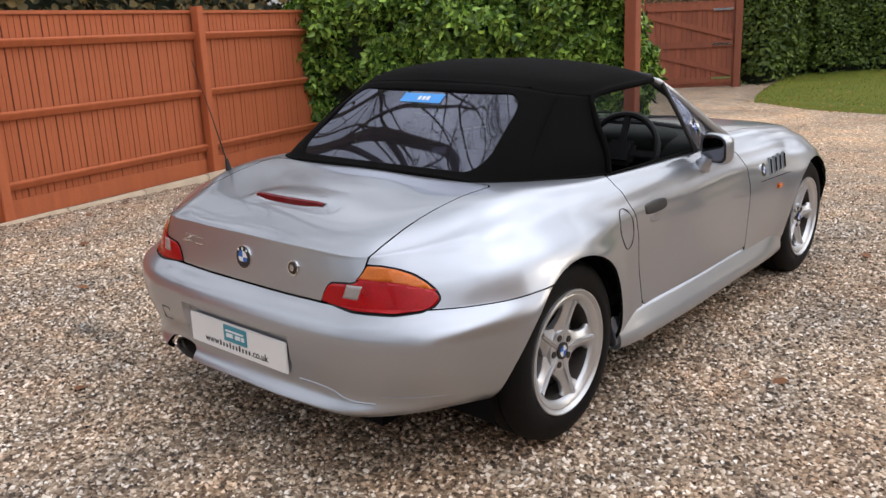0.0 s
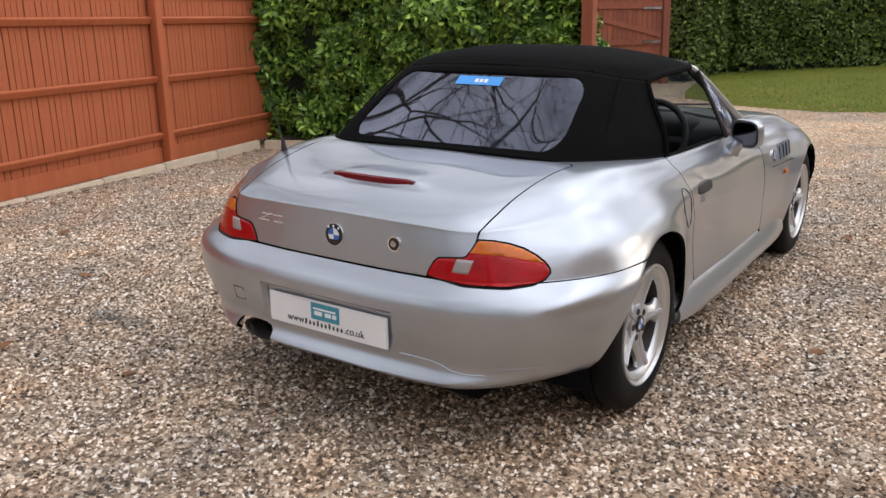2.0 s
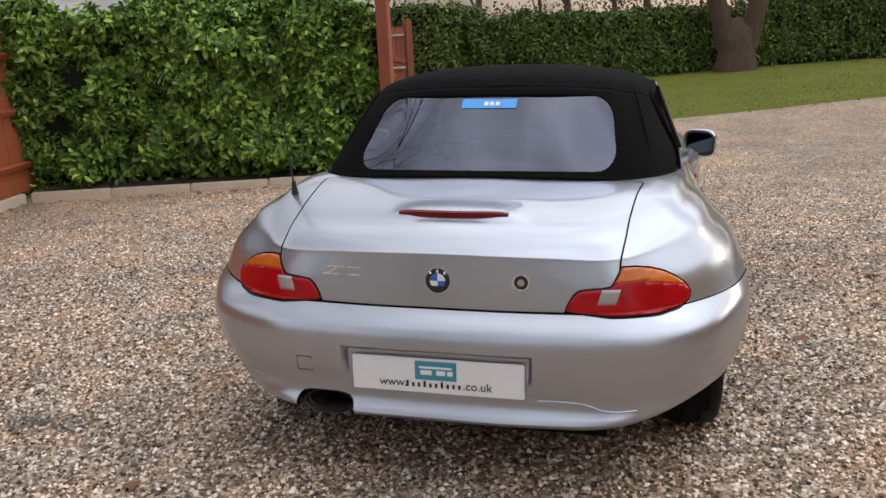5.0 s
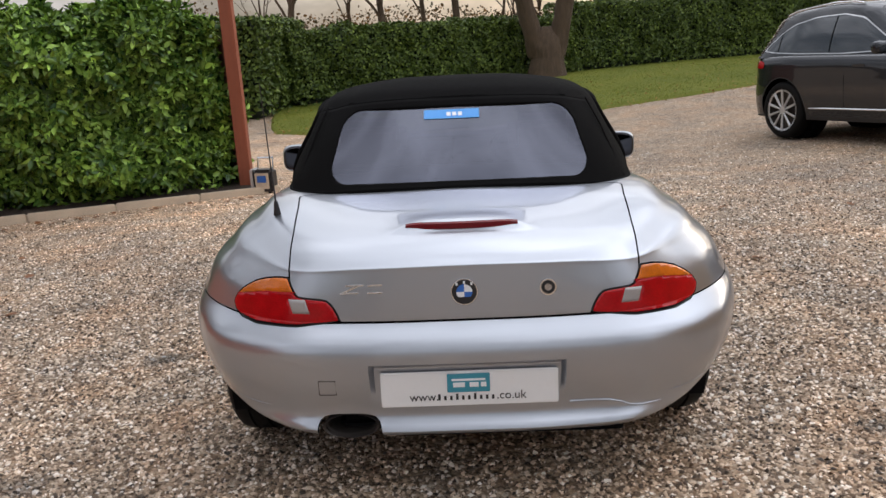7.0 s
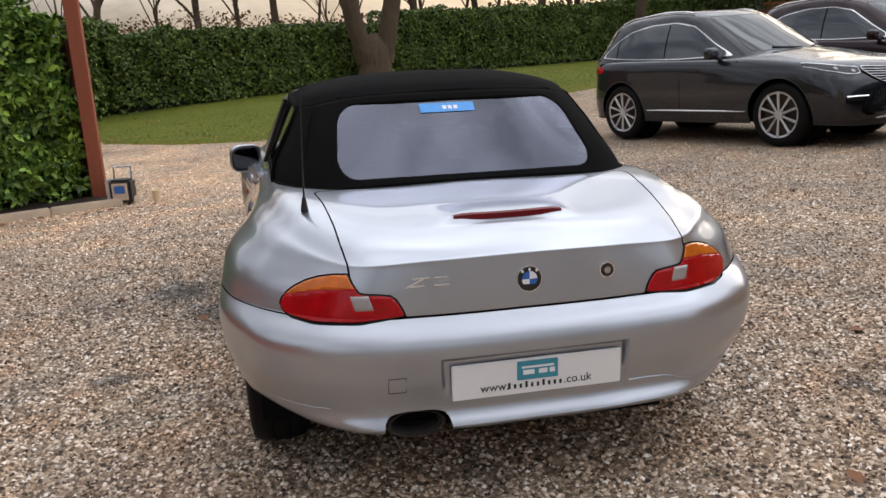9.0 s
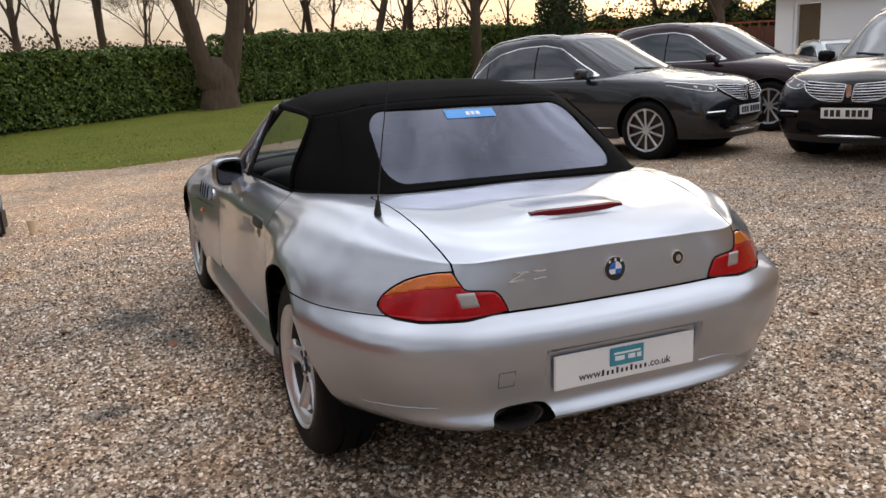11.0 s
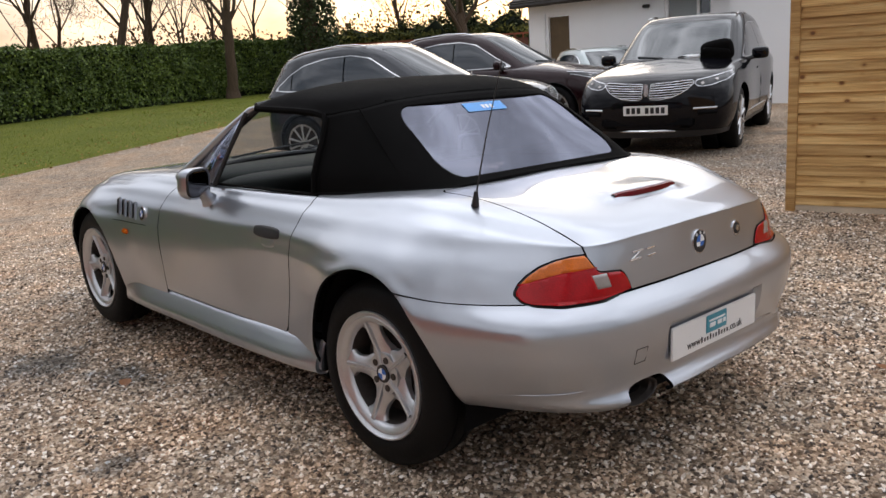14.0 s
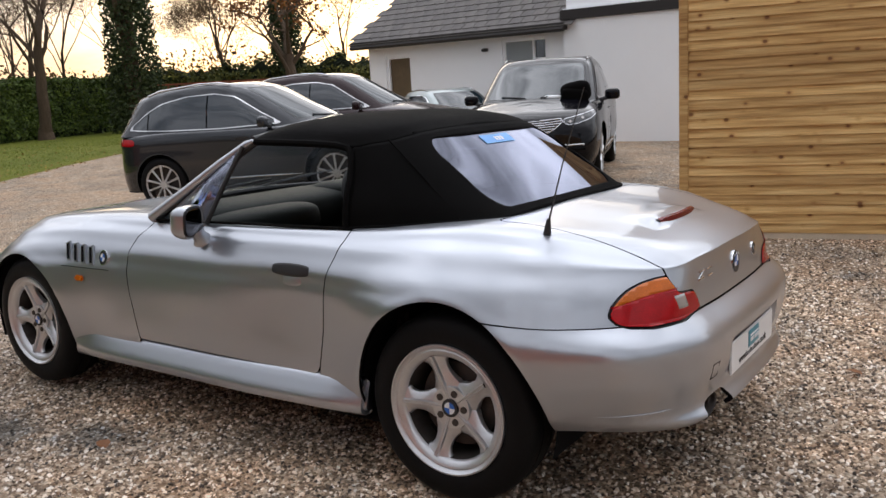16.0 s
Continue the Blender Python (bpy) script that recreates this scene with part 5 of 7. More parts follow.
window_h = taut(rear_h)
hood = sheet("canvas_hood", both(clip(rear_h, lambda p: -pane_field(p))), FABRIC, car, "taut black canvas hood back", 0.006)
roof = sheet("canvas_roof", both(roof_h), FABRIC, car, "taut black canvas roof", 0.006)
pane = sheet("rear_window", both(push(clip(window_h, lambda p: pane_field(p) + 0.012), -0.004)), REAR_PANE, hood, "greyish clear plastic window")
pane.visible_shadow = False
for pts, r in (([(x, 0.357 + 0.026 * (x / 0.43) ** 2, 1.1835 - 0.015 * (x / 0.43) ** 2) for x in np.linspace(-0.43, 0.43, 21)], 0.0045),):
    part("hood_seam", tube(pts, r, 6), FABRIC, hood, "stitched hood seam")
part("base_trim", tube([tuple(p) for p in np.vstack([(spline(BASE, [8] * 5, ("mirror", None)) * (-1, 1, 1))[::-1], spline(BASE, [8] * 5, ("mirror", None))[1:]])], 0.009, 8), FABRIC, hood, "black hood base piping")
# side seam of the hood, from bow to base
for s in (1, -1):
    part("hood_seam", tube([(x * s, y, z) for x, y, z in ((0.521, 0.425, 1.151), (0.558, 0.285, 1.055), (0.594, 0.125, 0.93), (0.608, 0.07, 0.882))], 0.0035, 6), FABRIC, hood)
    part("window_frame", tube([(x * s, y, z) for x, y, z in ((0.694, 0.502, 0.846), (0.683, 0.507, 0.915), (0.661, 0.514, 0.968), (0.632, 0.522, 1.017), (0.602, 0.538, 1.070), (0.584, 0.552, 1.106), (0.577, 0.572, 1.124), (0.580, 0.62, 1.135), (0.584, 0.74, 1.143), (0.588, 0.88, 1.148), (0.580, 1.05, 1.152))], 0.014, 8), FABRIC, hood, "black rubber side seal")

# ---- windscreen ----
screen = new("windscreen")
screen.parent = car
screen["label"] = "raked windscreen in a silver frame"
SCR_B = [(0, 1.775, 0.872), (0.30, 1.75, 0.868), (0.55, 1.68, 0.86), (0.69, 1.58, 0.848)]
SCR_T = [(0, 1.135, 1.198), (0.26, 1.13, 1.193), (0.46, 1.11, 1.178), (0.572, 1.075, 1.158)]
gl = loft([SCR_B, SCR_T], [6, 6, 6], [8], ("mirror", None), None)
ob = sheet("glass", both(push(gl, 0.0)), SCREEN, screen, "clear raked glass")
ob.visible_shadow = False
for s in (1, -1):
    part("pillar", tube([(s * x, y, z) for x, y, z in ((0.695, 1.60, 0.842), (0.655, 1.40, 0.962), (0.618, 1.225, 1.068), (0.586, 1.095, 1.143), (0.580, 1.065, 1.156))], [0.026, 0.020, 0.018, 0.015, 0.008], 10), PAINT, screen, "silver screen pillar")
    part("seal", tube([(s * x, y, z) for x, y, z in ((0.678, 1.575, 0.842), (0.641, 1.38, 0.955), (0.602, 1.20, 1.065), (0.570, 1.06, 1.148))], 0.013, 8), BLACK_TRIM, screen)
    # fixed quarter light and its upright
    part("upright", tube([(s * 0.718, 1.225, 0.835), (s * 0.66, 1.17, 0.985), (s * 0.603, 1.10, 1.135)], 0.010, 8), BLACK_TRIM, screen, "black window upright")
    qv = np.array([(s * 0.716, 1.23, 0.842), (s * 0.700, 1.52, 0.842), (s * 0.612, 1.13, 1.118)])
    q = sheet("quarter_light", (qv, [(0, 1, 2) if s > 0 else (2, 1, 0)]), SCREEN, screen, "clear fixed quarter light", 0.004)
    q.visible_shadow = False
part("header", tube([(x, 1.14 - 0.065 * (abs(x) / 0.578) ** 2, 1.20 - 0.038 * (abs(x) / 0.578) ** 2) for x in np.linspace(-0.566, 0.566, 15)], 0.011, 8), BLACK_TRIM, screen, "black header rail")
part("cowl", tube([(x, 1.79 - 0.2 * (abs(x) / 0.69) ** 2, 0.872 - 0.024 * (abs(x) / 0.69) ** 2) for x in np.linspace(-0.69, 0.69, 17)], 0.014, 8), BLACK_TRIM, screen, "black scuttle trim")
for a in (0.12, -0.32):
    part("wiper", tube([(a, 1.79, 0.886), (a + 0.2, 1.70, 0.918), (a + 0.38, 1.65, 0.932)], 0.006, 6), BLACK_TRIM, screen, "black wiper arm")

# ---- mirrors ----
for s in (1, -1):
    mr = new("door_mirror")
    mr.parent, mr.location = car, (0.785 * s, 1.215, 0.752)
    mr["label"] = "silver door mirror on a short foot"
    part("foot", tube([(-0.036 * s, 0.004, 0.022), (-0.026 * s, 0.002, 0.036), (-0.014 * s, 0.0, 0.050), (-0.002 * s, 0.0, 0.072)], [0.040, 0.031, 0.027, 0.036], 18), PAINT, mr)
    tip = Matrix.Rotation(radians(-22 * s), 4, "Z") @ Matrix.Rotation(radians(4), 4, "X")
    part("housing", pebble((0.074, 0.062, 0.066), (0.024 * s, 0.0, 0.105), -0.30, tip), PAINT, mr, "silver rounded housing")
    part("rim", pebble((0.068, 0.010, 0.059), (0.024 * s, -0.018, 0.105), None, tip), BLACK_TRIM, mr)
    part("mirror_glass", pebble((0.062, 0.003, 0.053), (0.024 * s, -0.0275, 0.105), None, tip), MIRROR, mr, "mirror glass")

# ---- side vents, repeaters, fuel flap, aerial ----
for s in (1, -1):
    vent = new("side_vent")
    vent.parent, vent.location = car, (0, 1.95, 0.672)
    vent["label"] = "side vent with four slots and a round badge"
    tilt = Matrix.Rotation(radians(-13 * s), 4, "Y") @ Matrix.Rotation(radians(3 * s), 4, "Z")
    for k in range(4):
        y, z = 0.125 - 0.052 * k, 0.012 - 0.004 * k
        x = flank(1.95 + y, 0.672 + z) * s
        rot = tilt @ Matrix.Rotation(radians(-12), 4, "X")
        part("slot_frame", bx((0.010, 0.040, 0.092), (x - 0.001 * s, y, z), rot, 0.004), PAINT, vent, "silver slot surround")
        part("slot", bx((0.010, 0.022, 0.078), (x + 0.0015 * s, y + 0.003, z + 0.002), rot, 0.004), VOID, vent)
    by, bz = -0.112, -0.004
    bxx = flank(1.95 + by, 0.672 + bz) * s
    lean = Matrix.Translation((bxx, by, bz)) @ tilt
    for nm, r, d, mt, lb in (("badge", 0.033, 0.004, CHROME, "round side badge"), ("badge_ring", 0.0295, 0.0055, INK, "")):
        bm = cyl(bmesh.new(), r, r, (-0.008 * s, 0, 0), (d * s, 0, 0), 32)
        bmesh.ops.transform(bm, matrix=lean, verts=bm.verts)
        part(nm, bm, mt, vent, lb)
    for k in range(4):
        bm = bmesh.new()
        vs = [bm.verts.new((0.0066 * s, a, b)) for a, b in [(0, 0)] + [(0.018 * math.cos(t), 0.018 * math.sin(t)) for t in (math.pi / 2 * (k + j / 8) for j in range(9))]]
        bm.faces.new(vs if s > 0 else vs[::-1])
        bmesh.ops.transform(bm, matrix=lean, verts=bm.verts)
        part("badge_quarter", bm, BLUE if k % 2 else PRINT_WHITE, vent, "blue quarter" if k % 2 else "white quarter")
    seam = [(y, 0.622 - 0.02 * (2.12 - y)) for y in np.linspace(1.80, 2.11, 10)]
    part("seam", tube([((flank(y, z) + 0.0003) * s, y - 1.95, z - 0.672) for y, z in seam], 0.0016, 5), VOID, vent, "fine dark joint below the slots")
    part("repeater", bx((0.016, 0.062, 0.026), ((flank(1.99, 0.571) + 0.003) * s, 1.99, 0.571), Matrix.Rotation(radians(-6 * s), 4, "Y"), 0.007), AMBER_LENS, car, "amber side repeater")
ring = []
for k in range(33):
    t = 2 * math.pi * k / 32
    fy_, fz_ = 0.415 + 0.060 * math.cos(t), 0.672 + 0.072 * math.sin(t)
    ring.append((flank(fy_, fz_) + 0.0008, fy_, fz_))
part("fuel_flap", tube(ring, 0.0022, 5), BLACK_TRIM, car, "round fuel flap outline")
aer = part("aerial_base", cyl(bmesh.new(), 0.013, 0.006, (-0.615, -0.257, 0.858), (-0.615, -0.264, 0.905), 16), BLACK_TRIM, car, "black aerial base")
part("aerial_rod", tube([(-0.615, -0.262, 0.89), (-0.612, -0.315, 1.08), (-0.605, -0.385, 1.30)], [0.0032, 0.0020, 0.0013], 6), BLACK_TRIM, car, "thin black aerial rod")

# ---- brake lamp, badges, lock, plate, tail pipe ----
pts = np.linspace(-0.175, 0.175, 15)
bm = bmesh.new()
rows = []
for x in pts:
    k = 1 - (abs(x) / 0.175) ** 10 * 0.45
    y = -0.474 + 0.014 * (abs(x) / 0.175) ** 2
    rows.append([bm.verts.new(p) for p in ((x, y + 0.006, 0.828), (x, y, 0.834), (x, y + 0.002, 0.838 + 0.012 * k), (x, y + 0.012, 0.842 + 0.012 * k), (x, y + 0.028, 0.838 + 0.010 * k))])
for a, b in zip(rows, rows[1:]):
    for j in range(4):
        bm.faces.new((a[j], b[j], b[j + 1], a[j + 1]))
bmesh.ops.recalc_face_normals(bm, faces=bm.faces)
part("brake_lamp", bm, mat("dark_red_lens", (0.14, 0.004, 0.008), 0.25, 0, 0.1, 20, 220, 0.0006, coat=0.2, spec=0.2), boot, "dark red high-level brake lamp")
ty = tail(0.0, 0.687)
bd = part("badge", cyl(bmesh.new(), 0.041, 0.039, (0.0, ty + 0.01, 0.6855), (0.0, ty - 0.0045, 0.6865), 40), CHROME, boot, "round chrome-rimmed badge")
part("badge_ring", cyl(bmesh.new(), 0.0365, 0.0365, (0.0, ty + 0.01, 0.6856), (0.0, ty - 0.0056, 0.6866), 40), INK, bd)
for k in range(4):
    bm = bmesh.new()
    vs = [bm.verts.new((0, ty - 0.0066, 0.6866))] + [bm.verts.new((0.0235 * math.cos(t), ty - 0.0066, 0.6866 + 0.0235 * math.sin(t))) for t in (math.pi / 2 * (k + j / 8) for j in range(9))]
    bm.faces.new(vs)
    part("badge_quarter", bm, PRINT_WHITE if k % 2 == 0 else BLUE, bd)
for k in (-1, 0, 1):
    part("badge_mark", bx((0.006, 0.002, 0.008), (0.0215 * k, ty - 0.0062, 0.7155 - 0.0045 * k * k)), PRINT_WHITE, bd)
ky = tail(0.245, 0.69)
lk = part("lock", cyl(bmesh.new(), 0.027, 0.025, (0.245, ky + 0.01, 0.689), (0.245, ky - 0.004, 0.690), 32), CHROME, boot, "round chrome boot lock")
part("lock_ring", cyl(bmesh.new(), 0.020, 0.020, (0.245, ky + 0.01, 0.689), (0.245, ky - 0.005, 0.6902), 32), INK, lk)
part("lock_core", cyl(bmesh.new(), 0.0115, 0.0105, (0.245, ky + 0.01, 0.689), (0.245, ky - 0.008, 0.6905), 24), DULL_CHROME, lk)
# model lettering, as plain bright bars
for x, w, z, h, r in ((-0.322, 0.056, 0.713, 0.006, 0), (-0.334, 0.050, 0.702, 0.006, 24), (-0.338, 0.056, 0.691, 0.006, 0), (-0.262, 0.046, 0.713, 0.006, 0), (-0.262, 0.046, 0.691, 0.006, 0)):
    part("letter_bar", bx((w, 0.006, h), (x, tail(x, z) - 0.002, z), Matrix.Rotation(radians(-r), 4, "Y"), 0.002), CHROME, boot)

plate = part("number_plate", bx((0.52, 0.008, 0.108), (0.004, -0.722, 0.411), None, 0.003), WHITE_PLASTIC, car, "white dealer plate with a teal panel and dark bars")
part("panel", bx((0.125, 0.004, 0.058), (0.002, -0.727, 0.429), None, 0.0015), TEAL, plate, "teal logo panel")
for x, w, z, h in ((0.002, 0.098, 0.4395, 0.006), (-0.026, 0.034, 0.424, 0.014), (0.018, 0.026, 0.424, 0.014), (0.046, 0.016, 0.424, 0.014)):
    part("mark", bx((w, 0.003, h), (x, -0.7292, z)), PRINT_WHITE, plate)
def writing(name, text, size, at, material, parent):
    """Raised print in the built-in font, facing backwards."""
    cu = bpy.data.curves.new(name, "FONT")
    cu.body, cu.size, cu.extrude = text, size, 0.0006
    tmp = bpy.data.objects.new(name, cu)
    me = bpy.data.meshes.new_from_object(tmp)
    bpy.data.objects.remove(tmp)
    me.transform(Matrix.Translation(at) @ Matrix.Rotation(radians(90), 4, "X"))
    me.materials.append(material)
    ob = new(name, me)
    ob.parent = parent
    return ob


writing("print", "www.", 0.036, (-0.172, -0.7268, 0.3755), INK, plate)
writing("print", ".co.uk", 0.036, (0.083, -0.7268, 0.3755), INK, plate)
for k in range(10):
    tall = k in (0, 3, 6)
    part("text_bar", bx((0.0072, 0.0015, 0.0130 + 0.006 * tall), (-0.085 + 0.0175 * k, -0.7266, 0.3825 + 0.003 * tall)), INK, plate)
pipe = new("tail_pipe")
pipe.parent, pipe.location = car, (-0.356, -0.60, 0.283)
pipe["label"] = "sooty oval tail pipe in a bumper cut-out"
pv, pf = lathe([(0.02, 0.030), (0.0, 0.036), (-0.004, 0.034), (0.0, 0.032), (0.12, 0.031), (0.12, 0.0)], 32)
sheet("pipe", (np.c_[pv[:, 1] * 2.45, -0.080 + pv[:, 0], pv[:, 2] * 1.12], [q[::-1] for q in pf]), IRON, pipe, "dark steel oval pipe end")
part("silencer", bx((0.19, 0.2, 0.11), (0, 0.12, 0.005), None, 0.04), VOID, pipe)
part("tow_cover", tube([(x, tail(x, z) - 0.0012, z) for x, z in ((-0.438, 0.40), (-0.438, 0.447), (-0.388, 0.447), (-0.388, 0.40), (-0.438, 0.40))], 0.0013, 5), IRON, bump, "square tow-eye cover outline")

for s in (1, -1):
    part("crease", tube([(x * s, tail(x, 0.352) - 0.0004, 0.352 - 0.02 * (0.80 - x)) for x in np.linspace(0.60, 0.775, 9)], [0.0004] + [0.0014] * 7 + [0.0004], 5), PAINT, bump, "fine lower bumper crease")
    pts = [(x * s, tail(x, z) - 0.0008, z) for x, z in ((0.30, 0.350), (0.36, 0.351), (0.42, 0.348), (0.455, 0.338), (0.48, 0.326), (0.52, 0.321), (0.58, 0.321))]
    if s > 0:
        part("lip_crease", tube(pts, 0.0028, 6), PAINT, bump, "raised silver lip crease")

# ---- cabin ----
cabin = new("cabin")
cabin.parent = car
cabin["label"] = "black leather cabin"
part("floor_pan", bx((1.36, 1.6, 0.05), (0, 1.0, 0.27), None, 0.01), VOID, cabin)
part("rear_bulkhead", bx((1.36, 0.06, 0.62), (0, 0.30, 0.56), None, 0.02), LEATHER, cabin)
part("parcel_shelf", bx((1.2, 0.36, 0.04), (0, 0.14, 0.845), None, 0.012), LEATHER, cabin)
for s in (1, -1):
    part("door_card", bx((0.05, 1.15, 0.46), (0.675 * s, 1.03, 0.575), Matrix.Rotation(radians(-3 * s), 4, "Y"), 0.02), LEATHER, cabin)
    seat = new("seat")
    seat.parent, seat.location = cabin, (0.34 * s, 0.62, 0.36)
    part("cushion", bx((0.50, 0.52, 0.16), (0, 0.22, 0.05), Matrix.Rotation(radians(8), 4, "X"), 0.05), LEATHER, seat)
    part("backrest", bx((0.48, 0.14, 0.58), (0, -0.10, 0.33), Matrix.Rotation(radians(17), 4, "X"), 0.05), LEATHER, seat)
    part("headrest", bx((0.27, 0.10, 0.17), (0, -0.215, 0.665), Matrix.Rotation(radians(14), 4, "X"), 0.04), LEATHER, seat)
bm = pebble((0.655, 0.30, 0.115), (0, 1.57, 0.765), None, Matrix.Rotation(radians(-4), 4, "X"), 0.5)
part("dashboard", bm, DASH, cabin, "black padded dashboard")
part("passenger_pad", pebble((0.31, 0.21, 0.085), (-0.32, 1.36, 0.765), None, Matrix.Rotation(radians(-8), 4, "X"), 0.6), DASH, cabin, "rounded dark dashboard pad")
part("binnacle", pebble((0.19, 0.15, 0.07), (0.34, 1.42, 0.835), None, None, 0.6), DASH, cabin)
part("console", bx((0.20, 1.0, 0.26), (0, 1.0, 0.41), None, 0.04), DASH, cabin)
part("radio", bx((0.18, 0.02, 0.14), (0, 1.325, 0.70), None, 0.006), BLACK_TRIM, cabin)
wheel_at = Matrix.Translation((0.34, 1.235, 0.80)) @ Matrix.Rotation(radians(-24), 4, "X")
ring = [wheel_at @ Vector((0.185 * math.cos(t), 0, 0.185 * math.sin(t))) for t in (2 * math.pi * k / 40 for k in range(41))]
sw = part("steering_wheel", tube(ring, 0.016, 8), LEATHER, cabin, "black leather steering wheel")
part("boss", bx((0.15, 0.05, 0.12), (0, 0, 0), wheel_at, 0.02), LEATHER, sw)
for t in (0, 180, 270):
    part("spoke", bx((0.15, 0.02, 0.035), (0, 0, 0), wheel_at @ Matrix.Rotation(radians(t), 4, "Y") @ Matrix.Translation((0.11, 0, 0)), 0.006), LEATHER, sw)
part("rear_view_mirror", bx((0.22, 0.03, 0.065), (0, 1.19, 1.125), Matrix.Rotation(radians(-15), 4, "X"), 0.012), BLACK_TRIM, cabin)
strip = both(push(clip(window_h, lambda p: pane_field(p) + 0.012), -0.0015))
for edge in (lambda p: p[:, 0] + 0.128, lambda p: 0.086 - p[:, 0], lambda p: p[:, 2] - 1.108, lambda p: 1.139 - p[:, 2]):
    strip = clip((np.asarray(strip[0]), strip[1]), edge)
film = sheet("window_sticker", strip, SKYBLUE, hood, "light blue strip with white marks")
for a in (-0.040, -0.018, 0.004):
    mark = both(push(clip(window_h, lambda p: pane_field(p) + 0.012), -0.0005))
    for edge in (lambda p: p[:, 0] - a, lambda p: a + 0.016 - p[:, 0], lambda p: p[:, 2] - 1.117, lambda p: 1.130 - p[:, 2]):
        mark = clip((np.asarray(mark[0]), mark[1]), edge)
    sheet("mark", mark, PRINT_WHITE, film)


# ---- parked cars ----
SUV_WB = 2.69


def suv(name, label, paint, m, k=(1, 1, 1)):
    root = thing(name, label, "car", m, "parked cars")
    sc = np.array(k)
    al = [8, 8, 12, 12, 12, 10, 8, 8]

    def net(*rows):
        return [[tuple(np.array(p) * sc) for p in r] for r in rows]

    bot = [(0, -0.84, 0.30), (0.5, -0.83, 0.30), (0.78, -0.66, 0.28), (0.86, 0, 0.26), (0.86, 1.3, 0.25), (0.86, 2.69, 0.26), (0.74, 3.38, 0.24), (0.4, 3.52, 0.22), (0, 3.55, 0.22)]
    low = [(0, -0.93, 0.48), (0.52, -0.88, 0.48), (0.83, -0.64, 0.48), (0.93, 0, 0.50), (0.91, 1.3, 0.46), (0.93, 2.69, 0.50), (0.82, 3.42, 0.46), (0.45, 3.60, 0.45), (0, 3.64, 0.45)]
    sho = [(0, -0.92, 0.74), (0.52, -0.87, 0.74), (0.83, -0.62, 0.76), (0.935, 0, 0.79), (0.92, 1.3, 0.76), (0.93, 2.69, 0.78), (0.83, 3.34, 0.74), (0.45, 3.58, 0.72), (0, 3.63, 0.72)]
    belt = [(0, -0.88, 1.02), (0.50, -0.84, 1.02), (0.80, -0.58, 1.02), (0.90, 0, 1.03), (0.89, 1.3, 1.0), (0.86, 2.5, 0.97), (0.77, 3.16, 0.905), (0.42, 3.42, 0.885), (0, 3.48, 0.885)]
    inn = [(0, -0.6, 1.06), (0.35, -0.58, 1.06), (0.6, -0.4, 1.06), (0.72, 0, 1.06), (0.74, 1.3, 1.04), (0.66, 2.45, 1.04), (0.52, 2.9, 0.985), (0.3, 3.0, 0.98), (0, 3.05, 0.985)]
    mid = [(0, -0.5, 1.06), (0, -0.4, 1.06), (0, -0.3, 1.06), (0, 0, 1.06), (0, 1.3, 1.05), (0, 2.4, 1.09), (0, 2.6, 1.06), (0, 2.7, 1.045), (0, 2.75, 1.035)]
    body = loft(net(bot, low, sho, belt, inn, mid), al, [5, 6, 6, 6, 4])
    gb = [(0, -0.85, 1.03), (0.5, -0.83, 1.03), (0.79, -0.66, 1.03), (0.865, 0, 1.03), (0.865, 1.2, 1.0), (0.82, 1.95, 1.01), (0.70, 2.18, 1.04), (0.40, 2.34, 1.075), (0, 2.39, 1.085)]
    gm = [(0, -0.72, 1.29), (0.48, -0.68, 1.29), (0.68, -0.48, 1.29), (0.78, 0, 1.30), (0.785, 1.0, 1.30), (0.74, 1.52, 1.30), (0.63, 1.76, 1.30), (0.37, 1.88, 1.31), (0, 1.92, 1.32)]
    gt = [(0, -0.55, 1.50), (0.44, -0.52, 1.50), (0.59, -0.34, 1.51), (0.665, 0, 1.55), (0.67, 0.8, 1.555), (0.645, 1.12, 1.55), (0.56, 1.30, 1.55), (0.34, 1.38, 1.565), (0, 1.41, 1.57)]
    rf = [(0, -0.50, 1.55), (0.36, -0.47, 1.55), (0.5, -0.32, 1.555), (0.57, 0, 1.60), (0.58, 0.7, 1.63), (0.54, 0.95, 1.62), (0.44, 1.1, 1.62), (0.26, 1.16, 1.625), (0, 1.18, 1.63)]
    rc = [(0, -0.45 + 0.19 * i, 1.64 - 0.004 * abs(i - 4)) for i in range(9)]
    house = loft(net(gb, gm, gt, rf, rc), al, [6, 6, 4, 4])
    wr, fy, wz = 0.365 * k[2], SUV_WB * k[1], 0.365 * k[2]
    arch = lambda p: np.where(np.abs(p[:, 0]) > 0.55, np.minimum(np.hypot(p[:, 1], p[:, 2] - wz) - wr - 0.045, np.hypot(p[:, 1] - fy, p[:, 2] - wz) - wr - 0.045), 1.0)
    clad = lambda p: np.maximum(0.30 * k[2] - p[:, 2], wr + 0.056 - np.minimum(np.hypot(p[:, 1], p[:, 2] - wz), np.hypot(p[:, 1] - fy, p[:, 2] - wz)))
    glass = [(y * k[1], z * k[2]) for y, z in ((-0.50, 1.125), (-0.40, 1.19), (-0.20, 1.32), (0.05, 1.42), (0.45, 1.485), (0.9, 1.49), (1.22, 1.43), (1.62, 1.20), (1.90, 1.06), (1.0, 1.05), (0.2, 1.075), (-0.25, 1.10))]
    side = lambda p: np.where((p[:, 3] > 1.6) & (p[:, 3] < 5.9), inside(glass, p[:, 1], p[:, 2]), -1.0)
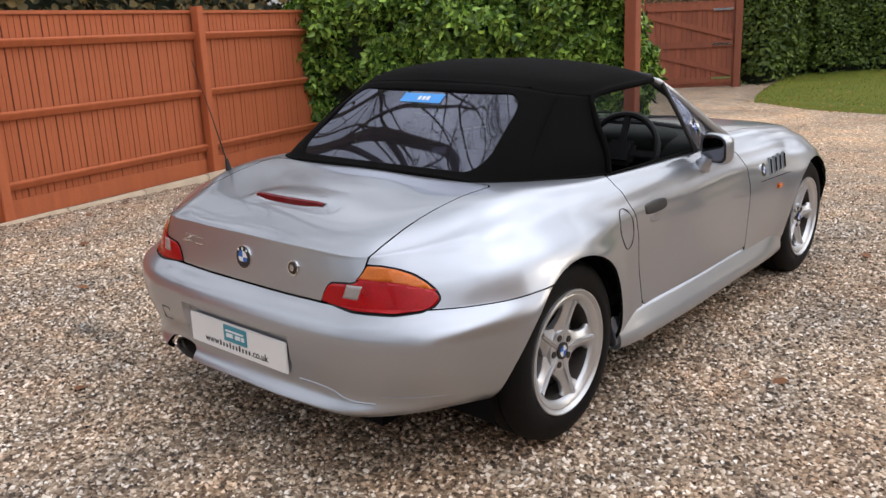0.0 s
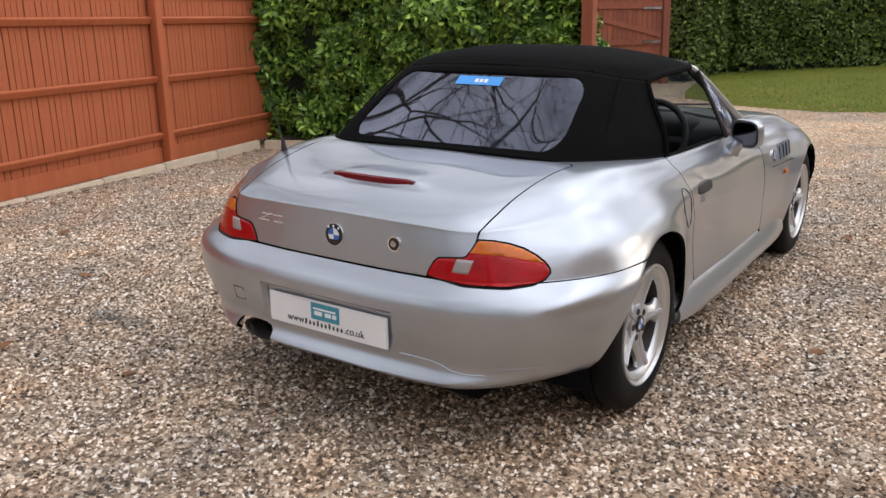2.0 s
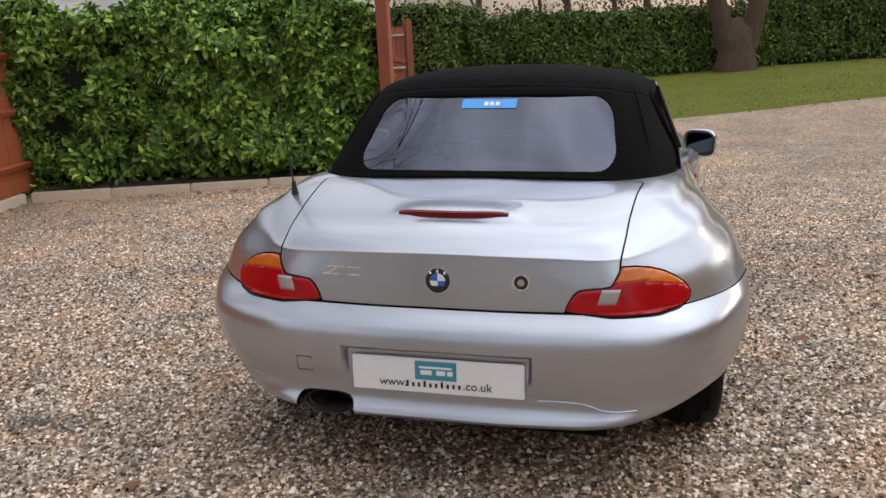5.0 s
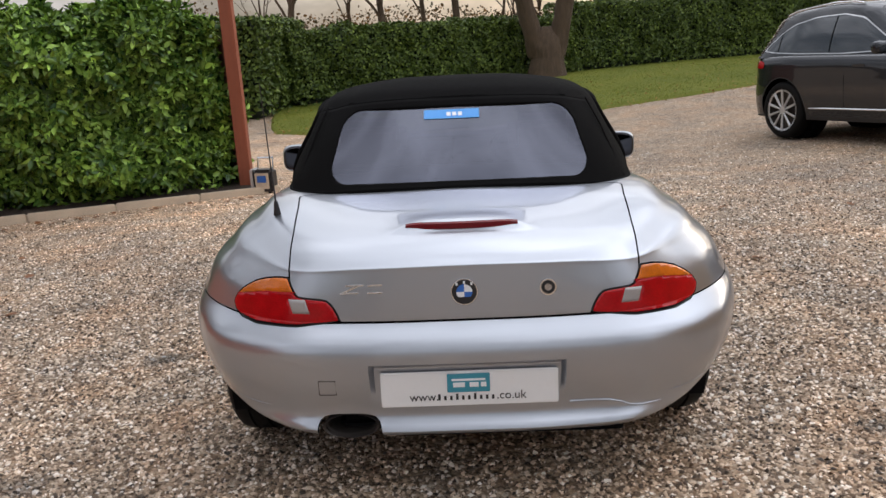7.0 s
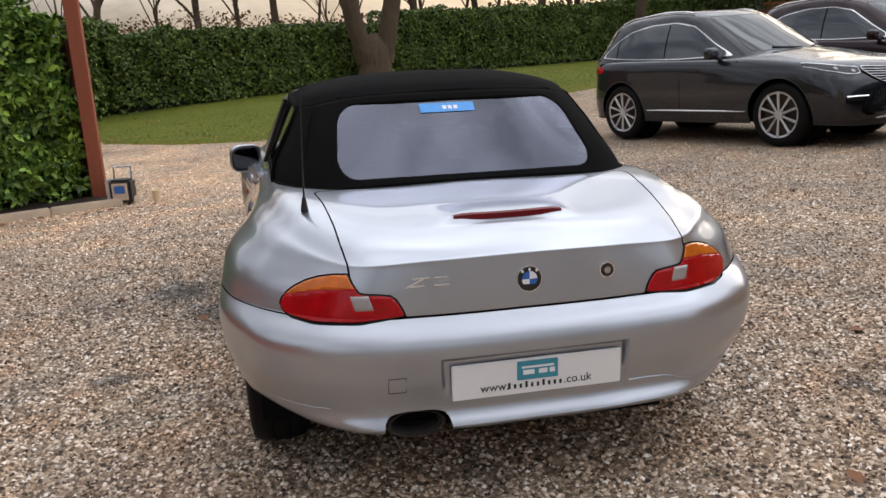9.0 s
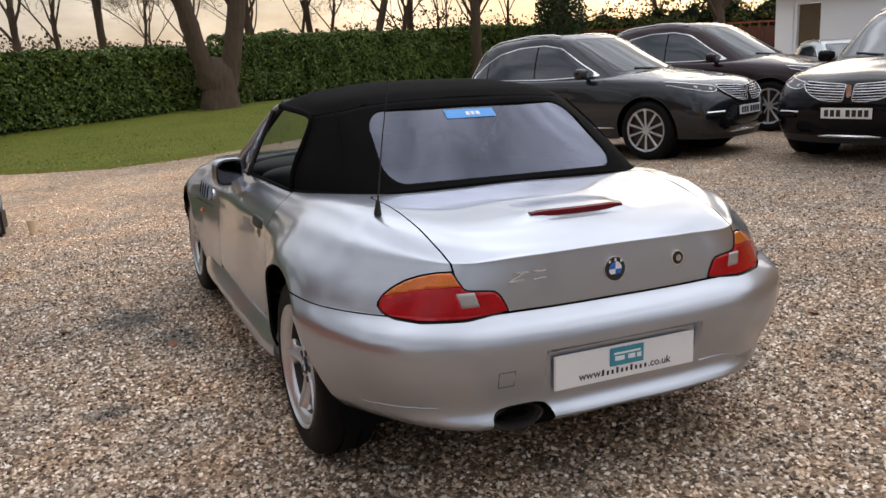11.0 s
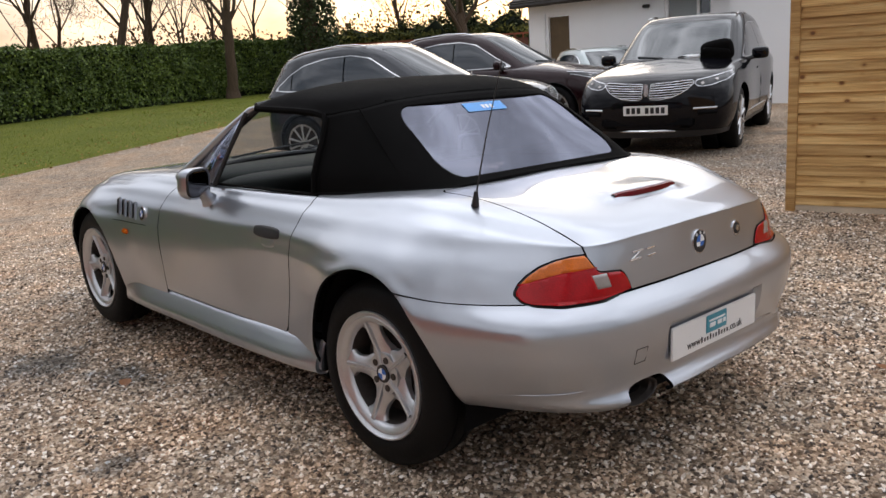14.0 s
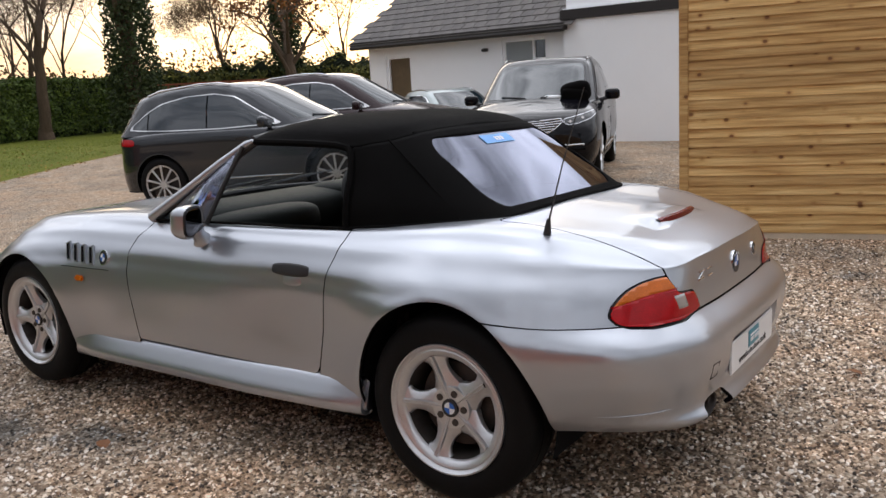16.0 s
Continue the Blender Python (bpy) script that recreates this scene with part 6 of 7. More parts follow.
    front = lambda p: np.minimum(np.minimum((p[:, 3] - 6.05) * 0.2, p[:, 2] - 1.095 * k[2]), 1.535 * k[2] - p[:, 2])
    back = lambda p: np.minimum(np.minimum((1.55 - p[:, 3]) * 0.3, p[:, 2] - 1.10 * k[2]), 1.46 * k[2] - p[:, 2])
    panes = lambda p: np.maximum(np.maximum(side(p) , front(p)), back(p))
    face = 3.60 * k[1]
    head = [(x * k[0], z * k[2]) for x, z in ((0.515, 0.800), (0.520, 0.856), (0.62, 0.872), (0.74, 0.902), (0.88, 0.945), (0.90, 0.925), (0.83, 0.838), (0.70, 0.792), (0.58, 0.778))]
    lampf = lambda p: np.where(p[:, 1] > 2.9 * k[1], inside(head, np.abs(p[:, 0]), p[:, 2]), -1.0)
    tail = [(x * k[0], z * k[2]) for x, z in ((0.2, 0.93), (0.2, 1.0), (0.7, 1.01), (0.89, 0.99), (0.90, 0.90), (0.7, 0.92))]
    tailf = lambda p: np.where(p[:, 1] < -0.35 * k[1], inside(tail, np.abs(p[:, 0]), p[:, 2]), -1.0)
    shellm = clip(body, arch)
    sheet("body", both(clip(clip(clip(shellm, lambda p: -clad(p)), lambda p: -lampf(p)), lambda p: -tailf(p))), paint, root, "glossy painted body")
    sheet("cladding", both(clip(shellm, clad)), BLACK_TRIM, root, "dark lower cladding")
    for turn in (lambda m: m, flip):
        lens = sheet("headlamp", turn(push(clip(body, lampf), 0.004)), HEADLAMP, root, "dark clear headlamp")
        sheet("lamp_strip", turn(push(clip(clip(body, lampf), lambda p: 0.007 - lampf(p)), 0.007)), DULL_CHROME, lens, "bright lamp edge")
        for x, z, r in ((0.62, 0.826, 0.026), (0.73, 0.846, 0.028)):
            q = body[0]
            at = q[np.argmin(np.where(q[:, 1] > 2.9 * k[1], np.hypot(q[:, 0] - x * k[0], q[:, 2] - z * k[2]), 9))][:3]
            sheet("projector", turn(push(clip(body, lambda p: r - np.sqrt(((p[:, :3] - at) ** 2).sum(1))), 0.009)), CLEAR_LENS, lens, "pale round projector")
        sheet("tail_lamp", turn(push(clip(body, tailf), 0.004)), RED_LENS, root, "red tail lamp")
        for lo, hi in ((-2, -0.18), (-0.16, 0.74), (0.76, 3)):
            sheet("side_window", turn(clip(clip(house, side), lambda p: np.minimum(p[:, 1] - lo, hi - p[:, 1]))), PRIVACY, root, "dark side window")
        sheet("window_trim", turn(push(clip(clip(house, lambda p: side(p) + 0.012), lambda p: -side(p)), 0.003)), CHROME, root, "bright window surround")
    sheet("roof", both(clip(house, lambda p: -panes(p) - 0.012)), paint, root, "painted roof and pillars")
    for fld in (front, back):
        sheet("screen_seal", both(clip(clip(house, lambda p: fld(p) + 0.012), lambda p: -fld(p))), BLACK_TRIM, root)
    sheet("windscreen", both(clip(house, front)), WINDSCREEN, root, "dark reflecting windscreen")
    sheet("rear_window", both(clip(house, back)), PRIVACY, root)
    part("underbody", bx((1.5 * k[0], 4.0 * k[1], 0.2 * k[2]), (0, 1.35 * k[1], 0.36 * k[2]), None, 0.03), VOID, root)
    for s in (1, -1):
        for z in (0.0, fy):
            w = new("wheel")
            w.parent, w.location = root, (0.80 * s * k[0], z, wz)
            pv, pf = lathe([(o * s, r) for o, r in ((-0.11, 0.25), (-0.10, wr - 0.02), (-0.06, wr), (0.07, wr), (0.105, wr - 0.025), (0.112, 0.30), (0.10, 0.265))], 40)
            sheet("tyre", (pv, pf if s > 0 else [q[::-1] for q in pf]), RUBBER, w, "black tyre", angle=50)
            pv, pf = lathe([(o * s, r) for o, r in ((0.10, 0.267), (0.108, 0.263), (0.09, 0.25), (0.03, 0.242), (-0.02, 0.0))], 40)
            sheet("rim", (pv, pf if s > 0 else [q[::-1] for q in pf]), IRON, w, "shadowed rim barrel")
            bm = bmesh.new()
            cyl(bm, 0.270, 0.246, (0.108 * s, 0, 0), (0.100 * s, 0, 0), 40, False)
            part("rim_edge", bm, ALLOY, w)
            for i in range(10):
                a, b = 2 * math.pi * (i // 2) / 5 + (0.30 if i % 2 else -0.30), 0.03 if i % 2 else -0.03
                part("spoke", cyl(bmesh.new(), 0.013, 0.018, (0.098 * s, 0.05 * math.cos(a), 0.05 * math.sin(a)), (0.104 * s, 0.254 * math.cos(a + b), 0.254 * math.sin(a + b)), 6), ALLOY, w)
            part("hub", cyl(bmesh.new(), 0.06, 0.05, (0.06 * s, 0, 0), (0.104 * s, 0, 0), 20), ALLOY, w)
            part("arch_lining", cyl(bmesh.new(), wr + 0.04, wr + 0.04, (-0.30 * s, 0, 0.0), (-0.12 * s, 0, 0.0), 32), VOID, w)
        mi = part("door_mirror", pebble((0.105, 0.065, 0.075), (0.99 * s * k[0], 1.74 * k[1], 1.09 * k[2]), None, None, 0.6), paint, root, "painted door mirror")
        part("mirror_arm", tube([(0.83 * s * k[0], 1.76 * k[1], 1.02 * k[2]), (0.95 * s * k[0], 1.75 * k[1], 1.05 * k[2])], 0.028, 8), BLACK_TRIM, mi)
        part("roof_rail", tube([(0.60 * s * k[0], y * k[1], z * k[2]) for y, z in ((-0.25, 1.55), (-0.05, 1.60), (0.6, 1.645), (0.95, 1.63), (1.1, 1.60))], 0.012, 8), CHROME, root, "bright roof rail")
        part("sill_strip", tube([(0.905 * s * k[0], y * k[1], 0.40 * k[2]) for y in (0.5, 1.2, 2.2)], 0.012, 6), CHROME, root, "bright sill strip")
        for y in (0.45, 1.35):
            part("door_handle", bx((0.03, 0.2, 0.03), (0.915 * s * k[0], y * k[1], 0.90 * k[2]), None, 0.01), paint, root)
        for y in (0.28, 1.12, 2.05):
            part("door_gap", tube([(table(z, [(0.40, 0.906), (0.5, 0.918), (0.78, 0.93), (1.0, 0.888)]) * s * k[0], (y + (0.25 * (0.8 - z) if y == 0.28 else 0)) * k[1], z * k[2]) for z in (0.42, 0.55, 0.7, 0.85, 1.0)], 0.004, 4), VOID, root)
        # split grille: bright slats in a dark mouth
        def gx(x, z=0.6):
            q = body[0]
            d = np.where(q[:, 1] > 2.5 * k[1], np.hypot(q[:, 0] - x * k[0], q[:, 2] - z * k[2]), 9)
            return float(q[np.argmin(d), 1]) + 0.004
        turn = (lambda m: m) if s > 0 else flip
        wingp = [(x * k[0], z * k[2]) for x, z in ((0.040, 0.655), (0.040, 0.825), (0.25, 0.838), (0.49, 0.855), (0.515, 0.815), (0.43, 0.735), (0.30, 0.675), (0.16, 0.655))]
        wf2 = lambda p: np.where(p[:, 1] > 2.9 * k[1], inside(wingp, np.abs(p[:, 0]), p[:, 2]), -1.0)
        mouth = clip(body, wf2)
        sheet("grille_mouth", turn(push(mouth, 0.006)), VOID, root, "dark grille mouth")
        sheet("grille_frame", turn(push(clip(mouth, lambda p: 0.008 - wf2(p)), 0.02)), DULL_CHROME, root, "bright grille surround", 0.012)
        for j in range(6):
            line = lambda p: p[:, 2] / k[2] - (0.676 + 0.0255 * j) - 0.06 * np.abs(p[:, 0] / k[0]) ** 1.5
            bar = clip(clip(mouth, lambda p: line(p) + 0.0048), lambda p: 0.0048 - line(p))
            if len(bar[1]):
                sheet("grille_slat", turn(push(bar, 0.018)), DULL_CHROME, root, "bright grille slat", 0.01)
        part("fog_recess", tube([(s * x * k[0], gx(x, 0.50) - 0.012, 0.505 * k[2]) for x in (0.56, 0.66, 0.76)], 0.03, 8), VOID, root, "dark lower recess")
        part("fog_trim", tube([(s * x * k[0], gx(x, 0.55) + 0.002, 0.55 * k[2]) for x in (0.52, 0.64, 0.76)], 0.013, 6), CHROME, root, "bright lower strip")
        part("wiper", tube([(s * 0.1 * k[0], 2.40 * k[1], 1.10 * k[2]), (s * 0.45 * k[0], 2.24 * k[1], 1.125 * k[2])], 0.01, 5), BLACK_TRIM, root)
    part("grille_badge", bx((0.05, 0.03, 0.15), (0, gx(0, 0.755) + 0.01, 0.765 * k[2]), None, 0.012), CHROME, root, "upright bright emblem")
    part("lower_mouth", bx((1.1, 0.06, 0.13), (0, 3.585 * k[1], 0.40 * k[2]), None, 0.03), VOID, root)
    part("skid_trim", tube([(x * k[0], (3.60 - 0.24 * abs(x / 0.75) ** 2) * k[1], 0.30 * k[2]) for x in np.linspace(-0.62, 0.62, 9)], 0.016, 6), CHROME, root)
    pl = part("number_plate", bx((0.52, 0.012, 0.112), (0, 3.668 * k[1], 0.545 * k[2]), None, 0.003), WHITE_PLASTIC, root, "pale number plate with dark bars")
    for j in range(7):
        part("plate_bar", bx((0.042, 0.004, 0.07), (-0.205 + 0.062 * j + 0.035 * (j > 3), 3.676 * k[1], 0.545 * k[2])), INK, pl)
    return root


def placed(x, y, turn):
    """Rear axle at x, y; the car leans with the ground under both axles."""
    c, sn = math.cos(radians(turn)), math.sin(radians(turn))
    rear, nose = gz(x, y), gz(x - SUV_WB * sn, y + SUV_WB * c)
    return Matrix.Translation((x, y, rear - 0.005)) @ Matrix.Rotation(radians(turn), 4, "Z") @ Matrix.Rotation(math.atan2(nose - rear, SUV_WB), 4, "X")


suv("graphite_suv", "graphite grey family SUV parked on the gravel", GREY_PAINT, placed(5.16, 8.52, 199.5), (0.98, 0.95, 1.02))
suv("maroon_suv", "dark maroon family SUV parked behind the grey one", MAROON_PAINT, placed(8.26, 9.62, 200.2), (0.99, 0.95, 1.04))
suv("black_suv", "black family SUV facing the yard with bright grille", BLACK_PAINT, placed(9.57, 4.89, 109.8), (1.02, 1.02, 1.02))
ON_BONNET = placed(9.57, 4.89, 109.8) @ Matrix.Scale(0.927, 4)
suv("pale_hatchback", "pale grey-green small car parked by the house", PALE_PAINT, placed(12.2, 9.2, 150), (0.87, 0.81, 0.79))

bag = thing("black_bag", "slouching black fabric bag on the car bonnet", "bag", ON_BONNET @ Matrix.Translation((-0.60, 2.46, 1.115)) @ Matrix.Rotation(radians(8), 4, "Z"))
part("bag_body", pebble((0.22, 0.13, 0.155), (0, 0, 0.145), None, Matrix.Rotation(radians(9), 4, "Y"), 0.6), FABRIC, bag, "slack black fabric")
part("flap", pebble((0.20, 0.06, 0.10), (0.02, 0.10, 0.10), None, Matrix.Rotation(radians(-6), 4, "Y"), 0.6), FABRIC, bag, "hanging black flap")
rag = thing("folded_cloth", "folded white and pink cloth on the car bonnet", "cloth", ON_BONNET @ Matrix.Translation((-0.27, 2.52, 1.165)) @ Matrix.Rotation(radians(5), 4, "Z"))
part("white_fold", pebble((0.15, 0.09, 0.035), (0, 0, 0.035), None, None, 0.6), PRINT_WHITE, rag)
part("pink_edge", pebble((0.152, 0.085, 0.012), (0.004, -0.004, 0.012), None, None, 0.6), mat("pink_cloth", (0.5, 0.12, 0.12), 0.8, 0, 0.1, 9, 90), rag, "pink edge")

# ---- house ----
HX = 15.0
house = thing("house", "low white-rendered bungalow with grey tiled roof", "house", Matrix.Translation((13.88, -0.14, -0.10)) @ Matrix.Scale(0.935, 4))


def wall_with_holes(y0, y1, z1, t, holes, x0=0.0):
    """A wall along y, cut into blocks round rectangular holes (y0, y1, z0, z1)."""
    bm = bmesh.new()
    ys = sorted({y0, y1, *[h[0] for h in holes], *[h[1] for h in holes]})
    for a, b in zip(ys, ys[1:]):
        zs, z = [], 0.0
        for h in sorted([h for h in holes if h[0] < b - 1e-6 and h[1] > a + 1e-6], key=lambda h: h[2]):
            zs.append((z, h[2]))
            z = h[3]
        zs.append((z, z1))
        for p, q in zs:
            if q - p > 1e-4:
                box(bm, (t, b - a, q - p), (x0 + t / 2, (a + b) / 2, (p + q) / 2))
    bmesh.ops.remove_doubles(bm, verts=bm.verts, dist=0.0005)
    return bm


part("wall", wall_with_holes(7.4, 13.3, 2.75, 0.3, [(11.9, 12.75, 0.0, 2.42), (7.95, 9.15, 1.1, 2.55)]), WHITE_WALL, house, "white rendered wall")
part("side_wall", bx((7, 0.3, 2.75), (3.802, 13.15, 1.375)), WHITE_WALL, house)
part("side_wall", bx((7, 0.3, 2.75), (3.802, 7.55, 1.375)), WHITE_WALL, house)
part("extension_wall", bx((0.3, 6.2, 3.1), (-0.05, 4.3, 1.55)), WHITE_WALL, house, "taller white gable wall")
part("extension_side", bx((6.0, 0.3, 3.1), (3.1, 7.24, 1.55)), WHITE_WALL, house)
fs = part("fascia", bx((0.06, 6.3, 0.22), (-0.24, 4.3, 2.96), None, 0.01), FASCIA, house, "dark fascia board")
part("upper_wall", bx((0.3, 6.2, 0.8), (0.12, 4.3, 3.4)), WHITE_WALL, house)
part("gutter", tube([(-0.38, 7.3, 2.66), (-0.38, 10, 2.66), (-0.38, 13.6, 2.66)], 0.06, 8), FASCIA, house, "dark gutter")
part("soffit", bx((0.5, 6.3, 0.16), (-0.15, 10.45, 2.72)), FASCIA, house)
door_w = part("door_frame", wall_with_holes(11.9, 12.75, 2.42, 0.12, [(11.98, 12.67, 0.02, 2.34)], 0.05), WHITE_WALL, house)
part("door_leaf", bx((0.05, 0.69, 2.3), (0.14, 12.325, 1.17), None, 0.01), mat("brown_door", (0.12, 0.08, 0.04), 0.5, 0, 0.2, 4, 40), house, "brown glazed door")
wf_ = part("window_frame", wall_with_holes(7.95, 9.15, 2.55, 0.1, [(8.35, 9.09, 1.16, 2.49), (8.01, 8.29, 1.16, 1.6), (8.01, 8.29, 1.66, 2.02), (8.01, 8.29, 2.08, 2.49)], 0.06), WHITE_WALL, house, "white window frame")
for a, b, c, d in ((8.35, 9.09, 1.16, 2.49), (8.01, 8.29, 1.16, 1.6), (8.01, 8.29, 1.66, 2.02), (8.01, 8.29, 2.08, 2.49)):
    part("pane", bx((0.02, b - a, d - c), (0.12, (a + b) / 2, (c + d) / 2)), PRIVACY if b - a < 0.5 else mat("blind", (0.30, 0.33, 0.34), 0.5, 0, 0.05, 3, 40), wf_)
part("security_lamp", bx((0.12, 0.16, 0.08), (-0.06, 9.6, 2.35), None, 0.02), FASCIA, house, "small wall lamp")
slope = math.atan2(2.0, 3.6)
first = None
TW, TH = 0.33, 0.34
rows_t = 11
deck = part("roof_deck", bx((4.3, 6.5, 0.04), (1.7, 10.45, 3.74), Matrix.Rotation(-slope, 4, "Y")), FASCIA, house, "roof slope")
for r in range(rows_t):
    for c in range(20):
        x = -0.42 + r * TH * math.cos(slope)
        z = 2.74 + r * TH * math.sin(slope)
        if first is None:
            tb = bx((0.40, TW - 0.012, 0.022), (0.2, 0, 0.012), None, 0.006)
            for vtx in tb.verts:
                vtx.co.z += 0.02 * math.cos(vtx.co.y / TW * 2 * math.pi)
            first = part("tile", tb, ROOF_TILE, house)
            o = first
        else:
            o = new("tile", first.data)
            o.parent = house
        o.location, o.rotation_euler = (x, 7.25 + TW * (c + 0.5 * (r % 2)), z), (0, -slope + 0.05, 0)

# low timber fence beyond the cars
lf = thing("low_fence", "dark brown board fence behind the parked cars", "fence", Matrix.Translation((18.2, 27.1, 0.26)) @ Matrix.Rotation(math.atan2(-9.0, 8.4), 4, "Z") @ Matrix.Scale(0.66, 4))
for i in range(62):
    part("board", bx((0.19, 0.02, 2.4), (0.2 * i + 0.1, 0.004 * (i % 2), 1.20), None, 0.003), DARK_TIMBER, lf) if i == 0 else None
    if i:
        o = new("board", lf.children[0].data)
        o.parent, o.location = lf, (0.2 * i, 0.003 * (i % 2), 0)
part("rail", bx((12.5, 0.05, 0.09), (6.2, -0.04, 1.5), None, 0.004), DARK_TIMBER, lf)
part("top_rail", bx((12.5, 0.05, 0.10), (6.2, 0, 2.66), None, 0.004), POST_TIMBER, lf, "reddish trellis rail")
for i in range(25):
    part("trellis_slat", bx((0.09, 0.04, 0.30), (0.1 + 0.5 * i, 0.005, 2.5), None, 0.004), POST_TIMBER, lf)


hedge("bush_row", "uneven green and brown bushes behind the board fence", (18.8, 30.4), (29.2, 20.6), 1.8, 2.5, 0.15, 260, leaf_mat("bush_leaf", (0.03, 0.05, 0.012), (0.17, 0.16, 0.035), 0.7), 19, 0.75)


hedge("overgrown_hedge", "overgrown brown and green hedge behind the timber fence", (fence_x(-4.5) - 1.0, -4.5), (fence_x(6.0) - 1.0, 6.0), 1.6, 2.9, 0.12, 220, leaf_mat("bramble_leaf", (0.03, 0.03, 0.012), (0.17, 0.12, 0.045), 0.7), 23, 0.4)

# ---- trees ----
def tree(name, label, at, height, girth, seed, fork=0.35, spread=0.6, levels=4, leaves=0, leaf_mat_=None, lsize=0.12, stems=1, ivy=0, scale=1.0, fine=0):
    rnd = random.Random(seed)
    root = thing(name, label, "tree", Matrix.Translation((at[0], at[1], gz(*at) + 0.02)) @ Matrix.Scale(scale, 4))
    trunk, limbs, tips = bmesh.new(), bmesh.new(), []

    def limb(bm, p, d, length, r0, r1, seg, bend):
        pts, rad = [p.copy()], [r0]
        for i in range(seg):
            d = (d + Vector((rnd.gauss(0, bend), rnd.gauss(0, bend), rnd.gauss(0, bend * 0.5) + 0.02))).normalized()
            p = p + d * length / seg
            pts.append(p.copy())
            rad.append(r0 + (r1 - r0) * (i + 1) / seg)
        n = 9 if r0 > 0.1 else 5 if r0 > 0.02 else 3
        t = tube(pts, rad, n)
        me = bpy.data.meshes.new("tmp")
        t.to_mesh(me)
        t.free()
        bm.from_mesh(me)
        bpy.data.meshes.remove(me)
        return pts, d

    def grow(p, d, length, r, lev):
        pts, d2 = limb(limbs, p, d, length, r, r * 0.45, 4, 0.13)
        if lev <= 0:
            tips.extend(pts[1:])
            return
        for i in range(3 if lev > 1 else 4):
            q = pts[rnd.choice((2, 3, 4, 4))] if i else pts[-1]
            nd = (d2 + Vector((rnd.gauss(0, spread), rnd.gauss(0, spread), rnd.gauss(0.12, spread * 0.5)))).normalized()
            grow(q, nd, length * rnd.uniform(0.55, 0.8), r * 0.45, lev - 1)

    for s in range(stems):
        lean = Vector((rnd.gauss(0, 0.22), rnd.gauss(0, 0.22), 1)) if stems > 1 else Vector((rnd.gauss(0, 0.05), rnd.gauss(0, 0.05), 1))
        if stems == 2:
            lean = Vector(((-0.22, 0.0, 1), (0.27, 0.05, 1))[s])
        g = girth * (0.60 if stems > 1 else 1)
        base = Vector((lean.x * girth * 0.9, lean.y * girth, -0.05)) if stems != 2 else Vector(((-0.34, 0.0, 0.8), (0.32, 0.0, 0.8))[s])
        pts, d = limb(trunk, base, lean.normalized(), height * fork, g, g * 0.72, 6, 0.05)
        for i in range(5):
            q = pts[-1 - (i % 3)] if i else pts[-1]
            a = 2 * math.pi * i / 5 + rnd.random()
            nd = Vector((math.cos(a) * spread, math.sin(a) * spread, 1.0 if i else 1.6)).normalized()
            grow(q, nd, height * rnd.uniform(0.22, 0.32), g * (0.6 if i == 0 else 0.36), levels - 1)
    # flare at the foot, and a stout bole below a low fork
    cyl(trunk, girth * (1.5 if stems == 1 else 1.25), girth * 0.97, (0, 0, -0.1), (0, 0, 0.7), 11, False)
    if stems == 2:
        bole = tube([(0, 0, 0.5), (0, 0, 1.05), (0, 0, 1.45), (0, 0, 1.8)], [girth * 0.97, girth * 0.90, girth * 0.70, girth * 0.25], 13)
        for v in bole.verts:
            v.co.x *= 1 + 0.22 * max(0, v.co.z - 0.5)
        me = bpy.data.meshes.new("tmp")
        bole.to_mesh(me)
        trunk.from_mesh(me)
        bpy.data.meshes.remove(me)
    if girth > 0.4:
        bmesh.ops.subdivide_edges(trunk, edges=trunk.edges, cuts=2, use_grid_fill=True)
        for v in trunk.verts:
            out = Vector((v.co.x, v.co.y, 0)).normalized()
            v.co += out * 0.09 * girth * (noise.noise(v.co * 2.2) + 0.7 * noise.noise(Vector((v.co.x * 7, v.co.y * 7, v.co.z * 1.5))))
    part("trunk", trunk, BARK, root, "rough grey-brown trunk", 60)
    part("limb_mass", limbs, BARK, root, "", 60)["kind"] = "stuff"
    r = np.random.default_rng(seed)
    if fine and tips:
        tp = np.array([tuple(t) for t in tips])
        pos = tp[r.integers(0, len(tp), fine)] + r.normal(size=(fine, 3)) * 0.28
        scatter_mesh("twig_haze", [(-0.035, 0, 0), (0.035, 0, 0), (0.02, 1, 0.1), (-0.02, 1, 0.1)], [(0, 1, 2, 3)], rand_mats(r, pos, lsize * (0.6 + 0.9 * r.random(fine))), leaf_mat_, root)["kind"] = "stuff"
    if leaves and tips:
        tp = np.array([tuple(t) for t in tips])
        pos = tp[r.integers(0, len(tp), leaves)] + r.normal(size=(leaves, 3)) * 0.16
        scatter_mesh("crown", LEAF, LEAF_F, rand_mats(r, pos, lsize * (0.6 + 0.8 * r.random(leaves))), leaf_mat_, root)["kind"] = "stuff"
    if ivy:
        h = r.random(ivy) * height * 0.75
        a = r.random(ivy) * 2 * math.pi
        rr = girth * (1.3 + 1.6 * r.random(ivy)) * (1 - 0.4 * h / height)
        scatter_mesh("ivy", LEAF, LEAF_F, rand_mats(r, np.c_[rr * np.cos(a), rr * np.sin(a), h], 0.16 * (0.6 + 0.8 * r.random(ivy)), 1), IVY, root)["kind"] = "stuff"
    return root


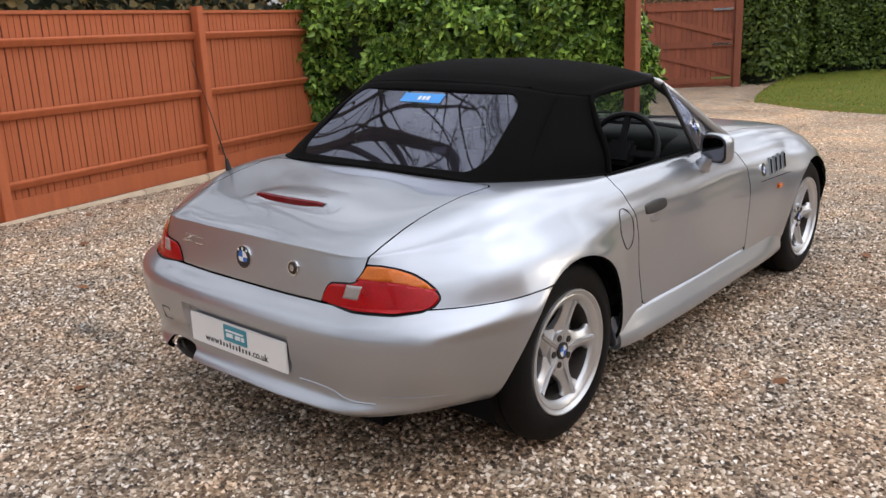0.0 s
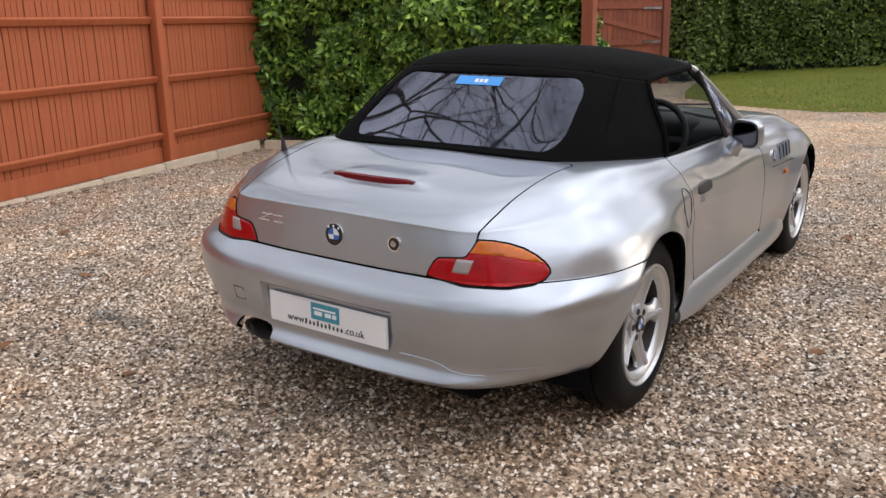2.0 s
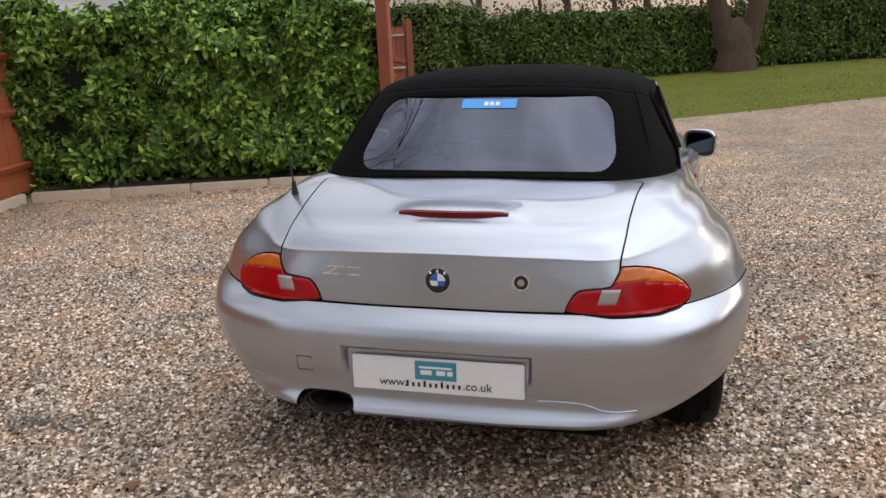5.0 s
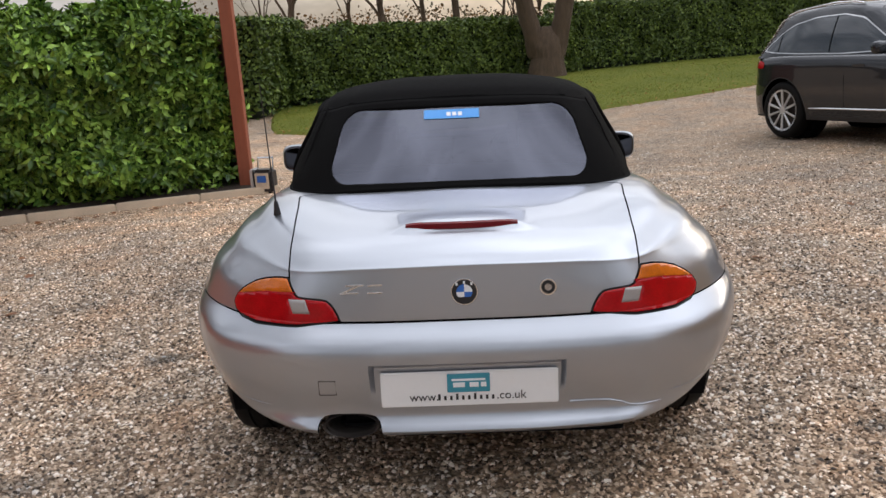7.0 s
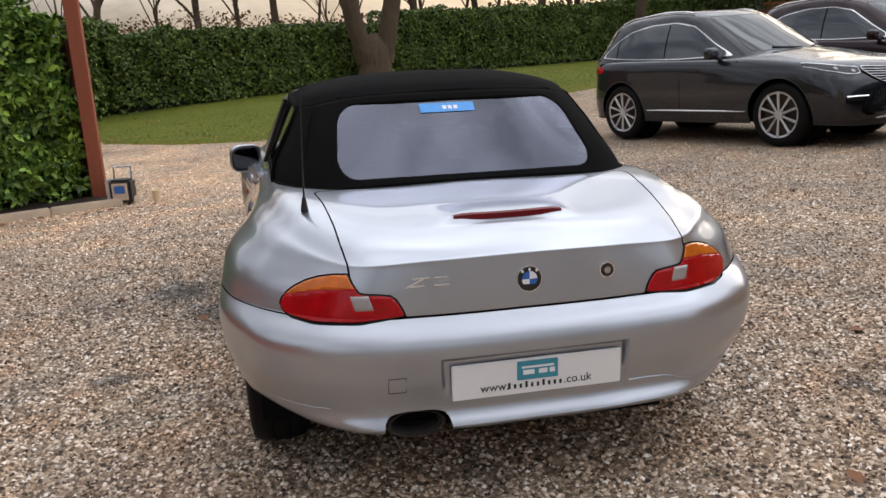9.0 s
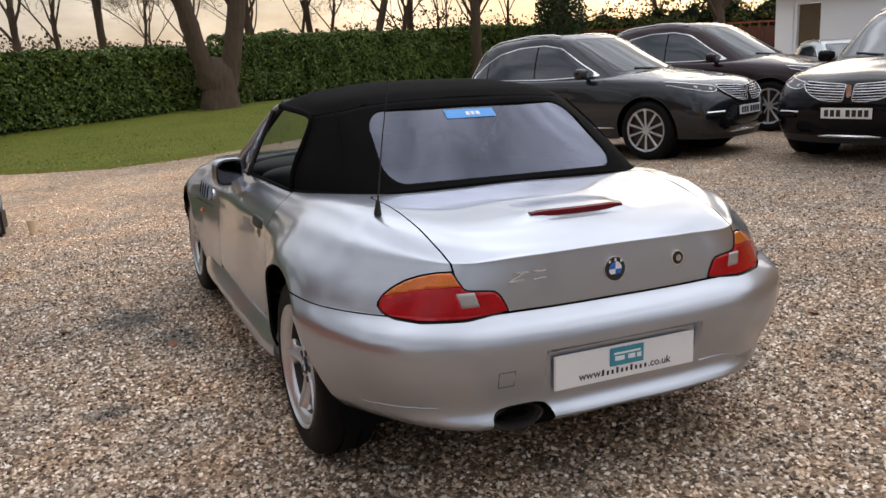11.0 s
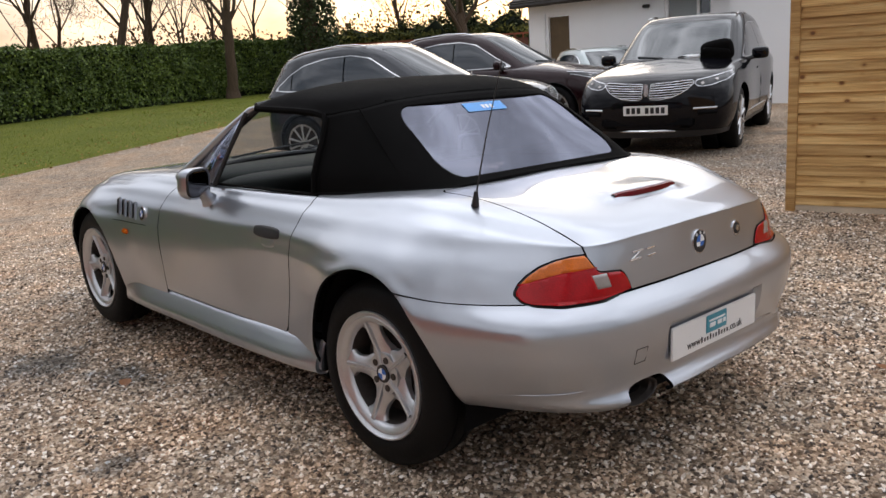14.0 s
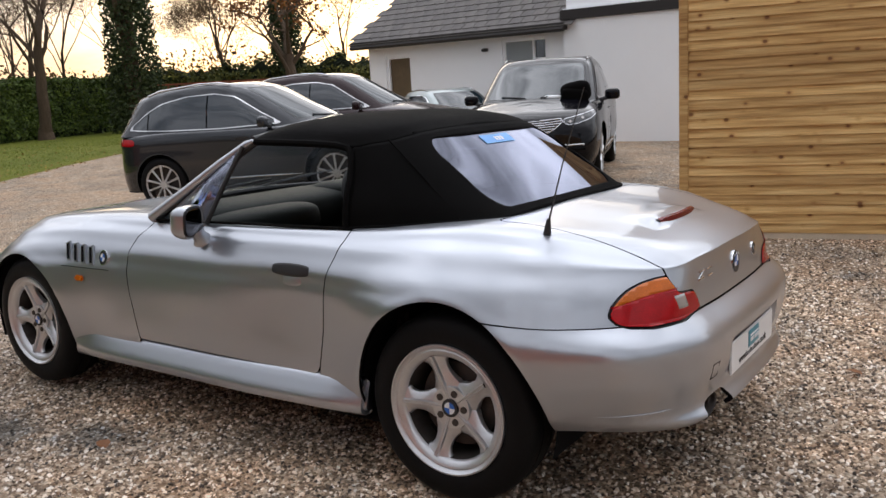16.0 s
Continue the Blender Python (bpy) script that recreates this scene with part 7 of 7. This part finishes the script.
tree("forked_tree", "large bare forked tree in front of the hedge", (2.62, 20.95), 13, 0.62, 5, 0.3, 0.6, 4, stems=2, scale=0.77)
tree("bare_tree", "slim bare tree against the boundary hedge", (12.75, 25.5), 12, 0.32, 6, 0.4, scale=0.64)
tree("ivy_tree", "dark ivy-covered tree beyond the hedge", (16.3, 25.3), 15, 0.6, 7, 0.5, 0.5, 3, ivy=14000, scale=0.62)
tree("ivy_tree", "dark ivy-clad tree beyond the low fence", (24.4, 25.6), 14, 0.45, 21, 0.5, 0.5, 3, ivy=9000, scale=0.68)
tree("bare_tree", "dark straight trunk behind the hedge", (9.7, 28.6), 13, 0.24, 22, 0.45, scale=0.72)
tree("bare_tree", "bare autumn tree with spreading limbs", (21.8, 22.6), 12, 0.4, 8, 0.35, 0.8, 4, 1500, AUTUMN, 0.16, scale=0.68)
tree("bare_tree", "slim bare tree beyond the hedge", (-2.3, 26), 11, 0.2, 9, 0.4, scale=0.75)
tree("bare_tree", "slim bare tree beyond the hedge", (0.5, 28.5), 12, 0.22, 10, 0.4, 0.5, 4, 900, AUTUMN, 0.16, scale=0.75)
tree("bare_tree", "slim bare tree beyond the hedge", (5.9, 31.5), 12, 0.26, 11, 0.4, 0.5, 4, 900, AUTUMN, 0.16, scale=0.75)
tree("bare_tree", "slim bare tree beyond the hedge", (9.2, 34), 12, 0.22, 12, 0.45, scale=0.75)
tree("bare_tree", "slim bare tree beyond the hedge", (13.8, 34), 13, 0.25, 13, 0.45, 0.5, 4, 900, AUTUMN, 0.16, scale=0.75)
tree("bare_tree", "slim bare tree beyond the hedge", (-5.6, 27), 11, 0.2, 14, 0.4, 0.5, 4, 700, AUTUMN, 0.16, scale=0.75)
tree("leafy_tree", "autumn tree behind the timber fence", (-10.5, 7.5), 7, 0.16, 15, 0.3, 0.7, 4, 5000, AUTUMN, 0.09)
tree("bare_tree", "tall bare tree behind the timber fence", (-8.3, 0.6), 18, 0.22, 16, 0.55, 0.6, 5)
tree("bare_tree", "tall bare tree behind the timber fence", (-8.8, 3.9), 17, 0.20, 26, 0.55, 0.6, 5)
tree("bare_tree", "tall bare tree behind the timber fence", (-7.9, -3.0), 18, 0.24, 17, 0.5, 0.65, 5)
tree("bare_tree", "tall bare tree with limbs high over the yard", (-2.2, -8.2), 17, 0.3, 61, 0.42, 0.75, 5)
tree("bare_tree", "tall bare tree with limbs high over the yard", (3.6, -8.8), 16, 0.28, 62, 0.42, 0.75, 5)
tree("bare_tree", "tall straight bare tree behind the timber fence", (-8.1, -1.2), 17, 0.16, 63, 0.6, 0.5, 5)
tree("bare_tree", "tall straight bare tree behind the timber fence", (-8.9, 2.1), 18, 0.18, 64, 0.6, 0.5, 5)
tree("bare_tree", "bare tree beside the driveway", (-12, -8), 11, 0.28, 18, 0.35, 0.6, 4)

for i, (x, y) in enumerate(((-8, 34), (-4.5, 36), (-1, 33), (2.2, 37), (3.5, 31), (7.8, 40), (8.2, 33), (11.4, 38), (12.3, 31.5), (16, 36), (20, 40), (22, 34), (27, 33), (31, 28), (34, 22), (21, 46), (4, 46), (15.5, 31), (18.5, 33.5), (24, 29))):
    tree("bare_tree", "thin bare winter tree with a few brown leaves, far off", (x, y), 8 + i % 4, 0.085 + 0.02 * (i % 3), 40 + i, 0.35, 0.55, 5, 0, TWIGS, 0.22, fine=11000)


# woodland all round the horizon
r = np.random.default_rng(30)
n = 110000
a = r.random(n) * 2 * math.pi
rad = 62 + 26 * r.random(n)
hmax = 3.6 + 2.6 * (0.5 + 0.5 * np.sin(a * 7 + 1)) * (0.6 + 0.4 * np.sin(a * 17))
pos = np.c_[rad * np.cos(a), rad * np.sin(a), hmax * r.random(n) ** 1.5]
woods = scatter_mesh("far_woods", HALF, HALF_F, rand_mats(r, pos, 0.16 + 0.22 * r.random(n)), leaf_mat("woodland_leaf", (0.05, 0.042, 0.018), (0.20, 0.11, 0.045), 0.9))
core = bmesh.new()
prev = None
for i in range(361):
    t = 2 * math.pi * i / 360
    h = 0.75 * (3.6 + 2.6 * (0.5 + 0.5 * math.sin(t * 7 + 1)) * (0.6 + 0.4 * math.sin(t * 17))) + 0.5 * noise.noise((t * 40, 0, 0))
    cur = [core.verts.new((86 * math.cos(t), 86 * math.sin(t), -0.5)), core.verts.new((87 * math.cos(t), 87 * math.sin(t), h)), core.verts.new((92 * math.cos(t), 92 * math.sin(t), -0.5))]
    if prev:
        for j in (0, 1):
            core.faces.new((prev[j], cur[j], cur[j + 1], prev[j + 1]))
    prev = cur
tagged(part("far_thicket", core, mat("thicket", (0.045, 0.04, 0.02), 0.95, 0, 0.5, 0.3, 2, 0.05, col2=(0.10, 0.06, 0.03)), angle=80), "distant thicket of bushes and trees", "woodland", kind="stuff")
tagged(woods, "distant brown and green autumn woodland", "woodland", kind="stuff")

# ---- small things by the kerb ----
dev = thing("battery_charger", "grey portable charger with folding handle and blue screen", "charger", Matrix.Translation((-2.2, 6.42, gz(-2.2, 6.42) + 0.002)) @ Matrix.Rotation(radians(-12), 4, "Z") @ Matrix.Scale(1.12, 4))
part("case", bx((0.2, 0.16, 0.24), (0, 0, 0.12), None, 0.02), BLACK_TRIM, dev, "dark plastic case")
part("front_panel", bx((0.15, 0.01, 0.16), (0, -0.083, 0.13), None, 0.004), KERB, dev)
part("screen", bx((0.10, 0.006, 0.07), (0, -0.09, 0.15), None, 0.003), BLUE, dev, "blue display")
part("handle", tube([(-0.08, 0.03, 0.22), (-0.08, 0.05, 0.35), (0.08, 0.05, 0.35), (0.08, 0.03, 0.22)], 0.011, 8), CHROME, dev, "bright tubular handle")
part("side_panel", bx((0.03, 0.17, 0.25), (-0.115, 0, 0.125), None, 0.01), ALLOY, dev)
cup = thing("paper_cup", "cream paper coffee cup standing on the gravel", "cup", Matrix.Translation((-1.86, 6.35, gz(-1.86, 6.35) + 0.002)))
pv, pf = lathe([(0.0, 0.0), (0.0, 0.031), (0.12, 0.044), (0.123, 0.046), (0.126, 0.044)], 24)
sheet("wall", (np.c_[pv[:, 1], pv[:, 2], pv[:, 0]], pf), mat("cream_card", (0.74, 0.62, 0.42), 0.6, 0, 0.06, 9, 90), cup, "", 0.002)

# fallen leaves
rnd = random.Random(8)
src = None
for i in range(120):
    a, d = rnd.uniform(0, 2 * math.pi), rnd.uniform(1.2, 5.5)
    x, y = d * math.cos(a), d * math.sin(a)
    if i > 60:  # blown against the kerbs
        t = rnd.random()
        x, y = (fence_x(-3 + 8 * t) + rnd.uniform(0.05, 0.5), -3 + 8 * t) if i < 95 else (-6.1 + 4 * t + 0.1, 4.9 + 1.42 * t - rnd.uniform(0.05, 0.5))
    if abs(x) < 1.0 and -0.8 < y < 3.4:
        continue
    m = pose(x, y, gz(x, y) + 0.014, rnd.uniform(-14, 14), rnd.uniform(-14, 14), rnd.uniform(0, 360))
    if src is None:
        bm = bmesh.new()
        vs = [bm.verts.new((p[0] * 0.075, p[1] * 0.075, p[2] * 0.1)) for p in LEAF]
        for f in LEAF_F:
            bm.faces.new([vs[j] for j in f])
        src = part("fallen_leaf", bm, mat("dead_leaf", (0.21, 0.085, 0.03), 0.7, 0, 0.3, 20, 90, 0.001, spread="object"), angle=80)
        tagged(src, "curled brown leaf fallen on the gravel", "leaf", "fallen leaves")
        src.matrix_world = m
    else:
        copy_thing(src, m)
